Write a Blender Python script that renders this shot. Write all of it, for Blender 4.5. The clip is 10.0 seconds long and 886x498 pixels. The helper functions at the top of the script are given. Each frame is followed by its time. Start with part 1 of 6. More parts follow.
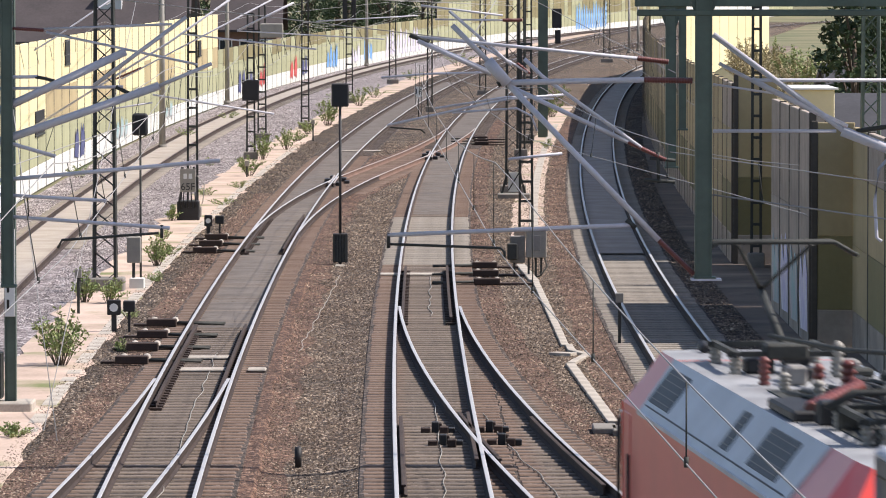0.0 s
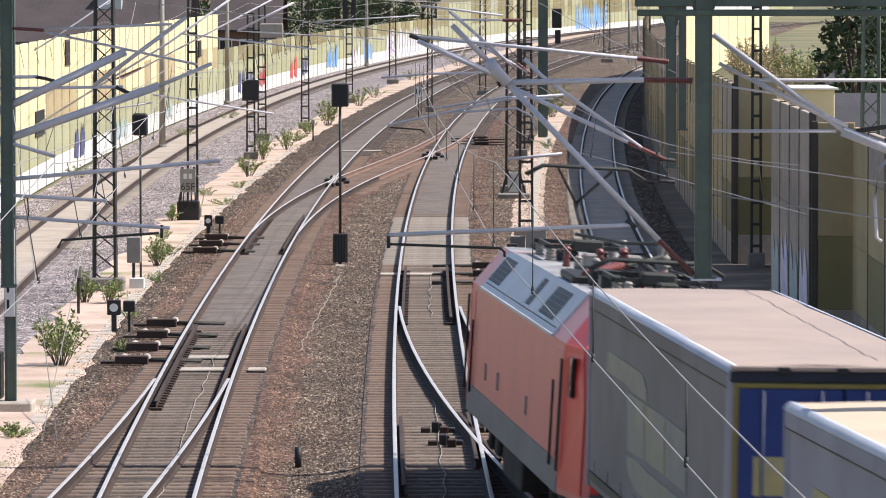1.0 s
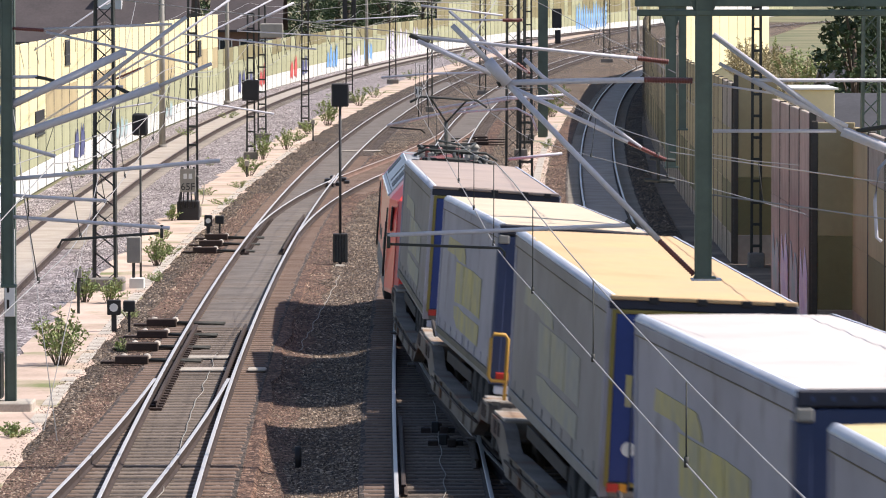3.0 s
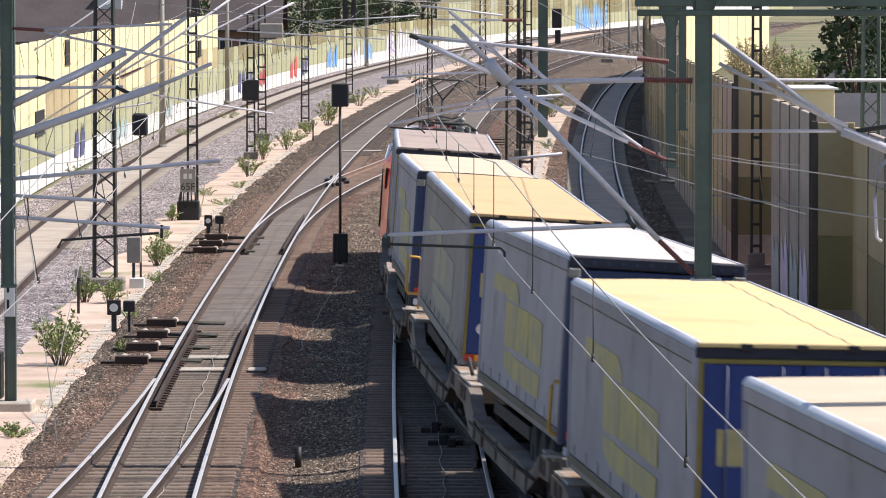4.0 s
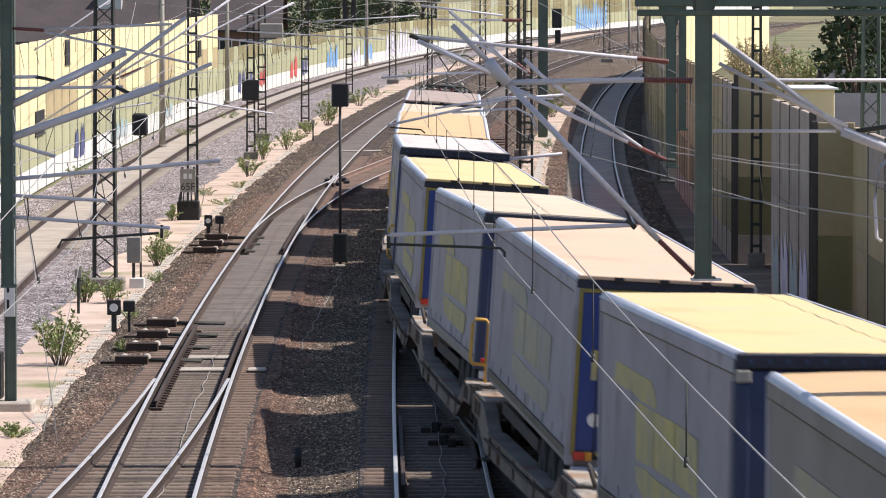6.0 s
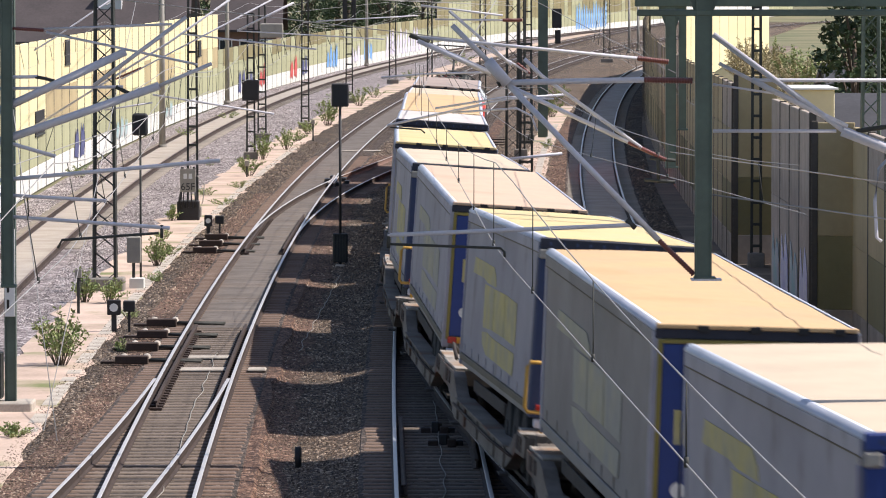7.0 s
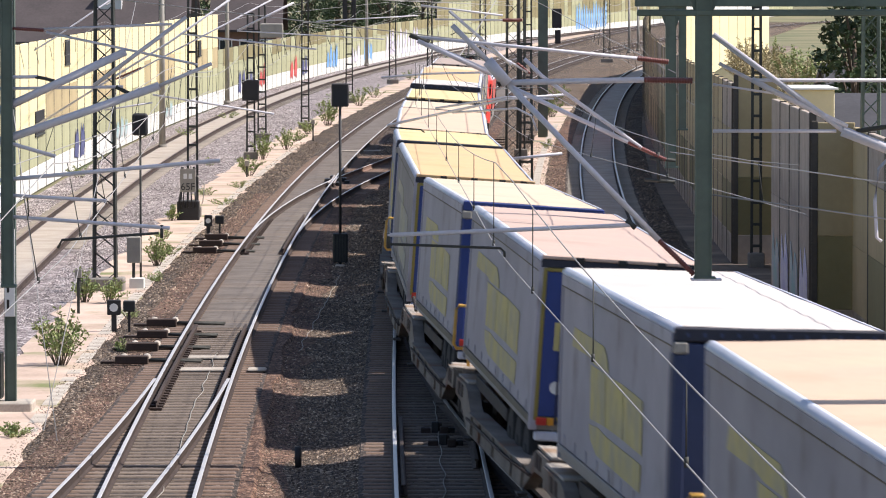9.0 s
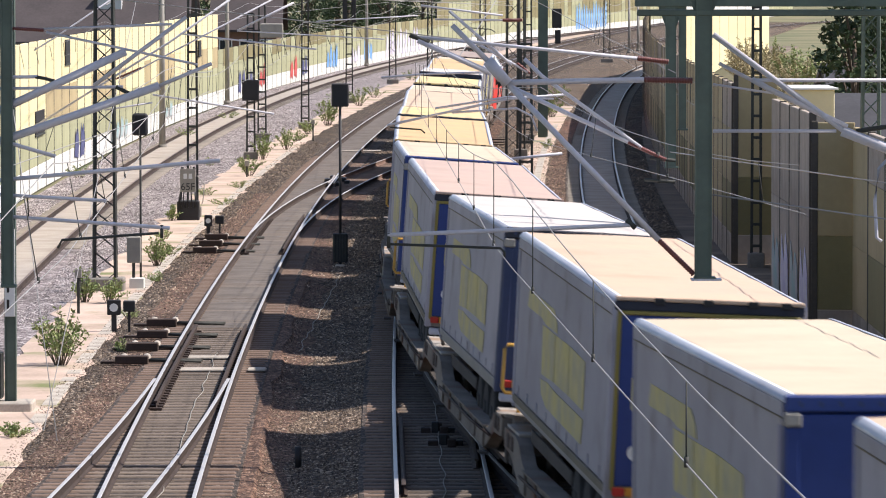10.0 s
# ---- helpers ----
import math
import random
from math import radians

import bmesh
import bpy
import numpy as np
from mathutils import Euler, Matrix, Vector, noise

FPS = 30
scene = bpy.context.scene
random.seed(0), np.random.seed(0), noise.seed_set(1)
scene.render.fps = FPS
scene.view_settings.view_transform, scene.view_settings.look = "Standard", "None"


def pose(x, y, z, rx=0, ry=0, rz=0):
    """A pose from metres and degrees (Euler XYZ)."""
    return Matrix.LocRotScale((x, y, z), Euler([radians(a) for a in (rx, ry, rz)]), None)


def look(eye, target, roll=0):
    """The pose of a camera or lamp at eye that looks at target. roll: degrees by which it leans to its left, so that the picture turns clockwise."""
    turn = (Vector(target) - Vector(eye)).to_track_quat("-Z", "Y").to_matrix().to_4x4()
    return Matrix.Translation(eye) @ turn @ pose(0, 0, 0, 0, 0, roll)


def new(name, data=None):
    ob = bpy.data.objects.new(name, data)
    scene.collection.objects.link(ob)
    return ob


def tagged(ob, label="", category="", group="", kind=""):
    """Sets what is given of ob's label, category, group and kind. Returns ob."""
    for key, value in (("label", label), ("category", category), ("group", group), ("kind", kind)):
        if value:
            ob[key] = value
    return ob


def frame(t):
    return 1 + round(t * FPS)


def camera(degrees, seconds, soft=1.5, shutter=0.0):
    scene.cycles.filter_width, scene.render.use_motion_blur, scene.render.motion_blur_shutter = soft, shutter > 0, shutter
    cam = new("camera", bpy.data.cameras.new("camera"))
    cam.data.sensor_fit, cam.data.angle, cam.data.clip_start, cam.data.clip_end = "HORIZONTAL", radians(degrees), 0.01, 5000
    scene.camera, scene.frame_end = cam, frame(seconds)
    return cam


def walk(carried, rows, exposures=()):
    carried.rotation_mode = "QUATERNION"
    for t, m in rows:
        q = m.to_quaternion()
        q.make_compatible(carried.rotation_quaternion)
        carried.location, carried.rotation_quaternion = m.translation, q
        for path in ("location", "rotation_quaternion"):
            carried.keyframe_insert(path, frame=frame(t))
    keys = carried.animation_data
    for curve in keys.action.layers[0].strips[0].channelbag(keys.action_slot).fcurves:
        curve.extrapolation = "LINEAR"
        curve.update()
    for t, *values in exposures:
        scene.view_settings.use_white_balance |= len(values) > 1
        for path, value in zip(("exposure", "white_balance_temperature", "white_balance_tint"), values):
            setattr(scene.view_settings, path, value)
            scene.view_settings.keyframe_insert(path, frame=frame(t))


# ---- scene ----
# camera on a bridge over the line, long lens, standing still
cam = camera(9.741, 10.0, soft=1.05, shutter=0.5)
EYE = (0.0, 0.0, 8.3)
CAM_POSE = pose(0, 0, 8.3, 90 - 3.055, 0, 0)
walk(cam, [(0.0, CAM_POSE), (10.0, CAM_POSE)], exposures=[(t, e, 6500, 15.5) for t, e in ((0.0, 0.31), (2.0, 0.40), (4.5, 0.34), (5.5, 0.28), (8.0, 0.32), (9.0, 0.41), (10.0, 0.36))])

# ---- light: high sun from the side of the outer wall ----
world = bpy.data.worlds.new("sky")
scene.world = world
world.use_nodes = True
wn = world.node_tree.nodes
sky = wn.new("ShaderNodeTexSky")
sky.sky_type = "NISHITA"
sky.sun_disc = False
sky.sun_elevation = radians(51)
sky.sun_rotation = radians(88)
world.node_tree.links.new(sky.outputs[0], wn["Background"].inputs[0])
wn["Background"].inputs[1].default_value = 0.115
sun_data = bpy.data.lights.new("sun", "SUN")
sun_data.energy, sun_data.angle, sun_data.color = 5.0, radians(0.55), (1.0, 0.95, 0.87)
sun = new("sun", sun_data)
sun.matrix_world = look((60, 3, 74), (0, 0, 0))


# ---- materials ----
def mat(name, color, rough=0.7, metal=0.0, var=0.25, scale=3.0, fine=40.0, bump=0.3, tint=None, rnd=0.0, spots=None, spot_scale=1.2):
    """Two scales of colour variation and a fine bump. tint: second colour that the large variation leans to."""
    m = bpy.data.materials.new(name)
    m.use_nodes = True
    nt = m.node_tree
    n, l = nt.nodes, nt.links
    b = n["Principled BSDF"]
    b.inputs["Roughness"].default_value = rough
    b.inputs["Metallic"].default_value = metal
    tc = n.new("ShaderNodeTexCoord")
    big = n.new("ShaderNodeTexNoise")
    big.inputs["Scale"].default_value = scale
    big.inputs["Detail"].default_value = 5
    small = n.new("ShaderNodeTexNoise")
    small.inputs["Scale"].default_value = fine
    small.inputs["Detail"].default_value = 3
    for t in (big, small):
        l.new(tc.outputs["Object"], t.inputs["Vector"])
    c2 = tint or tuple(c * (1 - var) for c in color)
    mix = n.new("ShaderNodeMix")
    mix.data_type = "RGBA"
    ramp = n.new("ShaderNodeMapRange")
    ramp.inputs[1].default_value, ramp.inputs[2].default_value = 0.35, 0.65
    l.new(big.outputs[0], ramp.inputs[0])
    l.new(ramp.outputs[0], mix.inputs[0])
    mix.inputs[6].default_value = (*color, 1)
    mix.inputs[7].default_value = (*c2, 1)
    out = mix.outputs[2]
    if spots:
        sp = n.new("ShaderNodeTexNoise")
        sp.inputs["Scale"].default_value = spot_scale
        sp.inputs["Detail"].default_value = 6
        l.new(tc.outputs["Object"], sp.inputs["Vector"])
        r2 = n.new("ShaderNodeMapRange")
        r2.inputs[1].default_value, r2.inputs[2].default_value = 0.55, 0.7
        l.new(sp.outputs[0], r2.inputs[0])
        m3 = n.new("ShaderNodeMix")
        m3.data_type = "RGBA"
        l.new(r2.outputs[0], m3.inputs[0])
        l.new(out, m3.inputs[6])
        m3.inputs[7].default_value = (*spots, 1)
        out = m3.outputs[2]
    hsv = n.new("ShaderNodeHueSaturation")
    val = n.new("ShaderNodeMapRange")
    val.inputs[3].default_value, val.inputs[4].default_value = 1 - var, 1 + var
    l.new(small.outputs[0], val.inputs[0])
    v_out = val.outputs[0]
    if rnd:
        oi = n.new("ShaderNodeObjectInfo")
        rr = n.new("ShaderNodeMapRange")
        rr.inputs[3].default_value, rr.inputs[4].default_value = 1 - rnd, 1 + rnd
        l.new(oi.outputs["Random"], rr.inputs[0])
        mu = n.new("ShaderNodeMath")
        mu.operation = "MULTIPLY"
        l.new(v_out, mu.inputs[0])
        l.new(rr.outputs[0], mu.inputs[1])
        v_out = mu.outputs[0]
    l.new(v_out, hsv.inputs["Value"])
    l.new(out, hsv.inputs["Color"])
    l.new(hsv.outputs[0], b.inputs["Base Color"])
    if bump:
        bp = n.new("ShaderNodeBump")
        bp.inputs["Strength"].default_value = bump
        bp.inputs["Distance"].default_value = 0.02
        l.new(small.outputs[0], bp.inputs["Height"])
        l.new(bp.outputs[0], b.inputs["Normal"])
    return m


def rust_near_rails(m, rust, amount):
    """Iron dust along the rail seats of a sleeper."""
    n, l = m.node_tree.nodes, m.node_tree.links
    b = n["Principled BSDF"]
    src = b.inputs["Base Color"].links[0].from_socket
    tc = n.new("ShaderNodeTexCoord")
    sx = n.new("ShaderNodeSeparateXYZ")
    l.new(tc.outputs["Object"], sx.inputs[0])
    ab = n.new("ShaderNodeMath")
    ab.operation = "ABSOLUTE"
    l.new(sx.outputs[0], ab.inputs[0])
    mr = n.new("ShaderNodeMapRange")
    mr.inputs[1].default_value, mr.inputs[2].default_value, mr.inputs[4].default_value = 0.45, 0.9, amount
    l.new(ab.outputs[0], mr.inputs[0])
    mx = n.new("ShaderNodeMix")
    mx.data_type = "RGBA"
    l.new(mr.outputs[0], mx.inputs[0])
    l.new(src, mx.inputs[6])
    mx.inputs[7].default_value = (*rust, 1)
    l.new(mx.outputs[2], b.inputs["Base Color"])


def gravel_mat(name, a, b_, c, big=0.35, cell=11.0, rust=None):
    """Crushed stone: cells of differing colour over large soft stains, with deep relief."""
    m = bpy.data.materials.new(name)
    m.use_nodes = True
    n, l = m.node_tree.nodes, m.node_tree.links
    b = n["Principled BSDF"]
    b.inputs["Roughness"].default_value = 0.95
    tc = n.new("ShaderNodeTexCoord")
    vo = n.new("ShaderNodeTexVoronoi")
    vo.inputs["Scale"].default_value = cell
    no = n.new("ShaderNodeTexNoise")
    no.inputs["Scale"].default_value = big
    no.inputs["Detail"].default_value = 6
    for t in (vo, no):
        l.new(tc.outputs["Object"], t.inputs["Vector"])
    sep = n.new("ShaderNodeSeparateColor")
    l.new(vo.outputs["Color"], sep.inputs[0])
    cr = n.new("ShaderNodeValToRGB")
    e = cr.color_ramp.elements
    e[0].color, e[1].color = (*a, 1), (*b_, 1)
    e[0].position, e[1].position = 0.1, 0.75
    e.new(0.97).color = (*c, 1)
    l.new(sep.outputs[0], cr.inputs[0])
    mr = n.new("ShaderNodeMapRange")
    mr.inputs[1].default_value, mr.inputs[2].default_value = 0.3, 0.7
    mr.inputs[3].default_value, mr.inputs[4].default_value = 0.62, 1.3
    l.new(no.outputs[0], mr.inputs[0])
    hs = n.new("ShaderNodeHueSaturation")
    l.new(mr.outputs[0], hs.inputs["Value"])
    l.new(cr.outputs[0], hs.inputs["Color"])
    out = hs.outputs[0]
    if rust:
        n2 = n.new("ShaderNodeTexNoise")
        n2.inputs["Scale"].default_value = 0.22
        n2.inputs["Detail"].default_value = 7
        l.new(tc.outputs["Object"], n2.inputs["Vector"])
        r2 = n.new("ShaderNodeMapRange")
        r2.inputs[1].default_value, r2.inputs[2].default_value = 0.42, 0.68
        r2.inputs[4].default_value = 0.75
        l.new(n2.outputs[0], r2.inputs[0])
        mx = n.new("ShaderNodeMix")
        mx.data_type, mx.blend_type = "RGBA", "MULTIPLY"
        l.new(r2.outputs[0], mx.inputs[0])
        l.new(out, mx.inputs[6])
        mx.inputs[7].default_value = (*rust, 1)
        out = mx.outputs[2]
    l.new(out, b.inputs["Base Color"])
    bp = n.new("ShaderNodeBump")
    bp.inputs["Strength"].default_value = 1.0
    bp.inputs["Distance"].default_value = 0.05
    bp.invert = True
    l.new(vo.outputs["Distance"], bp.inputs["Height"])
    l.new(bp.outputs[0], b.inputs["Normal"])
    return m


M_BALLAST = gravel_mat("ballast", (0.024, 0.017, 0.012), (0.105, 0.075, 0.052), (0.44, 0.345, 0.255), cell=16.0, rust=(0.95, 0.8, 0.68))
M_BED = gravel_mat("oily_ballast", (0.025, 0.02, 0.016), (0.085, 0.063, 0.05), (0.22, 0.17, 0.14), big=0.6)
M_RUSTBED = gravel_mat("rust_stained_ballast", (0.04, 0.022, 0.015), (0.15, 0.08, 0.052), (0.38, 0.24, 0.165), cell=16.0, big=0.5)
M_DUSTBED = mat("dust_filled_bed", (0.40, 0.355, 0.305), 0.95, var=0.18, scale=0.8, fine=14, tint=(0.31, 0.27, 0.23))
M_DUSKBED = mat("grimy_dust_filled_bed", (0.165, 0.142, 0.122), 0.95, var=0.3, scale=0.9, fine=9, tint=(0.11, 0.092, 0.078), spots=(0.085, 0.07, 0.06), spot_scale=1.6, bump=0.6)
M_GREYBALLAST = gravel_mat("grey_ballast", (0.085, 0.07, 0.07), (0.31, 0.265, 0.26), (0.6, 0.55, 0.54))
def pieces_mat(name, ramp):
    """Loose stones, each of its own shade."""
    m = bpy.data.materials.new(name)
    m.use_nodes = True
    n, l = m.node_tree.nodes, m.node_tree.links
    n["Principled BSDF"].inputs["Roughness"].default_value = 0.95
    ge = n.new("ShaderNodeNewGeometry")
    cr = n.new("ShaderNodeValToRGB")
    e = cr.color_ramp.elements
    e[0].position, e[0].color = ramp[0][0], (*ramp[0][1], 1)
    e[1].position, e[1].color = ramp[-1][0], (*ramp[-1][1], 1)
    for p, c in ramp[1:-1]:
        e.new(p).color = (*c, 1)
    l.new(ge.outputs["Random Per Island"], cr.inputs[0])
    tc = n.new("ShaderNodeTexCoord")
    no = n.new("ShaderNodeTexNoise")
    no.inputs["Scale"].default_value = 0.5
    no.inputs["Detail"].default_value = 5
    l.new(tc.outputs["Object"], no.inputs["Vector"])
    mr = n.new("ShaderNodeMapRange")
    mr.inputs[1].default_value, mr.inputs[2].default_value, mr.inputs[3].default_value, mr.inputs[4].default_value = 0.3, 0.7, 0.6, 1.35
    l.new(no.outputs[0], mr.inputs[0])
    hs = n.new("ShaderNodeHueSaturation")
    l.new(mr.outputs[0], hs.inputs["Value"])
    l.new(cr.outputs[0], hs.inputs["Color"])
    l.new(hs.outputs[0], n["Principled BSDF"].inputs["Base Color"])
    return m


M_STONES = pieces_mat("brown_ballast_stone", [(0.0, (0.03, 0.02, 0.014)), (0.45, (0.11, 0.077, 0.053)), (0.78, (0.215, 0.158, 0.113)), (1.0, (0.56, 0.45, 0.34))])
M_GREYSTONES = pieces_mat("grey_ballast_stone", [(0.0, (0.10, 0.085, 0.085)), (0.5, (0.26, 0.225, 0.22)), (1.0, (0.6, 0.55, 0.53))])
M_SAND = mat("sandy_soil", (0.60, 0.455, 0.365), 0.95, scale=0.5, fine=9, tint=(0.42, 0.32, 0.25), spots=(0.17, 0.19, 0.07), spot_scale=0.35)
M_SOIL = mat("dark_brown_soil", (0.20, 0.15, 0.11), 0.95, scale=0.5, fine=9, tint=(0.13, 0.10, 0.075), spots=(0.30, 0.24, 0.18), spot_scale=0.3)
M_FIELD = mat("dry_grass_ground", (0.24, 0.2, 0.11), 0.95, scale=0.08, fine=2.0, tint=(0.10, 0.12, 0.05))
M_SLEEPER = mat("weathered_sleeper_wood", (0.205, 0.165, 0.13), 0.9, scale=0.7, fine=25, tint=(0.135, 0.105, 0.083), rnd=0.22, bump=0.6)
rust_near_rails(M_SLEEPER, (0.20, 0.11, 0.072), 0.45)
M_SLEEPER_FAR = mat("dark_weathered_sleeper", (0.19, 0.15, 0.12), 0.9, scale=0.5, fine=12, tint=(0.13, 0.1, 0.082), bump=0.3)
M_RUSTSLEEPER = mat("rusty_sleeper_wood", (0.22, 0.155, 0.115), 0.9, scale=2.0, fine=25, tint=(0.16, 0.105, 0.08), rnd=0.2, bump=0.6)
M_CONCSLEEPER = mat("concrete_sleeper", (0.33, 0.29, 0.24), 0.9, scale=2.0, fine=25, rnd=0.12)
M_RAILTOP = mat("polished_rail_head", (0.58, 0.56, 0.545), 0.42, 0.3, var=0.05, scale=1.0, fine=20, bump=0.05)
M_RAILTOP_DULL = mat("dull_rail_head", (0.55, 0.47, 0.42), 0.5, 0.4, var=0.12, scale=1.0, fine=20, bump=0.05)
M_RAILTOP_BROWN = mat("brown_rail_head", (0.20, 0.15, 0.125), 0.55, 0.2, var=0.15, scale=1.0, fine=20, bump=0.05)
M_RAILSIDE = mat("rusty_rail_web", (0.06, 0.04, 0.032), 0.85, 0.1, var=0.3, scale=1.5, fine=30)
M_RAILSIDE_LIGHT = mat("brown_rail_web", (0.24, 0.15, 0.115), 0.85, 0.1, var=0.3, scale=1.5, fine=30)
M_GREENSTEEL = mat("green_painted_steel", (0.105, 0.145, 0.115), 0.6, 0.0, var=0.15, scale=1.5, fine=15, tint=(0.075, 0.10, 0.08), bump=0.1)
M_DARKSTEEL = mat("dark_weathered_steel", (0.06, 0.062, 0.055), 0.75, 0.2, var=0.3, scale=2, fine=20, bump=0.2)
M_GALV = mat("galvanised_tube", (0.60, 0.59, 0.64), 0.5, 0.0, var=0.12, scale=2, fine=25, bump=0.05)
M_WIRE = mat("wire_metal", (0.33, 0.32, 0.31), 0.5, 0.0, var=0.1, bump=0)
M_INSUL = mat("brown_glazed_insulator", (0.20, 0.06, 0.05), 0.35, 0.0, var=0.2, bump=0)
M_CONC = mat("pale_concrete", (0.50, 0.45, 0.38), 0.9, scale=1.5, fine=20, tint=(0.36, 0.32, 0.27))
M_CONCDARK = mat("weathered_concrete", (0.26, 0.24, 0.21), 0.9, scale=1.5, fine=20)
M_BLACKBOX = mat("black_painted_metal", (0.018, 0.018, 0.02), 0.6, var=0.3, bump=0.1)
M_GREYBOX = mat("grey_painted_metal", (0.33, 0.31, 0.27), 0.6, var=0.15)
M_WHITEPLATE = mat("white_enamel", (0.75, 0.75, 0.72), 0.5, var=0.08, bump=0)
M_BLACKTEXT = mat("black_lettering", (0.02, 0.02, 0.02), 0.6, var=0.1, bump=0)
M_LEAF = mat("young_leaf", (0.19, 0.27, 0.085), 0.7, var=0.35, scale=4, fine=12, tint=(0.29, 0.31, 0.13), bump=0)
M_TREELEAF = mat("tree_leaf", (0.05, 0.085, 0.03), 0.7, var=0.4, scale=0.5, fine=3, tint=(0.03, 0.05, 0.02), bump=0)
M_DRYLEAF = mat("dry_shrub_leaf", (0.48, 0.40, 0.24), 0.8, var=0.3, scale=0.6, fine=3, tint=(0.3, 0.26, 0.13), bump=0)
M_BARK = mat("bark", (0.12, 0.09, 0.065), 0.9, var=0.3)
M_PANEL_Y = mat("cream_yellow_panel", (0.80, 0.70, 0.40), 0.85, var=0.06, scale=0.7, fine=6, tint=(0.76, 0.64, 0.36), rnd=0.06, bump=0.1)
M_PANEL_G = mat("pale_green_panel", (0.40, 0.40, 0.24), 0.85, var=0.08, scale=0.7, fine=6, tint=(0.34, 0.34, 0.2), rnd=0.1, bump=0.1)
M_PANEL_O = mat("olive_panel", (0.25, 0.215, 0.10), 0.85, var=0.1, scale=0.7, fine=6, rnd=0.1, bump=0.1)
M_PANEL_B = mat("beige_panel", (0.48, 0.385, 0.21), 0.85, var=0.1, scale=0.5, fine=6, tint=(0.39, 0.31, 0.17), rnd=0.1, bump=0.1)
M_PANEL_GREY = mat("greyish_concrete_panel", (0.46, 0.385, 0.31), 0.9, var=0.14, scale=0.8, fine=8, tint=(0.33, 0.275, 0.22), rnd=0.08)
M_PLINTH = mat("whitewashed_plinth", (0.78, 0.77, 0.72), 0.85, var=0.06, scale=0.8, fine=8, tint=(0.66, 0.65, 0.6))
M_SPRAY = {
    "blue": mat("blue_spray_paint", (0.10, 0.27, 0.62), 0.6, var=0.15, scale=1.5, tint=(0.25, 0.5, 0.75), bump=0),
    "red": mat("red_spray_paint", (0.62, 0.10, 0.09), 0.6, var=0.15, bump=0),
    "lilac": mat("lilac_spray_paint", (0.60, 0.55, 0.74), 0.6, var=0.2, scale=1.8, fine=6, tint=(0.78, 0.75, 0.82), bump=0),
    "navy": mat("navy_spray_paint", (0.09, 0.10, 0.22), 0.6, var=0.2, bump=0),
    "teal": mat("teal_spray_paint", (0.30, 0.48, 0.48), 0.6, var=0.25, scale=1.5, tint=(0.55, 0.5, 0.5), bump=0),
}


M_POST = mat("grey_brown_steel_post", (0.085, 0.072, 0.058), 0.7, var=0.2, scale=1.0, fine=10)


# ---- mesh helpers ----
def mesh_of(name, bm, *mats):
    me = bpy.data.meshes.new(name)
    bm.to_mesh(me)
    bm.free()
    for m in mats:
        me.materials.append(m)
    return me


def part(name, bm, material, parent=None, label="", m=None):
    mats = material if isinstance(material, (list, tuple)) else (material,)
    ob = new(name, mesh_of(name, bm, *mats))
    if parent:
        ob.parent = parent
    if m is not None:
        ob.matrix_basis = m
    if label:
        ob["label"] = label
    return ob


def empty(name, m=None):
    ob = new(name)
    ob.empty_display_size = 0.3
    if m is not None:
        ob.matrix_basis = m
    return ob


def add_box(bm, x0, x1, y0, y1, z0, z1, bev=0.0, mi=0):
    vs = [bm.verts.new((x, y, z)) for z in (z0, z1) for y in (y0, y1) for x in (x0, x1)]
    fs = [bm.faces.new([vs[i] for i in q]) for q in ((0, 2, 3, 1), (4, 5, 7, 6), (0, 1, 5, 4), (2, 6, 7, 3), (0, 4, 6, 2), (1, 3, 7, 5))]
    for f in fs:
        f.material_index = mi
    if bev:
        es = list({e for f in fs for e in f.edges})
        r = bmesh.ops.bevel(bm, geom=es, offset=bev, segments=1, affect="EDGES")
        for f in r["faces"]:
            f.material_index = mi
    return vs


def box(x0, x1, y0, y1, z0, z1, bev=0.0):
    bm = bmesh.new()
    add_box(bm, x0, x1, y0, y1, z0, z1, bev)
    return bm


def add_bar(bm, p, q, w, d=None, mi=0):
    """A square bar from p to q."""
    p, q = Vector(p), Vector(q)
    a = (q - p)
    L = a.length
    m = Matrix.Translation(p) @ a.to_track_quat("Z", "Y").to_matrix().to_4x4()
    d = d or w
    vs = [bm.verts.new(m @ Vector((x, y, z))) for z in (0, L) for y in (-d / 2, d / 2) for x in (-w / 2, w / 2)]
    for i in ((0, 2, 3, 1), (4, 5, 7, 6), (0, 1, 5, 4), (2, 6, 7, 3), (0, 4, 6, 2), (1, 3, 7, 5)):
        bm.faces.new([vs[k] for k in i]).material_index = mi


def add_tube(bm, pts, r, seg=8, mi=0, cap=True):
    """A round tube through points; r is one radius, or one for each point."""
    pts = [Vector(p) for p in pts]
    rings = []
    for i, p in enumerate(pts):
        a = (pts[min(i + 1, len(pts) - 1)] - pts[max(i - 1, 0)]).normalized()
        u = a.cross(Vector((0, 0, 1)) if abs(a.z) < 0.95 else Vector((1, 0, 0))).normalized()
        v = a.cross(u)
        rr = r[i] if isinstance(r, (list, tuple)) else r
        rings.append([bm.verts.new(p + rr * (math.cos(t) * u + math.sin(t) * v)) for t in [2 * math.pi * k / seg for k in range(seg)]])
    for A, B in zip(rings, rings[1:]):
        for k in range(seg):
            f = bm.faces.new((A[k], A[(k + 1) % seg], B[(k + 1) % seg], B[k]))
            f.material_index, f.smooth = mi, True
    if cap:
        bm.faces.new(rings[0][::-1]).material_index = mi
        bm.faces.new(rings[-1]).material_index = mi


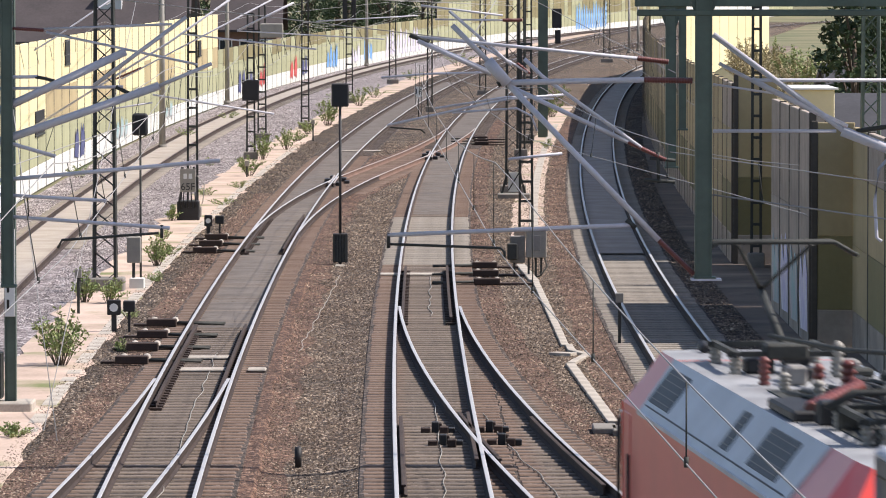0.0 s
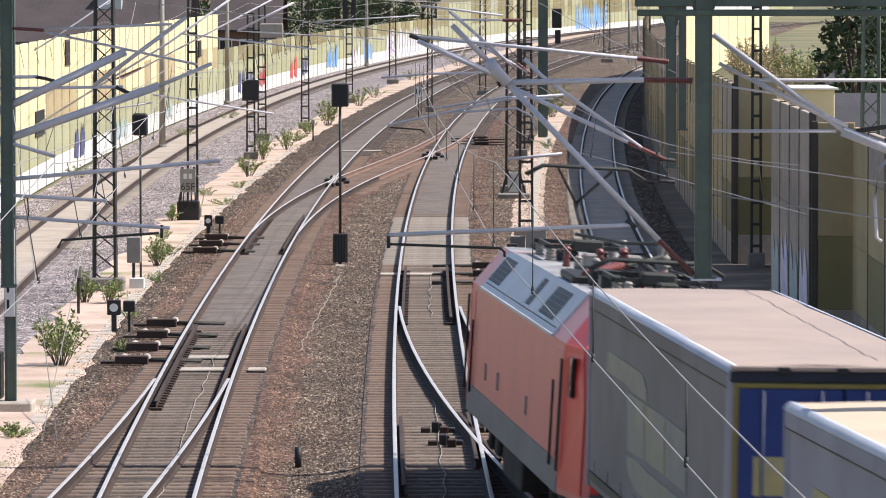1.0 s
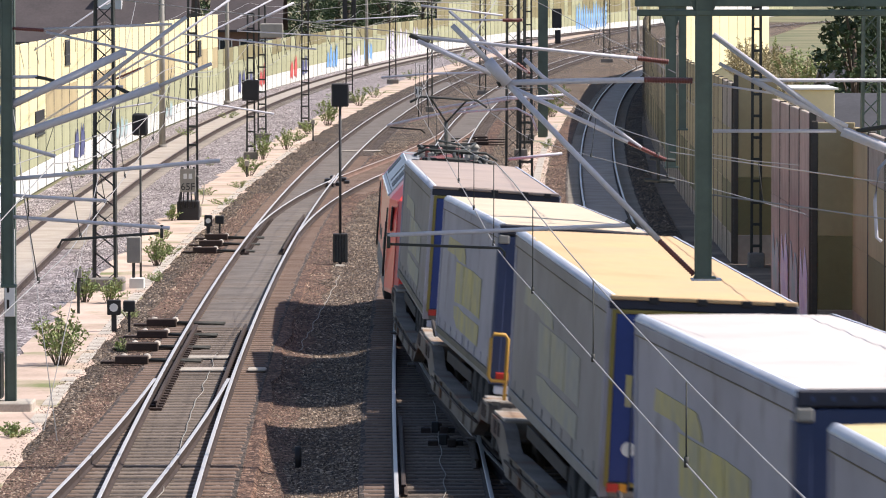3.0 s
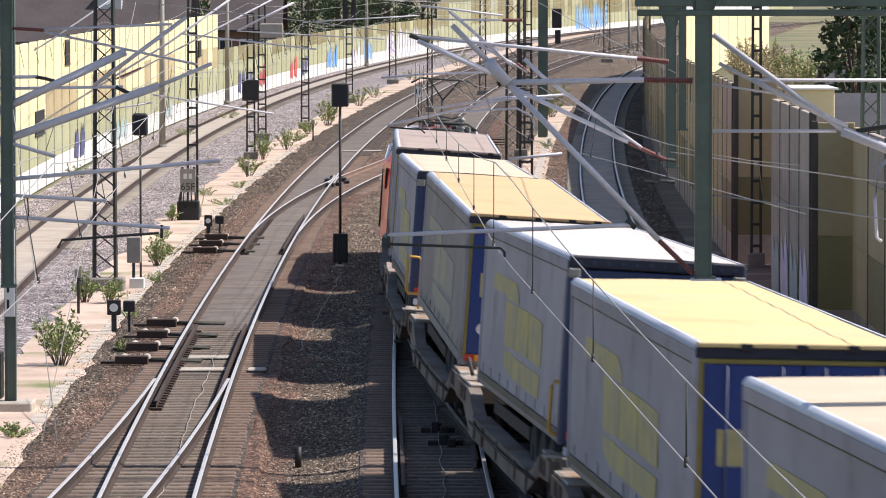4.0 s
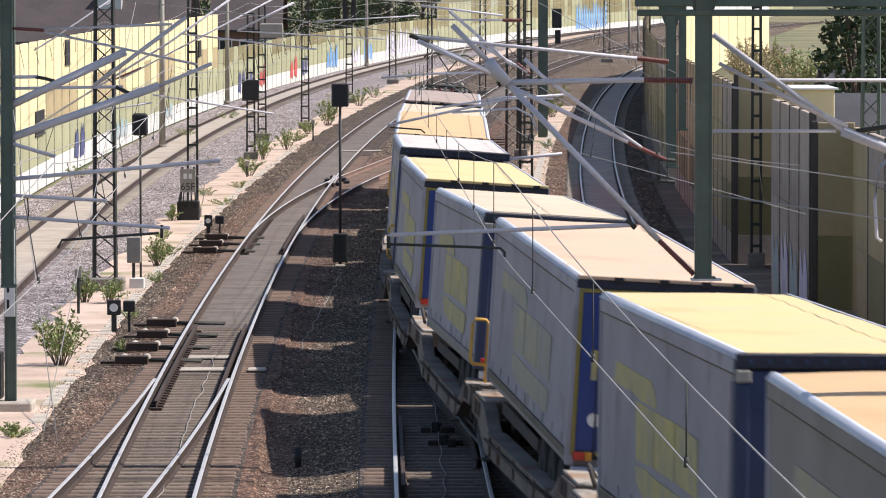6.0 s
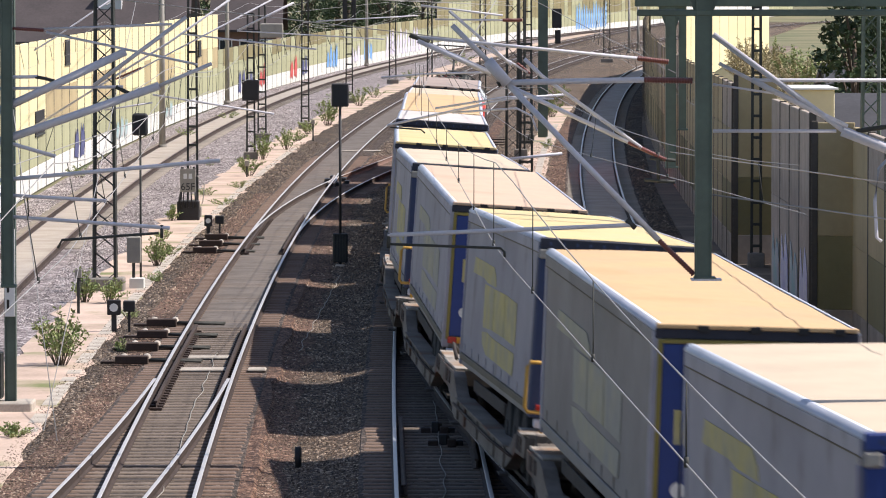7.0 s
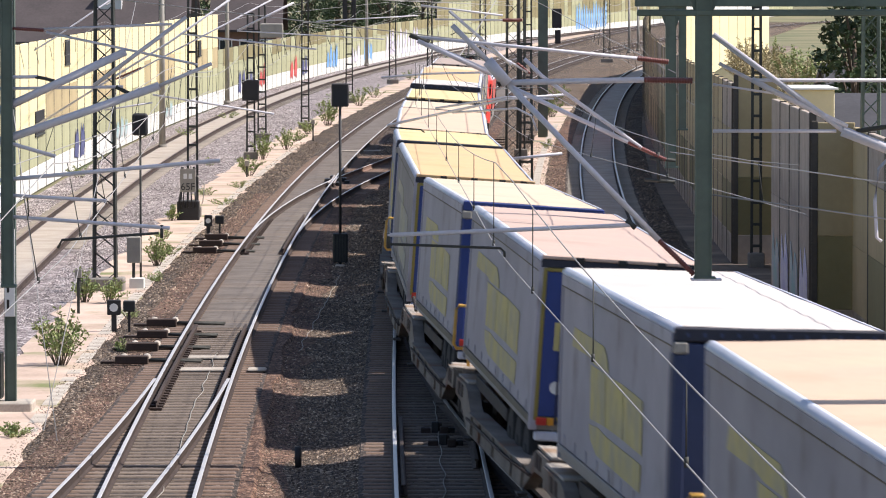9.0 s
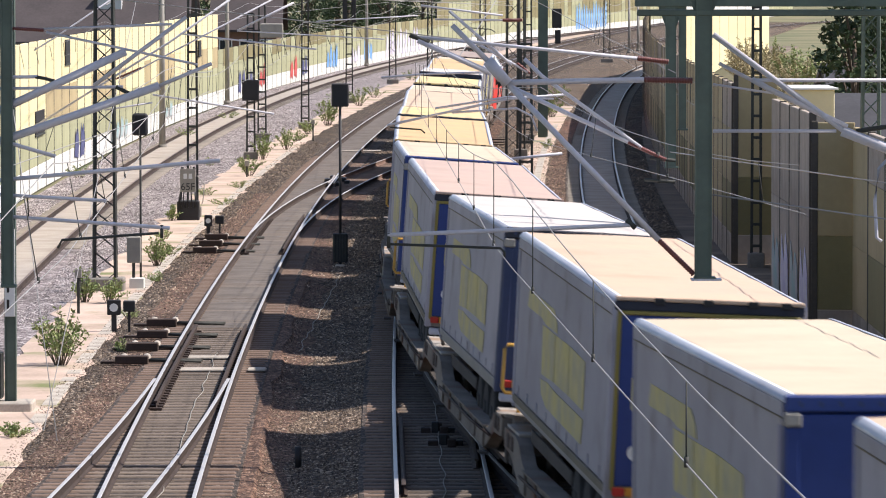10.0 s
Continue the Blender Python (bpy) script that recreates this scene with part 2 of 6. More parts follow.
def tube(pts, r, seg=8):
    bm = bmesh.new()
    add_tube(bm, pts, r, seg)
    return bm


def insulator_bm(p, q, r=0.06, n=9):
    p, q = Vector(p), Vector(q)
    pts, rs = [], []
    for i in range(n):
        a = i / n
        pts += [p.lerp(q, a), p.lerp(q, a + 0.3 / n), p.lerp(q, a + 0.65 / n)]
        rs += [r * 0.7, r, r * 0.7]
    pts.append(q)
    rs.append(r * 0.5)
    return tube_r(pts, rs)


def tube_r(pts, rs):
    bm = bmesh.new()
    add_tube(bm, pts, rs, 8)
    return bm


# ---- plan of the line: centre lines as x over distance y ----
def poly(k, lo, hi):
    """A polynomial in y / 100 between lo and hi, straight on beyond."""
    d = [c * (len(k) - 1 - i) for i, c in enumerate(k[:-1])]

    def val(c, u):
        r = 0.0
        for a in c:
            r = r * u + a
        return r

    def f(y):
        yc = min(max(y, lo), hi)
        return val(k, yc / 100) + val(d, yc / 100) * (y - yc) / 100
    return f


line_a = poly((0.0412, 0.7767, -2.7007, 1.6914), 40, 900)
line_c = poly((-0.038, 1.3282, -3.9344, -2.3402), 60, 900)
line_d = poly((1.336, -6.0005, -6.2899), 140, 900)
line_e = poly((0.0785, -0.908, 4.7176, -8.2908, 9.8053), 118, 500)


def leave(s, R=790.0, curve=55.0):
    """How far a turnout's branch lies off, s metres from its toe."""
    if s <= 0:
        return 0.0
    if s < curve:
        return s * s / (2 * R)
    return curve * curve / (2 * R) + (s - curve) * curve / R


def line_b(y):
    return line_a(y) + leave(140 - y)


def line_f(y):
    return line_c(y) - leave(117 - y)


def line_g(y):
    s, span = y - 160.0, 126.0
    D = 4.95
    d = leave(s) if s < span / 2 else D - leave(span - s)
    w = min(max(d / D, 0), 1)
    return line_c(y) + w * (line_a(y) - line_c(y))


def line_train(y):
    return line_b(y) if y < 140 else line_a(y)


def line_wall_l(y):
    return line_d(y) - 3.1


# ---- ground ----
def strip(name, f0, f1, z, y0, y1, material, step=4.0, z1=None, edge=0.0):
    """A sheet between two lines along the way, with a skirt down to the ground."""
    bm = bmesh.new()
    rows = []
    y = y0
    while y <= y1 + 0.01:
        j0, j1 = edge * noise.noise((y * 0.35, 0, 3)), edge * noise.noise((y * 0.35, 7, 3))
        a, b = f0(y) + j0, f1(y) + j1
        rows.append([bm.verts.new(v) for v in ((a - 0.15, y, z - 0.2), (a, y, z), (b, y, z1 if z1 is not None else z), (b + 0.15, y, z - 0.2))])
        y += step
    for A, B in zip(rows, rows[1:]):
        for k in range(3):
            bm.faces.new((A[k], A[k + 1], B[k + 1], B[k]))
    return tagged(part(name, bm, material), kind="structure")


gb = bmesh.new()
xs = [-3000, -400, -60, 60, 400, 3000]
ys = [-1500, -300, 0, 300, 700, 1500, 5000]
gv = [[gb.verts.new((x, y, -0.42)) for x in xs] for y in ys]
for i in range(len(ys) - 1):
    for j in range(len(xs) - 1):
        gb.faces.new((gv[i][j], gv[i][j + 1], gv[i + 1][j + 1], gv[i + 1][j]))
tagged(part("ground", gb, M_FIELD), "dry grassy ground reaching to the horizon", "ground", kind="structure")


def bed_z(x, y):
    """Height of the ballast: it dips between the two main lines before the crossover."""
    a, b = line_c(y) + 1.35, line_a(y) - 1.35
    t = (x - a) / (b - a)
    if not 0 < t < 1:
        return -0.235
    fade = min(max((158 - y) / 16, 0), 1)
    return -0.235 - fade * (0.13 * math.sin(math.pi * t) ** 0.8 + 0.035 * noise.noise((x * 0.9, y * 0.45, 1.0)) * math.sin(math.pi * t))


bb = bmesh.new()
rows = []
y = -260.0
while y <= 880:
    a, b = line_c(y) + 1.35, line_a(y) - 1.35
    cols = [line_c(y) - 3.2] + [a + (b - a) * i / 12 for i in range(13)] + [line_e(y) + 2.2]
    rows.append([bb.verts.new((cols[0] - 0.15, y, -0.435))] + [bb.verts.new((x, y, bed_z(x, y))) for x in cols] + [bb.verts.new((cols[-1] + 0.15, y, -0.435))])
    y += 0.7 if 76 < y < 160 else 4.0
for A, B in zip(rows, rows[1:]):
    for k in range(len(A) - 1):
        bb.faces.new((A[k], A[k + 1], B[k + 1], B[k])).smooth = True
tagged(part("ballast_bed", bb, M_BALLAST), "brown crushed stone ballast between the tracks", "ballast", kind="structure")
tagged(strip("far_ballast_bed", lambda y: line_d(y) - 2.6, lambda y: line_c(y) - 4.3, -0.24, -100, 880, M_GREYBALLAST),
       "grey crushed stone ballast under the outer track", "ballast", kind="structure")
tagged(strip("sandy_path", lambda y: line_c(y) - 4.35, lambda y: line_c(y) - 2.6, -0.225, -100, 880, M_SAND, step=1.5, edge=0.45),
       "sandy service path with weeds between the tracks", "path", kind="structure")
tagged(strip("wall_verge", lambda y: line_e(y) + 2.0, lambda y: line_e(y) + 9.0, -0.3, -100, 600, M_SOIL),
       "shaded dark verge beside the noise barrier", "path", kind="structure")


# ---- tracks ----
PROFILE = [(-0.065, -0.192), (0.065, -0.192), (0.065, -0.178), (0.012, -0.155), (0.012, -0.045), (0.036, -0.03), (0.036, -0.006),
           (0.026, 0.0), (-0.026, 0.0), (-0.036, -0.006), (-0.036, -0.03), (-0.012, -0.045), (-0.012, -0.155), (-0.065, -0.178)]


def rail(parent, f, off, y0, y1, mats, dz=0.0, step=3.0, name="rail"):
    bm = bmesh.new()
    n = max(2, int((y1 - y0) / step) + 1)
    rings = []
    for i in range(n):
        y = y0 + (y1 - y0) * i / (n - 1)
        h = (f(y + 0.5) - f(y - 0.5))
        o = off(y) if callable(off) else off
        rings.append([bm.verts.new((f(y) + o + px_, y - h * px_, pz + dz)) for px_, pz in PROFILE])
    k = len(PROFILE)
    for A, B in zip(rings, rings[1:]):
        for j in range(k):
            fc = bm.faces.new((A[j], A[(j + 1) % k], B[(j + 1) % k], B[j]))
            fc.material_index = 0 if j in (5, 6, 7, 8, 9) and j in (6, 7, 8) else 1
    bm.faces.new(rings[0][::-1])
    bm.faces.new(rings[-1])
    return part(name, bm, mats, parent)


def sleeper_mesh(mats, L=2.6, w=0.26, h=0.16):
    bm = bmesh.new()
    add_box(bm, -L / 2, L / 2, -w / 2, w / 2, -h, 0, 0.02)
    return mesh_of("sleeper", bm, mats)


def sleepers(parent, f, y0, y1, y_far, me, material, spacing=0.62, top=-0.195, left=None, right=None, y_near=None):
    """Sleepers one by one to y1, joined beyond."""
    y = y0
    rng = random.Random(int(y0 * 7))
    while y < y1:
        ob = new("sleeper", me)
        ob.parent = parent
        a = left(y) if left else f(y) - 1.3
        b = right(y) if right else f(y) + 1.3
        ob.matrix_basis = pose((a + b) / 2 + rng.uniform(-0.03, 0.03), y, top + rng.uniform(-0.004, 0.004), 0, 0,
                               -math.degrees(math.atan(f(y + 0.5) - f(y - 0.5))) + rng.uniform(-0.5, 0.5)) @ Matrix.Diagonal(((b - a) / 2.6, 1, 1, 1))
        y += spacing
    bm = bmesh.new()
    k = y0 - spacing
    while y_near is not None and k > y_near:
        add_box(bm, f(k) - 1.3, f(k) + 1.3, k - 0.13, k + 0.13, top - 0.15, top)
        k -= spacing
    while y < y_far:
        add_box(bm, f(y) - 1.3, f(y) + 1.3, y - 0.13, y + 0.13, top - 0.15, top)
        y += spacing
    if len(bm.faces):
        tagged(part("far_sleepers", bm, material, parent), kind="stuff")
    else:
        bm.free()


SLEEPER = sleeper_mesh(M_SLEEPER)
SLEEPER_R = sleeper_mesh(M_RUSTSLEEPER)
SLEEPER_C = sleeper_mesh(M_CONCSLEEPER)
SHINY, DULL = (M_RAILTOP, M_RAILSIDE), (M_RAILTOP_DULL, M_RAILSIDE_LIGHT)
G2 = 0.752


def track(name, label):
    return tagged(empty(name), label, "railway track", "railway tracks", "structure")


ta = track("railway_track", "main line with bright polished rails on wooden sleepers")
rail(ta, line_a, -G2, -200, 880, SHINY)
rail(ta, line_a, G2, -200, 880, SHINY)
tb = track("railway_track", "diverging track with bright rails curving away from the turnout")
rail(tb, line_b, -G2, -200, 129, SHINY, -0.004)
rail(tb, line_b, G2, -200, 129, SHINY, -0.004)
tc_ = track("railway_track", "second main line with polished rails on wooden sleepers")
rail(tc_, line_c, -G2, -200, 880, SHINY)
rail(tc_, line_c, G2, -200, 880, SHINY)
tf = track("railway_track", "track branching off the second main line")
rail(tf, line_f, -G2, -200, 106, SHINY, -0.004)
rail(tf, line_f, G2, -200, 106, SHINY, -0.004)
tg = track("railway_track", "rusty crossover track linking the two main lines")
for off in (-G2, G2):
    rail(tg, line_g, off, 166, 212, SHINY, -0.004)
    rail(tg, line_g, off, 212, 276, DULL, -0.004)
td = track("railway_track", "outer track with brown rails on pale concrete sleepers")
rail(td, line_d, -G2, -60, 880, (M_RAILTOP_BROWN, M_RAILSIDE))
rail(td, line_d, G2, -60, 880, (M_RAILTOP_BROWN, M_RAILSIDE))
te = track("railway_track", "side track with bright rails beside the noise barrier")
rail(te, line_e, -G2, -60, 620, SHINY)
rail(te, line_e, G2, -60, 620, SHINY)


for f0, f1, ya, yb, m_, zz, lab in (
        (lambda y: line_a(y) - 1.36, lambda y: (line_b(y) if 85 < y < 140 else line_a(y)) + 1.36, 60, 560, M_BED, -0.216, "dark oily ballast under the main line"),
        (lambda y: max(line_b(y) - 1.36, line_a(y) + 1.4), lambda y: line_b(y) + 1.36, 40, 107, M_BED, -0.2165, "dark oily ballast under the branch"),
        (lambda y: (line_f(y) if y < 117 else line_c(y)) - 1.36, lambda y: line_c(y) + 1.36, 60, 560, M_BED, -0.216, "dark oily ballast under the second line"),
        (lambda y: line_e(y) - 1.36, lambda y: line_e(y) + 1.36, 60, 480, M_BED, -0.216, "dark ballast under the side track"),
        (lambda y: line_g(y) - 1.5, lambda y: line_g(y) + 1.5, 160, 262, M_RUSTBED, -0.22, "rust-stained ballast under the crossover"),
        (lambda y: line_c(y) + 1.3, lambda y: line_c(y) + 1.6, 60, 240, M_RUSTBED, -0.232, "rust-stained ballast beside the second line"),
        (lambda y: (line_f(y) if y < 117 else line_c(y)) - 2.0, lambda y: (line_f(y) if y < 117 else line_c(y)) - 1.3, 60, 200, M_RUSTBED, -0.232, "rust-stained ballast beside the second line"),
        (lambda y: (line_b(y) if 60 < y < 140 else line_a(y)) + 1.3, lambda y: (line_b(y) if 60 < y < 140 else line_a(y)) + 2.0, 70, 300, M_RUSTBED, -0.232, "rust-stained ballast beside the main line"),
        (lambda y: line_e(y) - 2.1, lambda y: line_e(y) - 1.3, 90, 300, M_RUSTBED, -0.232, "rust-stained ballast beside the side track"),
        (lambda y: line_d(y) - 0.66, lambda y: line_d(y) + 0.66, 120, 700, M_DUSTBED, -0.14, "pale dust-filled bed between the outer rails"),
        (lambda y: line_c(y) - 0.66, lambda y: line_c(y) + 0.66, 124, 400, M_DUSKBED, -0.1942, "grimy dust between the rails of the second line"),
        (lambda y: line_a(y) - 0.66, lambda y: line_a(y) + 0.66, 182, 400, M_DUSKBED, -0.1942, "grimy dust between the rails of the main line"),
        (lambda y: line_e(y) - 0.66, lambda y: line_e(y) + 0.66, 156, 480, M_DUSTBED, -0.155, "pale dust-filled bed between the side track rails")):
    tagged(strip("track_bed", f0, f1, zz, ya, yb, m_, step=2.0, edge=0.0 if m_ in (M_BED, M_DUSTBED, M_DUSKBED) else 0.25), lab, "ballast", kind="structure")


rb = bmesh.new()
rows = []
for i in range(260):
    y = 60 + 0.7 * i
    w = 0.8 + 0.35 * noise.noise((y * 0.35, 3.0, 9.0))
    rows.append([rb.verts.new((line_c(y) + 1.34 + w * q / 6, y, bed_z(line_c(y) + 1.34 + w * q / 6, y) + 0.005)) for q in range(7)])
for A, B in zip(rows, rows[1:]):
    for k in range(6):
        rb.faces.new((A[k], A[k + 1], B[k + 1], B[k])).smooth = True
tagged(part("track_bed", rb, M_RUSTBED), "rust-stained ballast shoulder beside the second line", "ballast", kind="structure")

# ---- noise barriers ----
def barrier(name, pts, height, label, pick, base=-0.35, post_h=0.0, post_m=None):
    """A wall of posts with panels between them, along the points."""
    root = tagged(empty(name), label, "noise barrier", kind="structure")
    for i, (p, q) in enumerate(zip(pts, pts[1:])):
        p, q = Vector((*p, 0)), Vector((*q, 0))
        d = q - p
        L = d.length
        m = Matrix.Translation((*p.xy, base)) @ Matrix.Rotation(math.atan2(d.y, d.x), 4, "Z")
        h = height(p.y) if callable(height) else height
        bm = bmesh.new()
        add_box(bm, -0.07, 0.07, -0.085, 0.085, 0, h + post_h + 0.03, 0.01)
        part("post", bm, post_m or M_DARKSTEEL, root, m=m)
        z = 0.0
        rows = pick(i, p.y, h)
        for hh, mt in rows:
            top = min(z + hh, h)
            if top - z > 0.02:
                part("panel", box(0.07, L - 0.07, -0.07, 0.07, z + 0.004, top - 0.004, 0.012), mt, root, m=m)
            z = top
    return root


def left_rows(i, y, h):
    r = random.Random(i * 13 + 5)
    up = M_PANEL_Y if y < 330 else (M_PANEL_O if r.random() < 0.6 else M_PANEL_G)
    mid = M_PANEL_G if y < 330 else M_PANEL_G
    return [(1.0, M_PLINTH), (1.5 + 0.2 * r.random(), mid), (1.3, M_PANEL_B if y < 330 and r.random() < 0.5 else up), (4.0, up)]


pts = []
y = 150.0
while y < 1040:
    pts.append((line_wall_l(y), y))
    y += 4.6
barrier("wall_west", pts, lambda y: 5.9 if y < 330 else (3.6 if y < 560 else 5.2), "cream and green panelled noise barrier with a white plinth and graffiti", left_rows)


def right_rows(i, y, h):
    r = random.Random(i * 7 + 1)
    base = M_PANEL_GREY
    return [(0.9, M_PANEL_GREY), (1.5, M_PANEL_O if r.random() < 0.5 else M_PANEL_B), (1.6, M_PANEL_B), (3.0, M_PANEL_B if r.random() < 0.7 else M_PANEL_GREY)]


def return_rows(i, y, h):
    return [(0.9, M_PANEL_GREY), (1.7, M_PANEL_O), (4.0, M_PANEL_B)]


def grey_rows(i, y, h):
    return [(1.0, M_PANEL_GREY), (2.0, M_PANEL_GREY), (3.0, M_PANEL_GREY)]


wall_far = poly((0.7799, -1.4119, 8.7802), 100, 500)
barrier("wall_east", [(9.45, 39.8 + 4.4 * i) for i in range(19)], 5.1, "beige and olive panelled noise barrier in shade", right_rows, post_m=M_POST)
barrier("wall_east", [(8.52, 119.1), (9.5, 119.05)], 5.2, "return of the noise barrier facing down the line", return_rows, post_m=M_POST)
barrier("wall_east", [(8.49, 119.3 + 3.5 * i) for i in range(5)], 5.4, "grey concrete section of the noise barrier with faded graffiti", grey_rows, post_m=M_POST)
barrier("wall_east", [(9.9, 133.5 + 4.8 * i) for i in range(5)], 4.9, "set-back bay of the noise barrier", right_rows, post_m=M_POST)
barrier("wall_east", [(8.62, 153.0), (9.9, 152.95)], 5.6, "return of the noise barrier facing down the line", return_rows, post_m=M_POST)
barrier("wall_east", [(wall_far(153.2 + 3.2 * i) + 0.14, 153.2 + 3.2 * i) for i in range(83)], 5.35, "beige noise barrier curving away beside the track", right_rows, post_m=M_POST)

def far_rows(i, y, h):
    return [(5.2, M_PANEL_Y), (1.1, M_PLINTH), (1.4, M_PANEL_G), (4.0, M_PANEL_Y)]


barrier("wall_far", [(18.2 + 1.15 * i, 400 + 7.5 * i) for i in range(11)], 10.5, "bright cream noise barrier in the distance", far_rows)

# ---- train ----
SPEED = 23.1
START = 35.29  # datum of the train at the clip's start
PITCH = 16.41  # from wagon to wagon


def chord(y, half):
    """Pose of a vehicle whose bogies stand the distance half ahead of and behind y."""
    a, b = Vector((line_train(y - half), y - half, 0)), Vector((line_train(y + half), y + half, 0))
    c = (a + b) / 2
    lean = min(max(1.62 + 0.14 * (y - 68), 0.0), 3.9)  # the curve is canted
    return pose(c.x + 0.06 + 0.11 * min(max((y - 62) / 35, 0), 1), c.y, 0.02 * abs(lean) / 3.4, 0, lean, -math.degrees(math.atan2(b.x - a.x, b.y - a.y)))


MOVERS = []  # thing, offset from the datum, half wheelbase, pitch in degrees

M_RED = mat("faded_red_paint", (0.80, 0.20, 0.17), 0.36, var=0.07, scale=0.6, fine=8, tint=(0.70, 0.19, 0.165), bump=0.03)
# Brighter red for cab ends and corners; sunlight on the ends put into it.
M_REDEND = mat("bright_end_red", (0.88, 0.085, 0.07), 0.36, var=0.06, scale=0.6, fine=8, bump=0.03)
M_LOCOGREY = mat("light_grey_paint", (0.60, 0.64, 0.69), 0.45, var=0.1, scale=0.8, fine=8, tint=(0.50, 0.53, 0.57), bump=0.03)
# Cab hood slopes: sky light on the red is put into the colour.
M_HOOD = mat("skylit_red", (0.86, 0.33, 0.31), 0.4, var=0.06, scale=0.6, fine=8, tint=(0.80, 0.30, 0.28), bump=0.03)
M_ROOFDECK = mat("sooty_light_grey_roof", (0.36, 0.365, 0.37), 0.6, var=0.2, scale=1.2, fine=8, tint=(0.22, 0.22, 0.225), bump=0.05)
M_SKIRT = mat("dusty_grey_paint", (0.27, 0.255, 0.235), 0.7, var=0.15, scale=1.0, fine=10)
M_GRILLE = mat("dark_louvre", (0.08, 0.095, 0.11), 0.6, var=0.2, bump=0.2)
M_GLASS = mat("dark_cab_glass", (0.02, 0.025, 0.03), 0.08, var=0.05, bump=0)
M_UNDER = mat("grimy_running_gear", (0.055, 0.047, 0.042), 0.85, 0.1, var=0.3, scale=2, fine=15)
M_WAGON = mat("dusty_wagon_grey", (0.215, 0.185, 0.155), 0.8, var=0.3, scale=0.9, fine=10, tint=(0.10, 0.08, 0.062), spots=(0.17, 0.075, 0.04), spot_scale=0.9)
M_DECK = mat("bright_wagon_deck", (0.40, 0.36, 0.31), 0.8, var=0.2, scale=1.2, fine=10, spots=(0.28, 0.18, 0.11))
M_CURTAIN = mat("grey_curtain_side", (0.37, 0.36, 0.40), 0.7, var=0.09, scale=0.5, fine=5, tint=(0.30, 0.29, 0.325), rnd=0.12, bump=0.06, spots=(0.215, 0.2, 0.2), spot_scale=0.8)
M_CURTAIN_WARM = mat("dusty_grey_curtain_side", (0.30, 0.28, 0.265), 0.75, var=0.09, scale=0.5, fine=5, tint=(0.235, 0.215, 0.195), rnd=0.1, bump=0.06, spots=(0.23, 0.215, 0.195), spot_scale=0.8)
M_BLUE = mat("blue_trailer_paint", (0.022, 0.05, 0.21), 0.5, var=0.1, scale=0.8, fine=8, bump=0.03)
M_NAVY = mat("navy_trailer_post", (0.035, 0.052, 0.12), 0.55, var=0.12, scale=0.8, fine=8, bump=0.03)
M_YELLOW = mat("yellow_trailer_trim", (0.27, 0.215, 0.05), 0.55, var=0.1, scale=0.8, fine=8, bump=0.03)
M_LOGO = mat("faded_yellow_print", (0.52, 0.45, 0.17), 0.7, var=0.2, scale=1.6, fine=5, tint=(0.39, 0.36, 0.23), bump=0)
M_LOGO_PALE = mat("worn_yellow_print", (0.43, 0.40, 0.26), 0.75, var=0.15, scale=0.9, fine=5, tint=(0.33, 0.325, 0.30), bump=0)
M_TRIM = mat("pale_aluminium_trim", (0.55, 0.58, 0.66), 0.5, 0.1, var=0.12, scale=1.0, fine=10, bump=0.03)
M_SEAM = mat("grimy_brown_seam", (0.17, 0.145, 0.10), 0.8, var=0.25, scale=1.0, fine=8, bump=0)
M_DARKNAVY = mat("dark_header_navy", (0.025, 0.028, 0.045), 0.65, var=0.2, scale=0.8, fine=8, bump=0.03)
M_TYRE = mat("tyre_rubber", (0.025, 0.025, 0.025), 0.9, var=0.2)
M_HAND = mat("orange_yellow_handrail", (0.60, 0.34, 0.06), 0.55, var=0.15, bump=0)
M_TAIL = mat("red_tail_lamp", (0.5, 0.03, 0.02), 0.35, var=0.1, bump=0)
M_ORANGE = mat("orange_lamp", (0.7, 0.3, 0.03), 0.35, var=0.1, bump=0)


def roof_mat(name, c, t):
    return mat(name, c, 0.8, var=0.07, scale=0.7, fine=6, tint=t, spots=tuple(x * 0.85 for x in c), spot_scale=0.5, bump=0.08)


ROOFS = {
    "brown": roof_mat("brownish_tarpaulin", (0.40, 0.315, 0.265), (0.34, 0.275, 0.24)),
    "cream": roof_mat("cream_tarpaulin", (0.62, 0.505, 0.37), (0.56, 0.46, 0.335)),
    "orange": roof_mat("apricot_tarpaulin", (0.63, 0.42, 0.215), (0.57, 0.39, 0.22)),
    "white": roof_mat("white_tarpaulin", (0.60, 0.55, 0.51), (0.54, 0.495, 0.455)),
    "yellow": roof_mat("pale_yellow_tarpaulin", (0.66, 0.52, 0.25), (0.62, 0.50, 0.28)),
    "peach": roof_mat("peach_tarpaulin", (0.62, 0.445, 0.315), (0.56, 0.42, 0.31)),
    "pink": roof_mat("dusty_pink_tarpaulin", (0.53, 0.385, 0.315), (0.48, 0.36, 0.305)),
}


# ---- railway vehicles ----
def wheel_bm(r, w, seg=20):
    bm = bmesh.new()
    add_tube(bm, [(-w / 2, 0, 0), (-w / 2 + 0.02, 0, 0), (w / 2 - 0.02, 0, 0), (w / 2, 0, 0)], [r * 0.93, r, r, r * 0.93], seg)
    add_tube(bm, [(-w / 2 - 0.02, 0, 0), (w / 2 + 0.02, 0, 0)], r * 0.3, 10)
    return bm


WHEEL = mesh_of("wheel", wheel_bm(0.46, 0.13), M_UNDER)
TYRE = mesh_of("tyre", wheel_bm(0.5, 0.36, 18), M_TYRE)


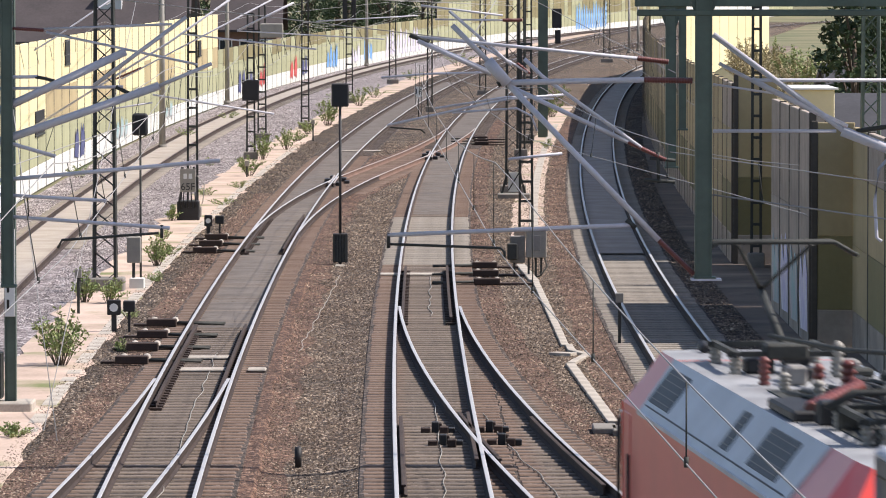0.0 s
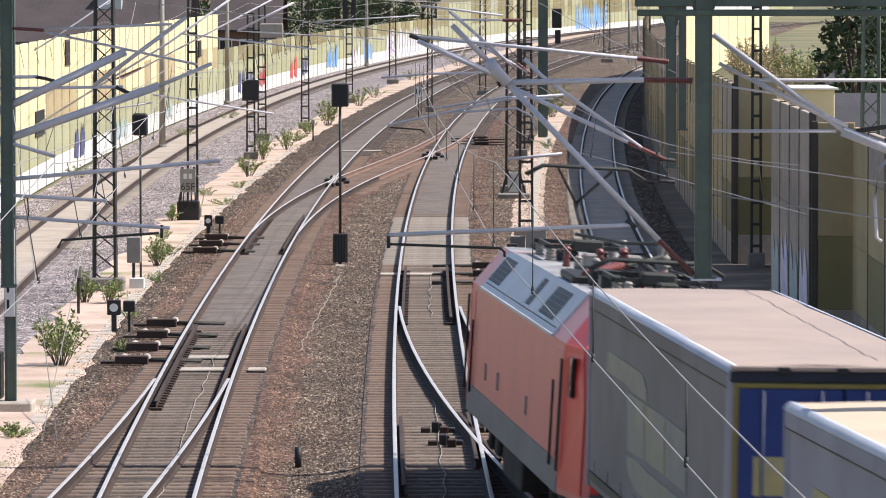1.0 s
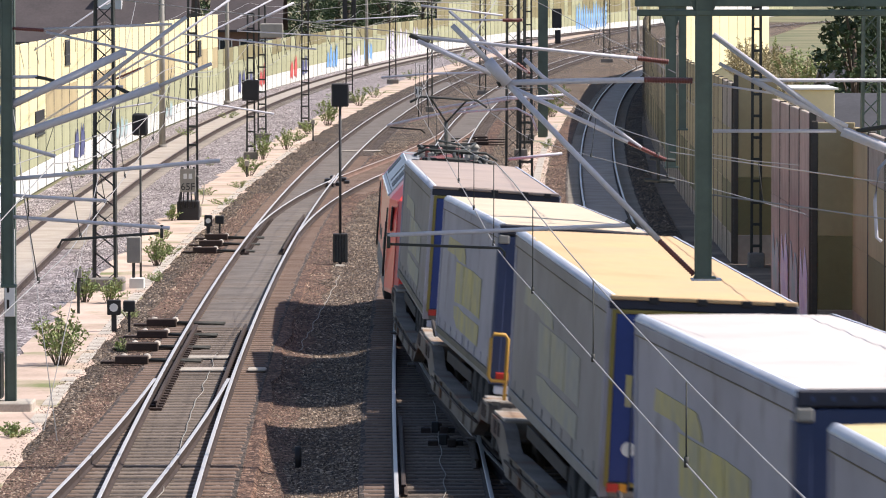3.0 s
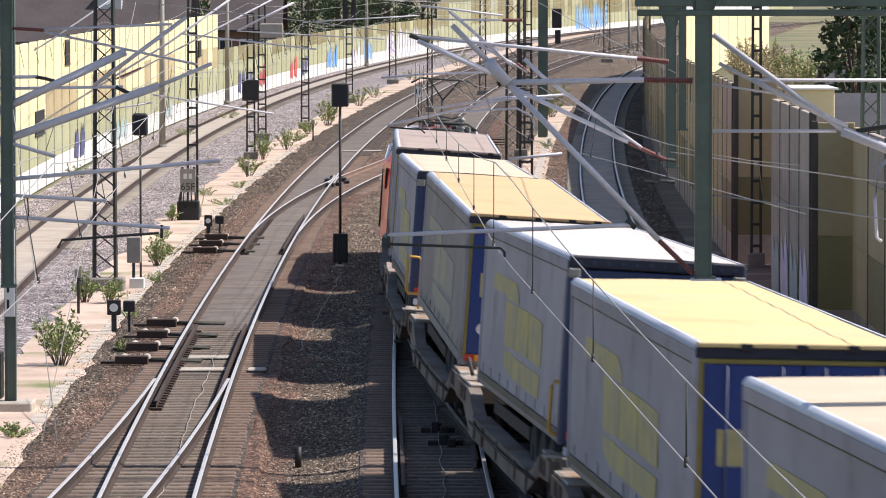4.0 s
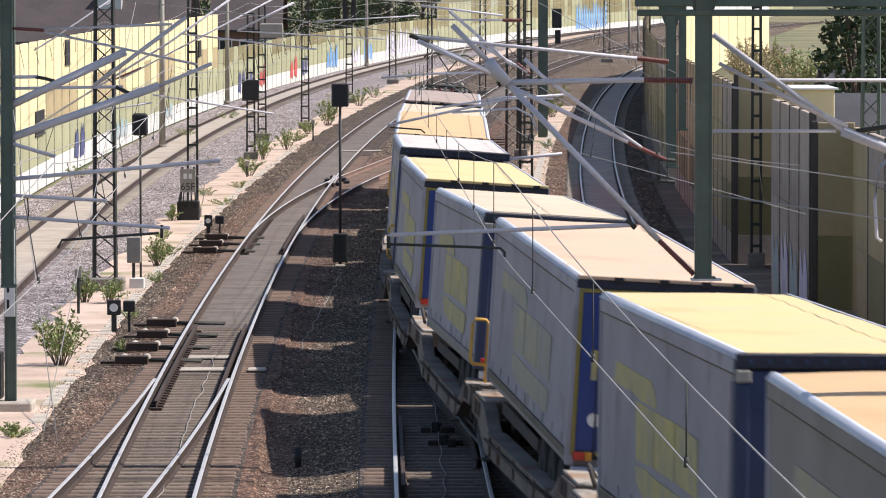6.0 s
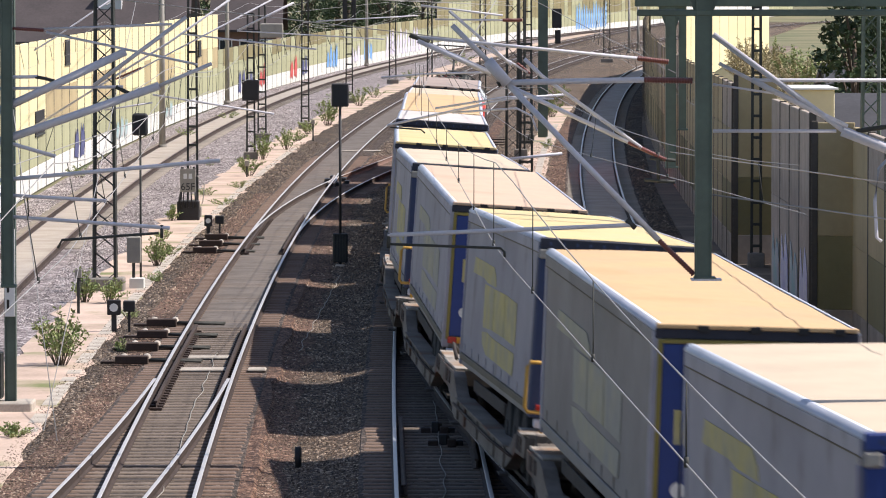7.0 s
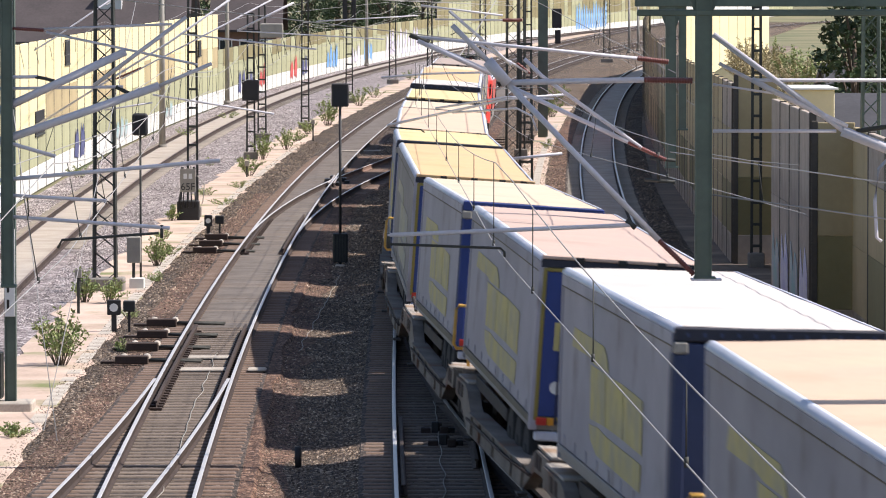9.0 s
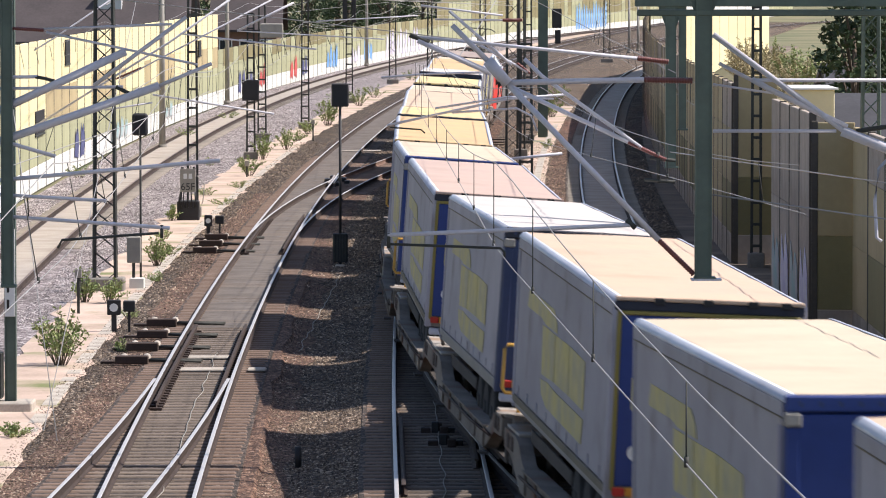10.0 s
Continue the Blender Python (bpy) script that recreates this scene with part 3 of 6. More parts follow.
def put_mesh(name, me, parent, m):
    ob = new(name, me)
    ob.parent = parent
    ob.matrix_basis = m
    return ob


def bogie(parent, y, wb=1.8):
    bm = bmesh.new()
    for s in (-1, 1):
        add_box(bm, s * 1.02 - 0.07, s * 1.02 + 0.07, y - wb / 2 - 0.45, y + wb / 2 + 0.45, 0.38, 0.62, 0.03)
        for d in (-wb / 2, wb / 2):
            add_box(bm, s * 1.08 - 0.1, s * 1.08 + 0.1, y + d - 0.16, y + d + 0.16, 0.3, 0.66, 0.03)
        add_box(bm, s * 1.06 - 0.12, s * 1.06 + 0.12, y - 0.3, y + 0.3, 0.3, 0.75, 0.04)
    add_box(bm, -1.0, 1.0, y - 0.25, y + 0.25, 0.35, 0.7)
    b = part("bogie_frame", bm, M_UNDER, parent)
    for d in (-wb / 2, wb / 2):
        for s in (-1, 1):
            put_mesh("wheel", WHEEL, b, pose(s * 0.75, y + d, 0.46))


def prism(bm, pts, x0, x1, mi=0):
    """A side outline (y, z) drawn out from x0 to x1."""
    A = [bm.verts.new((x0, a, b)) for a, b in pts]
    B = [bm.verts.new((x1, a, b)) for a, b in pts]
    n = len(pts)
    bm.faces.new(A[::-1]).material_index = mi
    bm.faces.new(B).material_index = mi
    for k in range(n):
        bm.faces.new((A[k], A[(k + 1) % n], B[(k + 1) % n], B[k])).material_index = mi
    bmesh.ops.recalc_face_normals(bm, faces=bm.faces)


def pocket_wagon(tail, first):
    """One half of an articulated pocket wagon. tail: it carries the buffers and handrails at its rear."""
    root = tagged(empty("pocket_wagon"), "dusty grey articulated pocket wagon carrying a semi-trailer", "freight wagon", "pocket wagons of the train")
    L = 8.18
    back, front = (L - 0.5, L) if tail else (L, L - 0.5)  # room for the buffers at one end
    for s in (-1, 1):
        bm = bmesh.new()
        prism(bm, [(-back, 0.82), (-back, 1.12), (-6.5, 1.12), (-6.0, 1.04), (-5.5, 0.84), (-5.0, 0.74), (4.4, 0.74), (4.9, 0.84), (5.4, 1.04), (5.9, 1.12), (front, 1.12), (front, 0.82), (6.6, 0.78), (5.0, 0.36), (-4.6, 0.36), (-6.3, 0.78)], s * 1.18, s * 1.40)
        part("side_beam", bm, M_WAGON, root)
        for y in (-4.7, -2.9, 0.2, 2.6, 4.1):
            part("stiffener", box(s * 1.41 - 0.03, s * 1.41 + 0.03, y - 0.04, y + 0.04, 0.40, 0.72, 0.008), M_WAGON, root)
        part("top_flange", box(s * 1.14 if s > 0 else -1.46, 1.46 if s > 0 else -1.14, -4.9, 4.3, 0.743, 0.77), M_WAGON, root)
    for y0, y1 in ((-back, -6.2), (5.9, front)):
        part("end_deck", box(-1.36, 1.36, y0, y1, 1.124, 1.17, 0.01), M_DECK, root, "bright worn steel deck plate")
        part("end_frame", box(-1.17, 1.17, y0, y1, 0.86, 1.12), M_WAGON, root)
    for s in (-1, 1):
        part("brake_pipe", tube([(s * 1.44, -6.0, 0.7), (s * 1.44, -2.0, 0.62), (s * 1.44, 4.8, 0.62)], 0.025, 6), M_RAILSIDE, root)
        for y in (-7.0, -6.5, 6.4, 7.0):
            part("lashing_plate", box(s * 1.405 - 0.012, s * 1.405 + 0.012, y - 0.16, y + 0.16, 0.86, 1.08, 0.006), M_RAILSIDE, root, "rust-stained plate")
        for y in (-4.9, 4.4):
            part("step", box(s * 1.43 - 0.08, s * 1.43 + 0.08, y - 0.2, y + 0.2, 0.3, 0.34, 0.006), M_UNDER, root)
    part("pocket_floor", box(-1.16, 1.16, -6.2, 4.6, 0.27, 0.33), M_UNDER, root)
    part("hitch", box(-0.35, 0.35, 4.9, 5.6, 1.15, 1.42, 0.05), M_UNDER, root)
    bogie(root, 7.3 if not tail else -7.1)
    if not tail:
        bogie(root, -8.4)
    end = -back if tail else front
    sg = -1 if tail else 1
    part("buffer_beam", box(-1.25, 1.25, min(end, end + sg * 0.12), max(end, end + sg * 0.12), 0.8, 1.2, 0.02), M_WAGON, root)
    for s in (-1, 1):
        bm = bmesh.new()
        add_tube(bm, [(s * 0.875, end + sg * 0.12, 1.04), (s * 0.875, end + sg * 0.45, 1.04), (s * 0.875, end + sg * 0.46, 1.04), (s * 0.875, end + sg * 0.5, 1.04)], [0.11, 0.11, 0.24, 0.24], 12)
        part("buffer", bm, M_UNDER, root)
    if tail:
        for sx in (-1, 1):
            a, b, y = sx * 1.42, sx * 1.14, -7.45
            bm = bmesh.new()
            add_tube(bm, [(b, y, 0.95), (b, y, 2.2), (b + sx * 0.05, y, 2.27), (a - sx * 0.05, y, 2.27), (a, y, 2.2), (a, y, 1.58), (a - sx * 0.05, y, 1.51), (b, y, 1.51)], 0.03, 8)
            part("handrail", bm, M_HAND, root, "orange-yellow tubular handrail loop")
            part("handrail_foot", box(min(a, b) - 0.06, max(a, b) + 0.06, y - 0.25, y + 0.2, 1.171, 1.2, 0.01), M_DECK, root, "bright worn foot plate")
        part("tail_marker", box(-1.1, -0.98, -7.62, -7.55, 1.75, 1.9, 0.01), M_TAIL, root, "small red marker")
    else:
        r = random.Random(4)
        for i in range(9):
            a, b, c = r.uniform(-0.95, 0.3), r.uniform(-8.4, -7.6), r.uniform(1.27, 1.42)
            part("coupling_block", box(a - 0.16, a + 0.16, b - 0.11, b + 0.11, c - 0.1, c + 0.1, 0.04), M_DECK, root)
        for i in range(4):
            part("brake_hose", tube([(-1.2 + 0.3 * i, -8.8, 1.2), (-1.25 + 0.3 * i, -8.4, 1.45), (-1.1 + 0.3 * i, -7.9, 1.25)], 0.035, 6), M_UNDER, root)
    return root


HW = 1.28


def roof_bm(top, seed, HL):
    """A tarpaulin roof, slightly bowed between its hoops and sagging unevenly."""
    bm = bmesh.new()
    r = random.Random(seed)
    nx, ny = 8, 28
    crease = r.uniform(-4, 4)
    grid = []
    for j in range(ny + 1):
        y = -HL + 0.02 + (2 * HL - 0.04) * j / ny
        row = []
        for i in range(nx + 1):
            x = -HW + 0.05 + (2 * HW - 0.1) * i / nx
            z = top + 0.012 * math.cos(y * 4.6) * (1 - (x / HW) ** 2) + 0.014 * (1 - (x / HW) ** 2)
            z += 0.012 * noise.noise((x * 1.3, y * 0.6, seed * 3.1)) - 0.012 * math.exp(-((y - crease - 0.2 * x) / 0.16) ** 2) * (0.5 + 0.5 * noise.noise((x, seed, 0)))
            row.append(bm.verts.new((x, y, z)))
        grid.append(row)
    for A, B in zip(grid, grid[1:]):
        for i in range(nx):
            bm.faces.new((A[i], A[i + 1], B[i + 1], B[i])).smooth = True
    return bm


def trailer(k, roof, top, doors, logo, HL):
    """A curtain-sided semi-trailer in its wagon. doors: its blue doors face back down the line, else its front wall."""
    words = {"brown": "brownish", "cream": "cream", "orange": "apricot", "white": "white", "yellow": "pale yellow", "peach": "peach", "pink": "dusty pink"}[roof]
    root = tagged(empty("semi_trailer"), "grey curtain-sided semi-trailer with %s roof%s" % (words, " and blue rear doors" if doors else " and navy corner posts"), "trailer", "trailers on the train")
    bot = 1.42
    cm = M_CURTAIN_WARM if k in (1, 3, 9) else M_CURTAIN
    # curtains, slightly pillowed between their straps
    for s in (-1, 1):
        bm = bmesh.new()
        ny, nz = 34, 5
        g = []
        for j in range(ny + 1):
            y = -HL + 0.16 + (2 * HL - 0.32) * j / ny
            g.append([bm.verts.new((s * (HW - 0.012 + 0.012 * noise.noise((y * 1.6, i * 0.5, k * 2.7)) * math.sin(math.pi * i / nz)), y, bot + 0.12 + (top - 0.16 - bot - 0.12) * i / nz)) for i in range(nz + 1)])
        for A, B in zip(g, g[1:]):
            for i in range(nz):
                q = (A[i], B[i], B[i + 1], A[i + 1])
                bm.faces.new(q if s > 0 else q[::-1]).smooth = True
        part("curtain", bm, cm, root)
        part("curtain_hem", box(s * HW - 0.018, s * HW + 0.018, -HL + 0.15, HL - 0.15, bot, bot + 0.11, 0.01), M_SEAM if k % 3 else M_SKIRT, root, "dirty lower hem of the curtain")
        bm = bmesh.new()
        rim = [bm.verts.new((s * (HW + a), y, top + b)) for y in (-HL, HL) for a, b in ((-0.10, 0.01), (-0.045, 0.008), (0.012, -0.05), (0.016, -0.075), (-0.06, -0.08))]
        for i in range(5):
            bm.faces.new((rim[i], rim[(i + 1) % 5], rim[5 + (i + 1) % 5], rim[5 + i])).smooth = i in (0, 1, 2)
        bm.faces.new(rim[:5])
        bm.faces.new(rim[5:])
        bmesh.ops.recalc_face_normals(bm, faces=bm.faces)
        part("top_rail", bm, M_TRIM, root, "pale roof rail")
        part("curtain_pelmet", box(s * HW - 0.02, s * HW + 0.012, -HL + 0.1, HL - 0.1, top - 0.235, top - 0.078, 0.008), cm, root, "grey pelmet over the curtain rollers")
        part("pelmet_seam", box(s * HW - 0.02, s * HW + 0.016, -HL + 0.1, HL - 0.1, top - 0.25, top - 0.236), M_SEAM, root, "grimy seam under the pelmet")
        for i in range(9):
            yy = -HL + 0.8 + (2 * HL - 1.6) * i / 8
            part("curtain_strap", box(s * HW - 0.006, s * HW + 0.006, yy - 0.02, yy + 0.02, bot + 0.1, bot + 0.3, 0.003), cm, root)
        # printed shapes on the curtain
        lm = M_LOGO if logo else M_LOGO_PALE
        x0, x1 = (HW - 0.006, HW + 0.0012) if s > 0 else (-HW - 0.0012, -HW + 0.006)
        for pts in (((4.7, 3.02), (4.5, 3.30), (0.9, 3.28), (0.5, 3.12), (0.4, 2.97), (2.0, 2.97), (2.6, 3.02)),
                    ((2.3, 2.2), (2.4, 2.93), (0.66, 2.93), (0.6, 2.24)),
                    ((0.52, 2.24), (0.58, 2.93), (-1.3, 2.94), (-1.36, 2.24)),
                    ((-1.44, 2.24), (-1.38, 2.94), (-3.3, 2.9), (-3.3, 2.22)),
                    ((2.4, 2.12), (2.2, 1.92), (1.5, 1.78), (-3.2, 1.74), (-3.3, 2.1), (0.4, 2.12), (1.4, 2.16))):
            bm = bmesh.new()
            prism(bm, pts, x0, x1)
            part("printed_shape", bm, lm, root, "faded yellow print")
        for y in (-HL + 0.08, HL - 0.08):
            part("corner_post", box(s * HW - 0.12 if s > 0 else -HW - 0.015, HW + 0.015 if s > 0 else -HW + 0.12, y - 0.08, y + 0.08, bot - 0.1, top - 0.08, 0.015), M_CURTAIN if y > 0 or doors else M_NAVY, root)
    part("roof", roof_bm(top, k, HL), ROOFS[roof], root, "%s tarpaulin roof" % words)
    part("roof_frame", box(-HW + 0.03, HW - 0.03, -HL + 0.03, HL - 0.03, top - 0.12, top - 0.03), M_SKIRT, root)
    f = HL
    part("front_wall", box(-HW + 0.02, HW - 0.02, f - 0.06, f + 0.01, bot - 0.1, top - 0.03, 0.02), M_CURTAIN, root)
    b = -HL
    if doors:
        for s in (-1, 1):
            d = part("rear_door", box(min(s * 0.01, s * 1.17), max(s * 0.01, s * 1.17), b - 0.015, b + 0.05, bot + 0.11, top - 0.24, 0.012), M_BLUE, root, "blue rear door")
            for xx in (0.25, 0.9):
                part("lock_rod", tube([(s * xx, b - 0.035, bot), (s * xx, b - 0.035, top - 0.26)], 0.016, 6), M_NAVY, d)
        for x0, x1, z0, z1 in ((-HW, HW, top - 0.235, top - 0.18), (-HW + 0.03, HW - 0.03, bot + 0.05, bot + 0.105)):
            part("door_border", box(x0 + 0.1, x1 - 0.1, b - 0.02, b + 0.03, z0, z1, 0.008), M_YELLOW, root, "yellow door border")
        for s in (-1, 1):
            part("door_border", box(s * 1.2 - 0.03, s * 1.2 + 0.03, b - 0.02, b + 0.03, bot + 0.05, top - 0.18, 0.008), M_YELLOW, root, "yellow door border")
        # Dark header: the shadow line under the roof edge put into its colour.
        part("header", box(-HW + 0.01, HW - 0.01, b - 0.01, b + 0.05, top - 0.175, top - 0.05, 0.01), M_DARKNAVY, root)
        part("roof_edge", box(-HW + 0.02, HW - 0.02, b - 0.035, b + 0.06, top - 0.045, top + 0.014, 0.012), ROOFS[roof], root, "dusty edge of the tarpaulin")
        for x in (-0.75, -0.1, 0.5, 0.95):
            part("clip", box(x, x + 0.14, b - 0.045, b - 0.005, top - 0.085, top + 0.004, 0.008), M_BLACKBOX, root)
        part("door_sign", box(-1.0, -0.45, b - 0.022, b - 0.016, 2.55, 2.98), M_LOGO, root, "yellow printed shape")
        part("door_sign", box(0.35, 1.05, b - 0.022, b - 0.016, 2.2, 2.5), M_LOGO, root, "yellow printed shape")
        part("round_sign", tube([(-0.92, b - 0.018, 1.98), (-0.92, b - 0.026, 1.98)], 0.1, 16), M_WHITEPLATE, root)
    else:
        part("rear_wall", box(-HW + 0.12, HW - 0.12, b - 0.01, b + 0.05, bot - 0.1, top - 0.2, 0.012), M_BLUE if k in (10, 14) else M_NAVY, root, "navy end wall")
        part("header", box(-HW + 0.0, HW - 0.0, b - 0.03, b + 0.06, top - 0.18, top - 0.004, 0.02), M_BLUE if k in (10, 14) else M_DARKNAVY, root, "dark roof header")
        for i in range(12):
            xx = -HW + 0.16 + 0.205 * i
            part("rivet_plate", box(xx - 0.02, xx + 0.02, b - 0.036, b - 0.03, top - 0.12, top - 0.07), M_NAVY, root)
        for s in (-1, 1):
            part("corner_cap", box(s * 1.2 - 0.09, s * 1.2 + 0.09, b - 0.04, b + 0.3, top - 0.33, top - 0.182, 0.02), M_GREYBOX, root)
            part("wing_post", box(s * 1.2 - 0.08, s * 1.2 + 0.08, b - 0.02, b + 0.42, bot - 0.1, top - 0.33, 0.02), M_BLUE if k in (10, 14) else M_NAVY, root, "navy corner post")
    part("chassis", box(-0.55, 0.55, -HL + 0.4, HL - 0.8, 1.02, bot - 0.02, 0.02), M_UNDER, root)
    part("floor", box(-HW + 0.02, HW - 0.02, -HL + 0.03, HL - 0.03, bot - 0.1, bot - 0.005, 0.01), M_SKIRT, root)
    for s in (-1, 1):
        part("side_guard", box(s * 1.2 - 0.02, s * 1.2 + 0.02, -1.8, 3.9, 1.0, 1.2, 0.01), M_UNDER, root)
        for y in (-4.9, -3.6, -2.3):
            put_mesh("tyre", TYRE, root, pose(s * 1.02, y, 0.84))
        part("lamp_red", box(s * 1.05 - 0.14, s * 1.05 + 0.02, b - 0.05, b + 0.02, bot - 0.02, bot + 0.1, 0.01), M_TAIL, root)
        part("lamp_orange", box(s * 1.05 + 0.03, s * 1.05 + 0.13, b - 0.05, b + 0.02, bot - 0.02, bot + 0.1, 0.01), M_ORANGE, root)
    part("bumper", box(-1.2, 1.2, b - 0.02, b + 0.14, 1.16, 1.3, 0.02), M_TRIM, root)
    return root


def locomotive():
    root = tagged(empty("locomotive"), "red electric locomotive with grey roof slopes and pantographs", "locomotive")
    # body: cross sections along its length, drawn in towards the cabs
    secs = [(-9.25, 1.20), (-9.15, 1.30), (-7.75, 1.49), (7.75, 1.49), (9.15, 1.30), (9.25, 1.20)]
    zs = (0.95, 1.5, 2.35, 3.22)
    bm = bmesh.new()
    rows = []
    for y, w in secs:
        ring = []
        for sx in (-1, 1):
            for z in (zs if sx < 0 else zs[::-1]):
                lean = max(0, z - 2.3) * 0.55 if abs(y) > 9 else 0
                ring.append(bm.verts.new((sx * w, y - math.copysign(lean, y), z)))
        rows.append(ring)
    for A, B in zip(rows, rows[1:]):
        for i in range(len(A) - 1):
            bm.faces.new((A[i], A[i + 1], B[i + 1], B[i]))
    for R in (rows[0], rows[-1]):
        bm.faces.new(R).material_index = 1
    bmesh.ops.recalc_face_normals(bm, faces=bm.faces)
    body = part("body", bm, (M_RED, M_REDEND), root, "faded red side walls, cab ends brightened as if sunlit")
    # cab hoods, red, sloping to the roof
    for e in (-1, 1):
        bm = bmesh.new()
        lo = [(-1.30, e * 8.65, 3.22), (-1.49, e * 7.75, 3.22), (-1.49, e * 6.0, 3.22)]
        hi = [(-0.95, e * 8.25, 3.86), (-1.02, e * 7.6, 3.88), (-1.02, e * 6.2, 3.88)]
        A = [bm.verts.new(p) for p in lo] + [bm.verts.new((-p[0], p[1], p[2])) for p in lo[::-1]]
        B = [bm.verts.new(p) for p in hi] + [bm.verts.new((-p[0], p[1], p[2])) for p in hi[::-1]]
        for i in range(5):
            bm.faces.new((A[i], A[i + 1], B[i + 1], B[i])).material_index = 2 if i in (0, 4) else 0
        bm.faces.new((A[5], A[0], B[0], B[5])).material_index = 2
        bm.faces.new(B).material_index = 1
        bmesh.ops.recalc_face_normals(bm, faces=bm.faces)
        part("cab_hood", bm, (M_HOOD, M_ROOFDECK, M_REDEND), root, "red cab hood, sky light painted pinkish on its slopes, grey top")
        bm = bmesh.new()
        vs = [bm.verts.new(p) for p in ((-1.0, e * 9.06, 2.62), (1.0, e * 9.06, 2.62), (0.98, e * 8.80, 3.14), (-0.98, e * 8.80, 3.14))]
        bm.faces.new(vs)
        r = bmesh.ops.extrude_face_region(bm, geom=bm.faces[:])
        bmesh.ops.translate(bm, verts=[v for v in r["geom"] if isinstance(v, bmesh.types.BMVert)], vec=(0, e * 0.05, 0.02))
        bmesh.ops.recalc_face_normals(bm, faces=bm.faces)
        part("windscreen", bm, M_GLASS, root)
        for s in (-1, 1):
            bm = bmesh.new()
            q = [(s * 1.493, e * 7.78, 1.05), (s * 1.315, e * 9.13, 1.05), (s * 1.315, e * 9.13, 2.3), (s * 1.315, e * 8.63, 3.21), (s * 1.493, e * 7.78, 3.21)]
            vs = [bm.verts.new(p) for p in q] + [bm.verts.new((p[0] + s * 0.012, p[1], p[2])) for p in q]
            bm.faces.new(vs[:5])
            bm.faces.new(vs[5:][::-1])
            for i in range(5):
                bm.faces.new((vs[i], vs[(i + 1) % 5], vs[5 + (i + 1) % 5], vs[5 + i]))
            bmesh.ops.recalc_face_normals(bm, faces=bm.faces)
            part("cab_corner", bm, M_REDEND, root, "bright red cab corner")
        part("end_skirt", box(-1.15, 1.15, min(e * 8.9, e * 9.2), max(e * 8.9, e * 9.2), 0.5, 0.96, 0.04), M_SKIRT, root)
        for s in (-1, 1):
            part("cab_window", box(s * 1.44 - 0.02, s * 1.44 + 0.02, e * 8.1 - 0.38, e * 8.1 + 0.38, 2.45, 3.05, 0.01), M_GLASS, root, m=pose(0, 0, 0))
            part("cab_door", box(s * 1.492 - 0.012, s * 1.492 + 0.012, e * 7.3 - 0.36, e * 7.3 + 0.36, 1.2, 3.12, 0.01), M_RED, root)
            part("grab_rail", tube([(s * 1.54, e * 7.82, 1.3), (s * 1.54, e * 7.82, 3.0)], 0.022, 6), M_BLACKBOX, root)
            part("grab_rail", tube([(s * 1.54, e * 6.8, 1.3), (s * 1.54, e * 6.8, 2.6)], 0.022, 6), M_BLACKBOX, root)
            bm = bmesh.new()
            yb = e * 9.2
            add_tube(bm, [(s * 0.875, yb, 1.04), (s * 0.875, yb + e * 0.3, 1.04), (s * 0.875, yb + e * 0.31, 1.04), (s * 0.875, yb + e * 0.36, 1.04)], [0.12, 0.12, 0.26, 0.26], 12)
            part("buffer", bm, M_UNDER, root)
            part("lamp", tube([(s * 0.8, yb - e * 0.03, 1.55), (s * 0.8, yb + e * 0.02, 1.55)], 0.12, 12), M_WHITEPLATE, root)
    for s in (-1, 1):
        # grey side slope of the roof with louvres
        bm = bmesh.new()
        prism(bm, [(-6.0, 0), (6.0, 0), (6.2, 0.79), (-6.2, 0.79)], -0.025, 0.025)
        slope = part("roof_slope", bm, M_LOCOGREY, root, "light grey sloping roof side", pose(s * 1.48, 0, 3.235, 0, -s * 35, 0))
        for y, hw_ in ((4.9, 0.95), (-0.9, 0.3), (-3.8, 1.05)):
            g = part("louvre", box(-0.035, 0.035, y - hw_, y + hw_, 0.16, 0.68, 0.01), M_GRILLE, slope)
            for q in range(5):
                part("slat", box(-0.042, 0.042, y - hw_ + 0.03, y + hw_ - 0.03, 0.22 + 0.095 * q, 0.232 + 0.095 * q), M_SKIRT, g)
        part("gutter", box(s * 1.5 - 0.03, s * 1.5 + 0.03, -6.0, 6.0, 3.2, 3.25), M_LOCOGREY, root)
        part("air_slot", box(s * 1.43 - 0.02, s * 1.43 + 0.05, -5.8, 5.8, 3.262, 3.34), M_GRILLE, root)
        part("skirt", box(s * 1.495 - 0.015, s * 1.495 + 0.015, -7.6, 7.6, 0.93, 1.42, 0.008), M_SKIRT, root, "dusty grey lower band")
        part("underframe_box", box(s * 1.2 - 0.2, s * 1.2 + 0.2, -1.6, 1.6, 0.35, 0.93, 0.03), M_UNDER, root)
        for y in (-2.6, 2.2, 4.4):
            part("side_handle", box(s * 1.5 - 0.02, s * 1.5 + 0.03, y - 0.03, y + 0.03, 1.7, 2.0, 0.008), M_GREYBOX, root)
    part("roof_deck", box(-1.02, 1.02, -6.2, 6.2, 3.78, 3.87, 0.02), M_ROOFDECK, root)
    part("roof_mat", box(-0.6, 0.95, -6.0, 1.4, 3.872, 3.885), M_DARKSTEEL, root, "sooty dark roof covering")
    # roof gear
    r = random.Random(11)
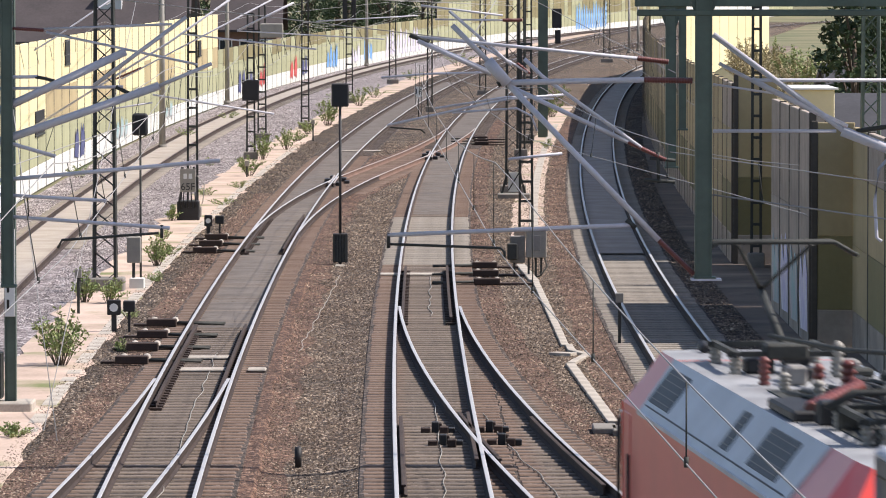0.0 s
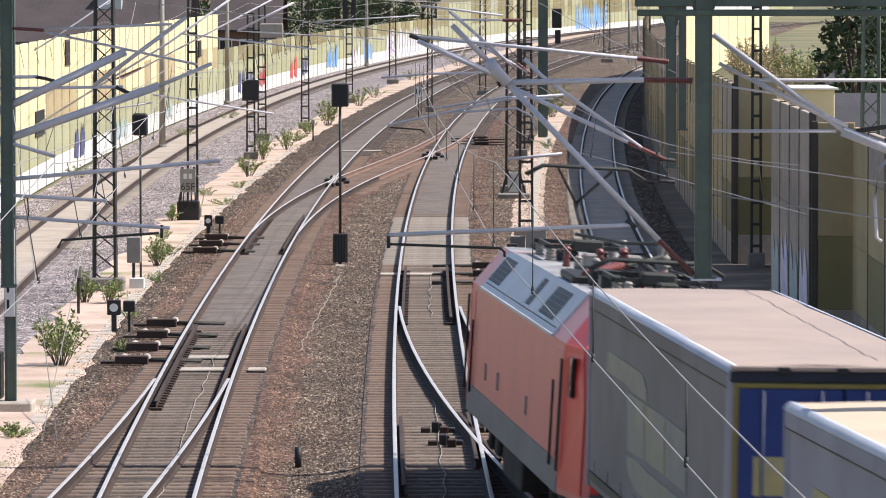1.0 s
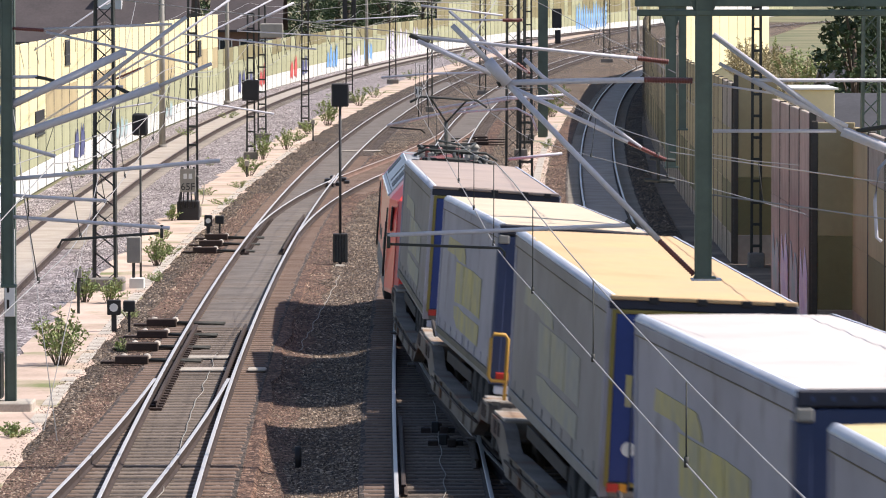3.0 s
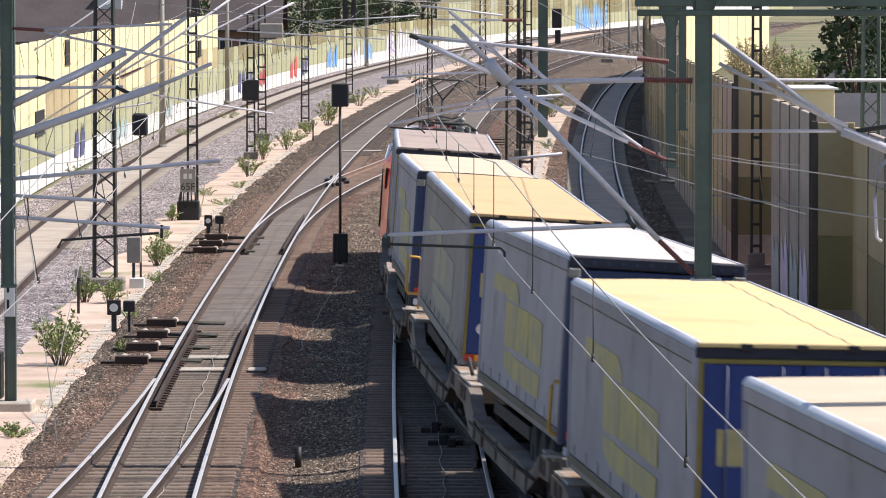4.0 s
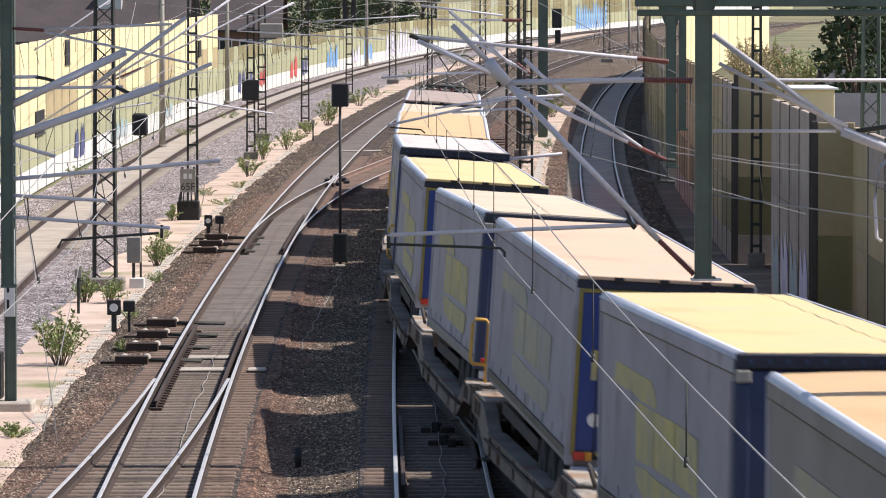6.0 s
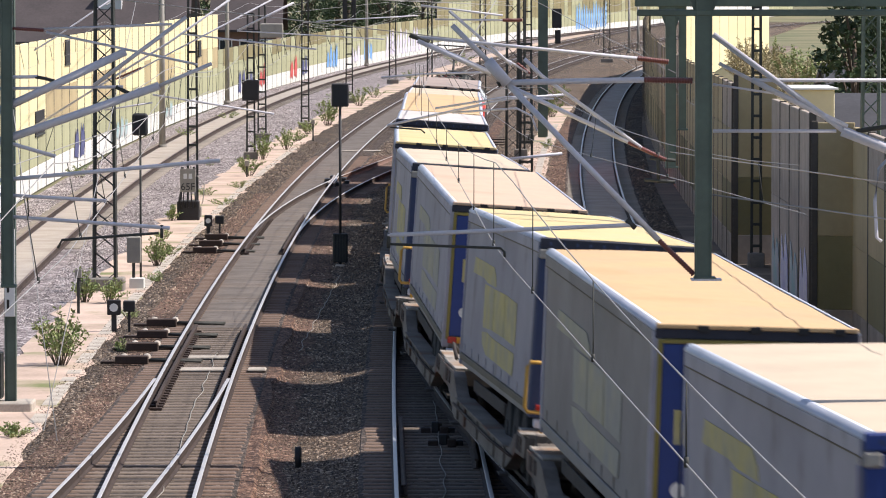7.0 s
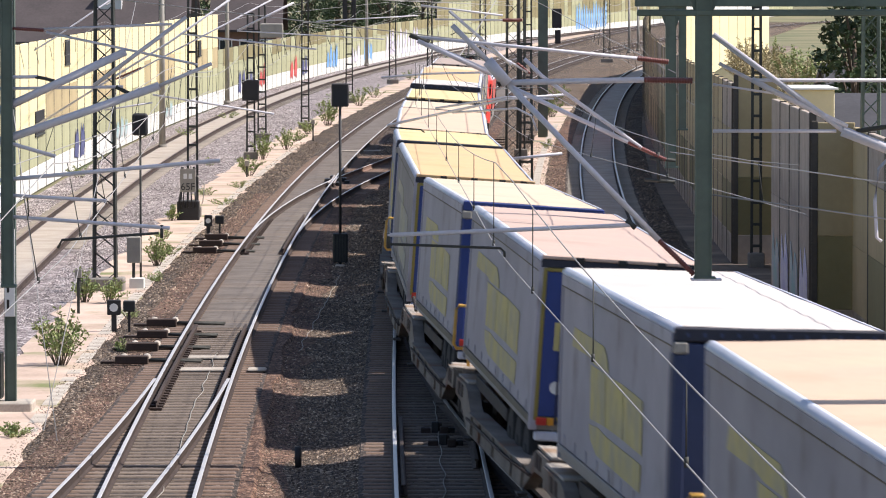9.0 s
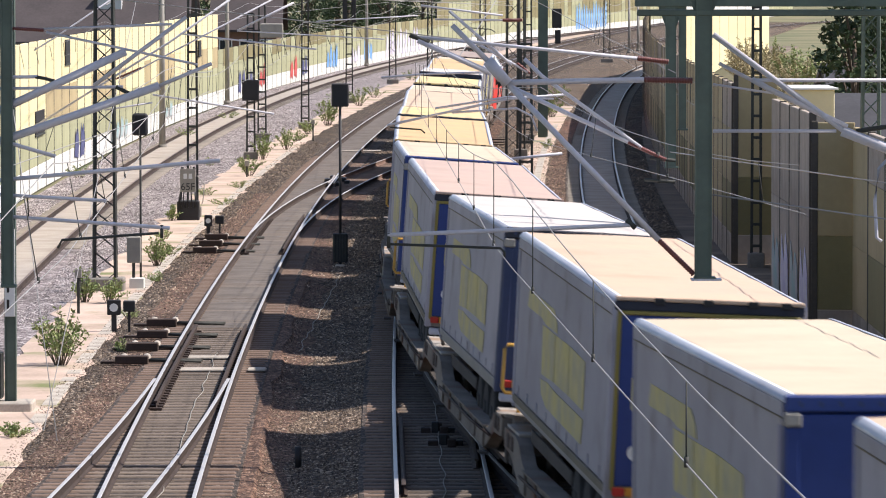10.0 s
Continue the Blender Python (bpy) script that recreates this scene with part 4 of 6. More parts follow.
    for y, raised in ((-4.9, False), (4.9, True)):
        bm = bmesh.new()
        for s in (-1, 1):
            add_bar(bm, (s * 0.6, y - 1.1, 4.12), (s * 0.6, y + 1.1, 4.12), 0.07)
            add_bar(bm, (-0.7, y + s * 0.9, 4.12), (0.7, y + s * 0.9, 4.12), 0.07)
        zk, zt = (4.8, 5.45) if raised else (4.3, 4.38)
        yk, yt = (y + 1.3, y + 0.1) if raised else (y + 1.6, y - 0.6)
        add_tube(bm, [(0, y - 0.7, 4.2), (0, yk, zk)], 0.05)
        for s in (-1, 1):
            add_tube(bm, [(0, yk, zk), (s * 0.45, yt, zt)], 0.025)
        for d in (-0.15, 0.15):
            add_tube(bm, [(-0.97, yt + d, zt - 0.14), (-0.7, yt + d, zt + 0.03), (0.7, yt + d, zt + 0.03), (0.97, yt + d, zt - 0.14)], 0.028)
        add_box(bm, -0.25, 0.25, y - 1.0, y - 0.5, 4.05, 4.25, 0.03)
        part("pantograph", bm, M_DARKSTEEL, root, "raised pantograph" if raised else "folded pantograph")
        for s in (-1, 1):
            for d in (-0.9, 0.9):
                part("insulator", insulator_bm((s * 0.6, y + d, 3.87), (s * 0.6, y + d, 4.1), 0.09, 4), M_GREYBOX, root)
    part("busbar_insulator", insulator_bm((-0.75, -2.9, 4.02), (0.1, -0.9, 4.12), 0.09, 11), M_INSUL, root)
    part("upright_insulator", insulator_bm((0.55, -1.6, 3.87), (0.55, -1.6, 4.5), 0.12, 5), M_GREYBOX, root)
    part("upright_insulator", insulator_bm((0.2, 0.6, 3.87), (0.2, 0.6, 4.3), 0.1, 5), M_INSUL, root)
    for i in range(20):
        x, y = r.uniform(-0.6, 0.85), -6.4 + i * 0.62
        part("roof_box", box(x - r.uniform(0.06, 0.2), x + 0.15, y - 0.2, y + 0.2, 3.87, 3.93 + r.uniform(0.05, 0.22), 0.03), (M_DARKSTEEL, M_BLACKBOX, M_SKIRT, M_BLACKBOX)[i % 4], root)
    for i in range(9):
        x, y = r.uniform(-0.6, 0.8), -6.2 + i * 1.2
        part("roof_insulator", insulator_bm((x, y, 3.87), (x, y, 4.12 + 0.1 * (i % 3)), 0.075, 5), M_INSUL if i % 2 else M_GREYBOX, root)
    for i in range(7):
        x = -0.55 + 0.2 * i
        part("roof_pipe", tube([(x, -6.3 + 0.4 * i, 4.0 + 0.03 * i), (x + 0.3, -3.5, 4.08), (x - 0.1, -0.5 + 0.3 * i, 4.0)], 0.03, 6), M_DARKSTEEL, root)
    part("busbar", tube([(-0.5, -6.0, 4.35), (0.3, -3.5, 4.4), (0.55, -1.6, 4.52), (0.3, 1.5, 4.35), (-0.2, 4.0, 4.35)], 0.03), M_DARKSTEEL, root)
    part("roof_vent", box(-0.95, -0.3, -3.0, -1.1, 3.87, 4.0, 0.03), M_BLACKBOX, root)
    part("horn", tube([(-0.5, 7.4, 3.92), (-0.5, 7.75, 3.95)], [0.05, 0.08], 10), M_BLACKBOX, root)
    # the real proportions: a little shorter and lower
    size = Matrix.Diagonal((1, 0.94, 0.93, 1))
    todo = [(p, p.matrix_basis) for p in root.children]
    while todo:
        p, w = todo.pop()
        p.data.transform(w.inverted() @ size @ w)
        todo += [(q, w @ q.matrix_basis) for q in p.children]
    for y in (-4.9, 4.9):
        bogie(root, y, 2.5)
    return root


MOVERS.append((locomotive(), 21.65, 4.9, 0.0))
# roof, height at the front and at the back, bright print, place of the middle, half length
TRAIN = [("brown", 3.99, 3.95, 0, 5.2, 6.68), ("cream", 3.95, 4.03, 1, -12.23, 6.32), ("orange", 4.16, 3.91, 0, -28.81, 6.35), ("white", 4.02, 4.13, 1, -46.32, 6.5),
         ("yellow", 3.97, 3.98, 1, -61.29, 6.45), ("cream", 3.98, 4.09, 1, -78.59, 6.25), ("peach", 4.15, 3.91, 0, -93.91, 6.2), ("yellow", 4.03, 4.15, 1, -111.31, 6.3),
         ("orange", 4.16, 3.91, 0, -126.52, 6.4), ("cream", 4.0, 4.07, 1, -143.13, 6.15), ("pink", 4.1, 3.88, 1, -157.92, 6.05), ("white", 4.03, 4.03, 1, -175.12, 6.15),
         ("peach", 4.16, 3.94, 1, -191.19, 6.35), ("cream", 3.95, 4.01, 1, -207.51, 6.2), ("peach", 4.16, 3.96, 0, -224.3, 6.35), ("orange", 4.0, 4.1, 1, -241.0, 6.3)]
for k, (roof, front, back, logo, mid, hl) in enumerate(TRAIN):
    MOVERS.append((trailer(k + 1, roof, (front + back) / 2, k % 2 == 0, logo, hl), mid, 4.5, math.degrees((front - back) / (2 * hl))))
    MOVERS.append((pocket_wagon(k % 2 == 1, k == 0), 4.1 - PITCH * k, 6.0, 0.0))


# ---- overhead line: posts and masts ----
def h_post(x, y, z0, z1, w=0.2, material=M_GREENSTEEL, name="hanging_post", label="green painted steel post hanging from a gantry", cap=True):
    """A rolled H-section post with an end plate."""
    root = tagged(empty(name, pose(x, y, 0)), label, "post", "overhead line supports")
    t = 0.016
    for s in (-1, 1):
        part("flange", box(s * (w / 2 - t / 2) - t / 2, s * (w / 2 - t / 2) + t / 2, -w / 2, w / 2, z0, z1, 0.003), material, root)
    part("web", box(-w / 2 + t, w / 2 - t, -w / 2 + 0.01, -w / 2 + 0.03, z0, z1), material, root)
    if cap:
        part("end_plate", box(-w * 0.55, w * 0.75, -w * 0.6, w * 0.6, z0 - 0.03, z0, 0.005), material, root)
    return root


def mast(x, y, top, w, kind, label, material=M_DARKSTEEL, block=True, base=-0.3, lean=0.0, taper=0.75):
    """A lattice or ladder mast of angle steel on a concrete block."""
    root = tagged(empty("catenary_mast", pose(x, y, base, 0, lean, 0)), label, "mast", "overhead line masts")
    H = top - base
    leg = 0.075 if kind == "lattice" else 0.055
    n = max(6, int(H / (0.55 if kind == "lattice" else 0.62)))

    def hw(z):
        return w / 2 * (1 - (1 - taper) * z / H)
    dy = 0.4 if kind == "lattice" else 0.9
    corners = [(sx, sy) for sx in (-1, 1) for sy in (-1, 1)] if kind == "lattice" else [(-1, 0), (1, 0)]
    for sx, sy in corners:
        bm = bmesh.new()
        add_bar(bm, (sx * hw(0), sy * hw(0) * dy, 0.1), (sx * hw(H), sy * hw(H) * dy, H), leg, leg if kind == "lattice" else 0.08)
        part("leg", bm, material, root)
    for i in range(n):
        z0, z1 = H * i / n + 0.1, H * (i + 1) / n
        if kind == "lattice":
            for sy in (-1, 1):
                bm = bmesh.new()
                s = 1 if i % 2 else -1
                add_bar(bm, (-s * hw(z0), sy * hw(z0) * dy, z0), (s * hw(z1), sy * hw(z1) * dy, z1), 0.055, 0.02)
                part("brace", bm, material, root)
                bm = bmesh.new()
                add_bar(bm, (s * hw(z0), sy * (hw(z0) * dy + 0.022), z0), (-s * hw(z1), sy * (hw(z1) * dy + 0.022), z1), 0.055, 0.02)
                part("brace", bm, material, root)
            bm = bmesh.new()
            add_bar(bm, (s * hw(z0), hw(z0) * dy, z0), (s * hw(z1), -hw(z1) * dy, z1), 0.02, 0.045)
            part("brace", bm, material, root)
        else:
            part("rung", box(-hw(z1), hw(z1), -0.05, 0.05, z1 - 0.05, z1 + 0.03), material, root)
    if block:
        part("foundation", box(-w * 0.9, w * 0.9, -w * 0.8, w * 0.8, -0.2, 0.42, 0.03), M_CONCDARK, root, "concrete foundation block")
    return root


mast_list = [
    (-9.05, 139.0, 9.6, 0.58, "lattice", "dark lattice mast on a concrete block beside the sandy path"),
    (-8.71, 180.7, 9.4, 0.34, "ladder", "slender ladder mast rising behind a signal box"),
    (-8.74, 236.4, 6.4, 0.36, "ladder", "short ladder mast carrying a black box"),
    (-9.19, 264.0, 6.6, 0.40, "ladder", "ladder mast beside the outer track"),
    (-7.50, 282.9, 10.0, 0.40, "ladder", "tall ladder mast beside the outer track"),
    (-6.08, 337.2, 9.5, 0.42, "ladder", "ladder mast carrying dark signal boards"),
    (-3.83, 396.3, 9.5, 0.50, "lattice", "lattice mast on a concrete base in the distance"),
    (-0.80, 316.0, 9.5, 0.30, "lattice", "lattice mast between the main lines"),
    (2.69, 199.4, 9.4, 0.55, "lattice", "lattice mast on a concrete slab between the tracks"),
    (2.66, 166.5, 6.0, 0.42, "ladder", "ladder mast behind a grey control cabinet"),
    (3.6, 240.0, 9.6, 0.34, "lattice", "lattice mast between the main line and the side track"),
    (4.3, 262.0, 9.6, 0.34, "ladder", "ladder mast between the main line and the side track"),
    (2.75, 360.0, 9.6, 0.42, "lattice", "distant lattice mast between the tracks"),
    (15.4, 489.0, 10.5, 0.62, "lattice", "distant lattice mast by the side track"),
    (9.12, 151.2, 9.8, 0.27, "ladder", "ladder mast standing against the noise barrier"),
    (11.6, 141.0, 8.9, 0.52, "lattice", "green lattice mast behind the noise barrier"),
    (-16.2, 300.0, 10.5, 0.35, "ladder", "ladder mast close to the cream barrier"),
]
for x, y, top, w, kind, lab in mast_list:
    mast(x, y, top, w, kind, lab, M_GREENSTEEL if x > 10 and y < 200 else M_DARKSTEEL)

post = h_post(2.58, 51.5, 5.28, 8.25, 0.165)
bm = bmesh.new()
prism(bm, [(-0.05, 7.9), (0.05, 7.9), (0.05, 8.25), (-0.05, 8.25)], -0.09, 0.09)
for v in bm.verts:
    if v.co.z > 8:
        v.co.x *= 2.6
part("flare", bm, M_GREENSTEEL, post)
part("fitting", box(-0.12, 0.18, -0.1, 0.1, 5.24, 5.26), M_GALV, post)
post = h_post(3.92, 89.5, 4.95, 8.02, 0.18)
bm = bmesh.new()
prism(bm, [(-0.05, 7.35), (0.05, 7.35), (0.05, 7.75), (-0.05, 7.75)], -0.09, 0.09)
for v in bm.verts:
    if v.co.z > 7.5:
        v.co.x *= 2.6
part("flare", bm, M_GREENSTEEL, post)
h_post(4.12, 89.5, 5.6, 8.5, 0.13)
h_post(5.15, 268.0, -0.3, 9.5, 0.5, name="signal_mast", label="broad green post with dark signal heads", cap=False)
gan = tagged(empty("gantry"), "green steel gantry beams spanning the tracks overhead", "gantry", "overhead line supports")
part("beam", box(1.92, 9.6, 51.42, 51.58, 7.86, 7.925, 0.01), M_GREENSTEEL, gan)
part("beam", box(-7.5, 9.6, 51.3, 51.7, 8.26, 8.6, 0.02), M_GREENSTEEL, gan)
part("beam", box(3.3, 13.0, 89.4, 89.6, 7.7, 7.82, 0.01), M_GREENSTEEL, gan)
part("beam", box(-8.7, 14.0, 89.4, 89.6, 8.5, 8.72, 0.02), M_GREENSTEEL, gan)
for x, y, zt in ((9.5, 51.5, 8.3), (-7.4, 51.5, 8.3), (13.5, 89.5, 8.6), (-8.6, 89.5, 8.6)):
    part("upright", box(x - 0.13, x + 0.13, y - 0.13, y + 0.13, -0.42, zt, 0.02), M_GREENSTEEL, gan)
part("hanger", box(3.85, 3.99, 89.45, 89.55, 8.0, 8.5), M_GREENSTEEL, gan)

# outer post with its board and foundation
om = tagged(empty("catenary_mast", pose(-8.42, 101.0, 0)), "green steel mast on a concrete block with a striped marker board", "mast", "overhead line masts")
for s in (-1, 1):
    part("flange", box(s * 0.1 - 0.012, s * 0.1 + 0.012, -0.1, 0.1, -0.1, 9.2, 0.003), M_GREENSTEEL, om)
part("web", box(-0.088, 0.088, -0.06, -0.04, -0.1, 9.2), M_GREENSTEEL, om)
part("foundation", box(-0.6, 0.45, -0.5, 0.5, -0.5, -0.05, 0.03), M_CONC, om, "concrete foundation block")
part("marker_board", box(-0.1, 0.1, -0.14, -0.11, 1.6, 3.3, 0.005), M_WHITEPLATE, om, "white striped marker board")
for i in range(5):
    part("stripe", box(-0.06, -0.01, -0.146, -0.142, 1.75 + 0.32 * i, 1.93 + 0.32 * i), M_BLACKTEXT, om)
part("cable_box", box(-0.5, -0.15, -0.2, 0.2, 0.0, 0.9, 0.02), M_DARKSTEEL, om)
hp = h_post(-4.32, 51.5, 5.2, 8.3, 0.12)


def tube_part(root, name, pts_, r):
    part(name, tube(pts_, r * 0.6 if name == "clamp" else r, 10), M_DARKSTEEL if name in ("clamp", "fitting", "steady_arm", "registration_drop") else M_GALV, root)


def insul(root, a, b, r):
    part("insulator", insulator_bm(a, b, r * 0.72, 18), M_INSUL, root, "brown ribbed insulator")


arm_a = tagged(empty("cantilever"), "galvanised tube cantilever on a hanging post with brown insulators", "overhead line", "overhead line supports")
insul(arm_a, (2.49, 51.50, 5.30), (2.14, 51.50, 5.64), 0.045)
tube_part(arm_a, "bracket_tube", [(2.14, 51.50, 5.64), (0.65, 51.50, 7.18)], 0.031)
tube_part(arm_a, "bracket_sleeve", [(0.64, 51.50, 7.19), (0.44, 51.50, 7.42)], 0.06)
tube_part(arm_a, "bracket_tip", [(0.44, 51.50, 7.42), (0.09, 51.50, 7.77)], 0.028)
insul(arm_a, (2.47, 51.50, 7.22), (1.99, 51.50, 7.23), 0.05)
tube_part(arm_a, "top_tube", [(1.99, 51.50, 7.23), (0.59, 51.50, 7.20)], 0.03)
tube_part(arm_a, "registration_tube", [(1.88, 51.50, 5.79), (-0.55, 51.50, 5.69)], 0.022)
tube_part(arm_a, "registration_drop", [(-0.54, 51.50, 5.71), (-0.54, 51.50, 5.56)], 0.02)
tube_part(arm_a, "steady_arm", [(-0.53, 51.50, 5.60), (0.57, 51.50, 5.56), (0.61, 51.50, 5.52), (0.61, 51.50, 5.47)], 0.014)
tube_part(arm_a, "clamp", [(1.82, 51.50, 5.84), (1.91, 51.50, 5.76)], 0.045)
tube_part(arm_a, "clamp", [(0.54, 51.50, 7.18), (0.65, 51.50, 7.25)], 0.05)
arm_b = tagged(empty("cantilever"), "galvanised tube cantilever reaching over the side track", "overhead line", "overhead line supports")
tube_part(arm_b, "top_tube", [(2.71, 52.20, 7.67), (4.06, 52.20, 6.68), (4.86, 52.20, 6.32)], 0.031)
tube_part(arm_b, "bracket_tube", [(2.77, 52.20, 7.38), (3.10, 52.20, 7.21), (3.18, 52.20, 7.21), (4.86, 52.20, 7.21)], 0.02)
tube_part(arm_b, "bracket_tube", [(3.10, 52.20, 7.22), (3.30, 52.20, 7.11), (4.06, 52.20, 6.74)], 0.03)
tube_part(arm_b, "stay_tube", [(2.71, 52.20, 7.17), (3.31, 52.20, 7.08)], 0.012)
tube_part(arm_b, "registration_tube", [(2.71, 52.20, 6.70), (3.95, 52.20, 6.70)], 0.018)
tube_part(arm_b, "sleeve", [(4.01, 52.20, 6.70), (4.45, 52.20, 6.53), (4.86, 52.20, 6.37)], 0.055)
tube_part(arm_b, "steady_arm", [(4.86, 52.20, 6.80), (4.29, 52.20, 6.72), (4.15, 52.20, 6.70)], 0.025)
tube_part(arm_b, "hook", [(4.63, 52.20, 6.60), (4.38, 52.20, 6.32), (4.34, 52.20, 6.00), (4.36, 52.20, 5.63), (4.41, 52.20, 5.59)], 0.018)
arm_c = tagged(empty("cantilever"), "tube cantilever on the second hanging post", "overhead line", "overhead line supports")
insul(arm_c, (3.77, 87.00, 6.79), (3.25, 87.00, 6.85), 0.075)
tube_part(arm_c, "top_tube", [(3.25, 87.00, 6.85), (-0.46, 87.00, 7.21)], 0.03)
insul(arm_c, (3.73, 87.00, 5.15), (3.10, 87.00, 5.45), 0.06)
tube_part(arm_c, "bracket_tube", [(3.10, 87.00, 5.45), (1.10, 87.00, 6.39)], 0.04)
tube_part(arm_c, "bracket_tube", [(3.32, 87.00, 5.35), (1.66, 87.00, 6.55), (1.36, 87.00, 6.84)], 0.035)
tube_part(arm_c, "bracket_tube", [(0.81, 87.00, 6.60), (-0.42, 87.00, 7.15)], 0.05)
insul(arm_c, (3.72, 87.00, 6.48), (2.99, 87.00, 6.50), 0.06)
tube_part(arm_c, "clamp", [(-0.56, 87.00, 7.24), (-0.23, 87.00, 7.12)], 0.07)
tube_part(arm_c, "clamp", [(3.46, 87.00, 5.18), (3.89, 87.00, 5.14)], 0.05)
tube_part(arm_c, "clamp", [(3.37, 87.00, 4.82), (3.89, 87.00, 4.78)], 0.05)
tube_part(arm_c, "fitting", [(3.60, 87.00, 5.28), (3.61, 87.00, 4.76)], 0.03)
arm_d = tagged(empty("cantilever"), "tube cantilever with long arms over the main line", "overhead line", "overhead line supports")
tube_part(arm_d, "registration_tube", [(-1.45, 135.00, 4.31), (1.70, 135.00, 5.00), (3.17, 135.00, 5.11)], 0.035)
tube_part(arm_d, "registration_tube", [(-1.60, 135.00, 5.55), (-0.35, 135.00, 5.65), (1.26, 135.00, 5.69)], 0.03)
tube_part(arm_d, "registration_tube", [(-0.21, 135.00, 4.75), (1.70, 135.00, 5.05), (2.88, 135.00, 5.00)], 0.03)
tube_part(arm_d, "steady_arm", [(-1.38, 135.00, 4.26), (-0.57, 135.00, 4.20), (-0.47, 135.00, 4.11)], 0.022)
tube_part(arm_d, "bracket_tube", [(0.23, 135.00, 4.64), (1.92, 135.00, 4.75), (2.29, 135.00, 4.56), (2.44, 135.00, 4.17)], 0.03)
tube_part(arm_d, "bracket_tube", [(0.82, 135.00, 6.47), (2.21, 135.00, 5.69)], 0.035)
tube_part(arm_d, "bracket_tube", [(0.16, 135.00, 7.28), (1.77, 135.00, 5.88)], 0.045)
insul(arm_d, (1.92, 135.00, 5.93), (2.26, 135.00, 5.66), 0.06)
tube_part(arm_d, "top_tube", [(-0.21, 135.00, 7.06), (1.55, 135.00, 7.04)], 0.025)
insul(arm_d, (1.55, 135.00, 7.04), (2.07, 135.00, 7.04), 0.08)
tube_part(arm_d, "top_tube", [(-0.57, 135.00, 7.42), (1.55, 135.00, 7.16)], 0.03)
tube_part(arm_d, "registration_tube", [(1.70, 135.00, 3.43), (3.10, 135.00, 3.58)], 0.04)
arm_e = tagged(empty("cantilever"), "stout grey tube cantilevers clamped to the outer post", "overhead line", "overhead line supports")
tube_part(arm_e, "bracket_tube", [(-4.56, 51.50, 6.85), (-3.14, 51.50, 7.51)], 0.042)
tube_part(arm_e, "bracket_tube", [(-3.46, 51.50, 7.17), (-2.54, 51.50, 7.85)], 0.022)
tube_part(arm_e, "bracket_tube", [(-4.56, 51.50, 6.56), (-2.81, 51.50, 7.17)], 0.042)
tube_part(arm_e, "bracket_tip", [(-2.81, 51.50, 7.17), (-2.29, 51.50, 7.39)], 0.02)
tube_part(arm_e, "top_tube", [(-4.56, 51.50, 7.25), (-4.02, 51.50, 7.26)], 0.018)
tube_part(arm_e, "clamp", [(-4.04, 51.50, 7.26), (-3.93, 51.50, 7.24), (-3.83, 51.50, 7.21)], 0.03)
tube_part(arm_e, "top_tube", [(-4.56, 51.50, 7.14), (-3.17, 51.50, 7.16)], 0.016)
tube_part(arm_e, "clamp", [(-3.24, 51.50, 7.16), (-3.04, 51.50, 7.06)], 0.035)
insul(arm_e, (-4.27, 51.50, 7.74), (-3.95, 51.50, 7.72), 0.03)
tube_part(arm_e, "top_tube", [(-3.95, 51.50, 7.73), (-2.68, 51.50, 7.78)], 0.013)
tube_part(arm_e, "stay_tube", [(-3.93, 51.50, 7.70), (-2.43, 51.50, 7.38)], 0.013)
tube_part(arm_e, "registration_tube", [(-4.56, 51.50, 6.22), (-2.21, 51.50, 6.43)], 0.021)
tube_part(arm_e, "registration_tube", [(-4.56, 51.50, 6.10), (-3.34, 51.50, 6.03)], 0.018)
tube_part(arm_e, "registration_tube", [(-4.56, 51.50, 5.89), (-2.71, 51.50, 5.76)], 0.019)
tube_part(arm_e, "registration_drop", [(-2.79, 51.50, 5.79), (-2.79, 51.50, 5.66)], 0.018)
tube_part(arm_e, "steady_arm", [(-2.82, 51.50, 5.71), (-3.78, 51.50, 5.64), (-3.82, 51.50, 5.56)], 0.014)
tube_part(arm_e, "stay_tube", [(-4.56, 51.50, 6.68), (-3.84, 51.50, 6.47)], 0.02)
tube_part(arm_e, "clamp", [(-4.12, 51.50, 6.09), (-4.11, 51.50, 5.87)], 0.012)
arm_f = tagged(empty("cantilever"), "weathered cantilever tubes over the outer tracks", "overhead line", "overhead line supports")
tube_part(arm_f, "registration_tube", [(-10.05, 180.00, 4.04), (-5.85, 180.00, 3.38)], 0.035)
tube_part(arm_f, "bracket_tube", [(-14.16, 180.00, 5.57), (-13.37, 180.00, 6.05), (-10.63, 180.00, 7.91)], 0.03)
tube_part(arm_f, "bracket_tube", [(-14.17, 180.00, 2.93), (-9.46, 180.00, 5.86), (-7.11, 180.00, 7.52)], 0.04)
tube_part(arm_f, "bracket_tube", [(-11.13, 180.00, 4.59), (-9.46, 180.00, 5.47), (-5.55, 180.00, 7.52)], 0.03)
insul(arm_f, (-11.32, 180.00, 4.59), (-10.44, 180.00, 4.98), 0.06)
tube_part(arm_f, "top_tube", [(-9.07, 180.00, 6.15), (-4.38, 180.00, 5.61)], 0.03)
tube_part(arm_f, "registration_tube", [(-11.72, 180.00, 3.51), (-10.06, 180.00, 3.77)], 0.03)
tube_part(arm_f, "bracket_tube", [(-7.12, 180.00, 6.25), (-5.16, 180.00, 7.23)], 0.04)
tube_part(arm_f, "top_tube", [(-7.12, 180.00, 6.25), (-2.03, 180.00, 5.96)], 0.022)
tube_part(arm_f, "top_tube", [(-4.38, 180.00, 6.58), (-0.86, 180.00, 6.78)], 0.022)


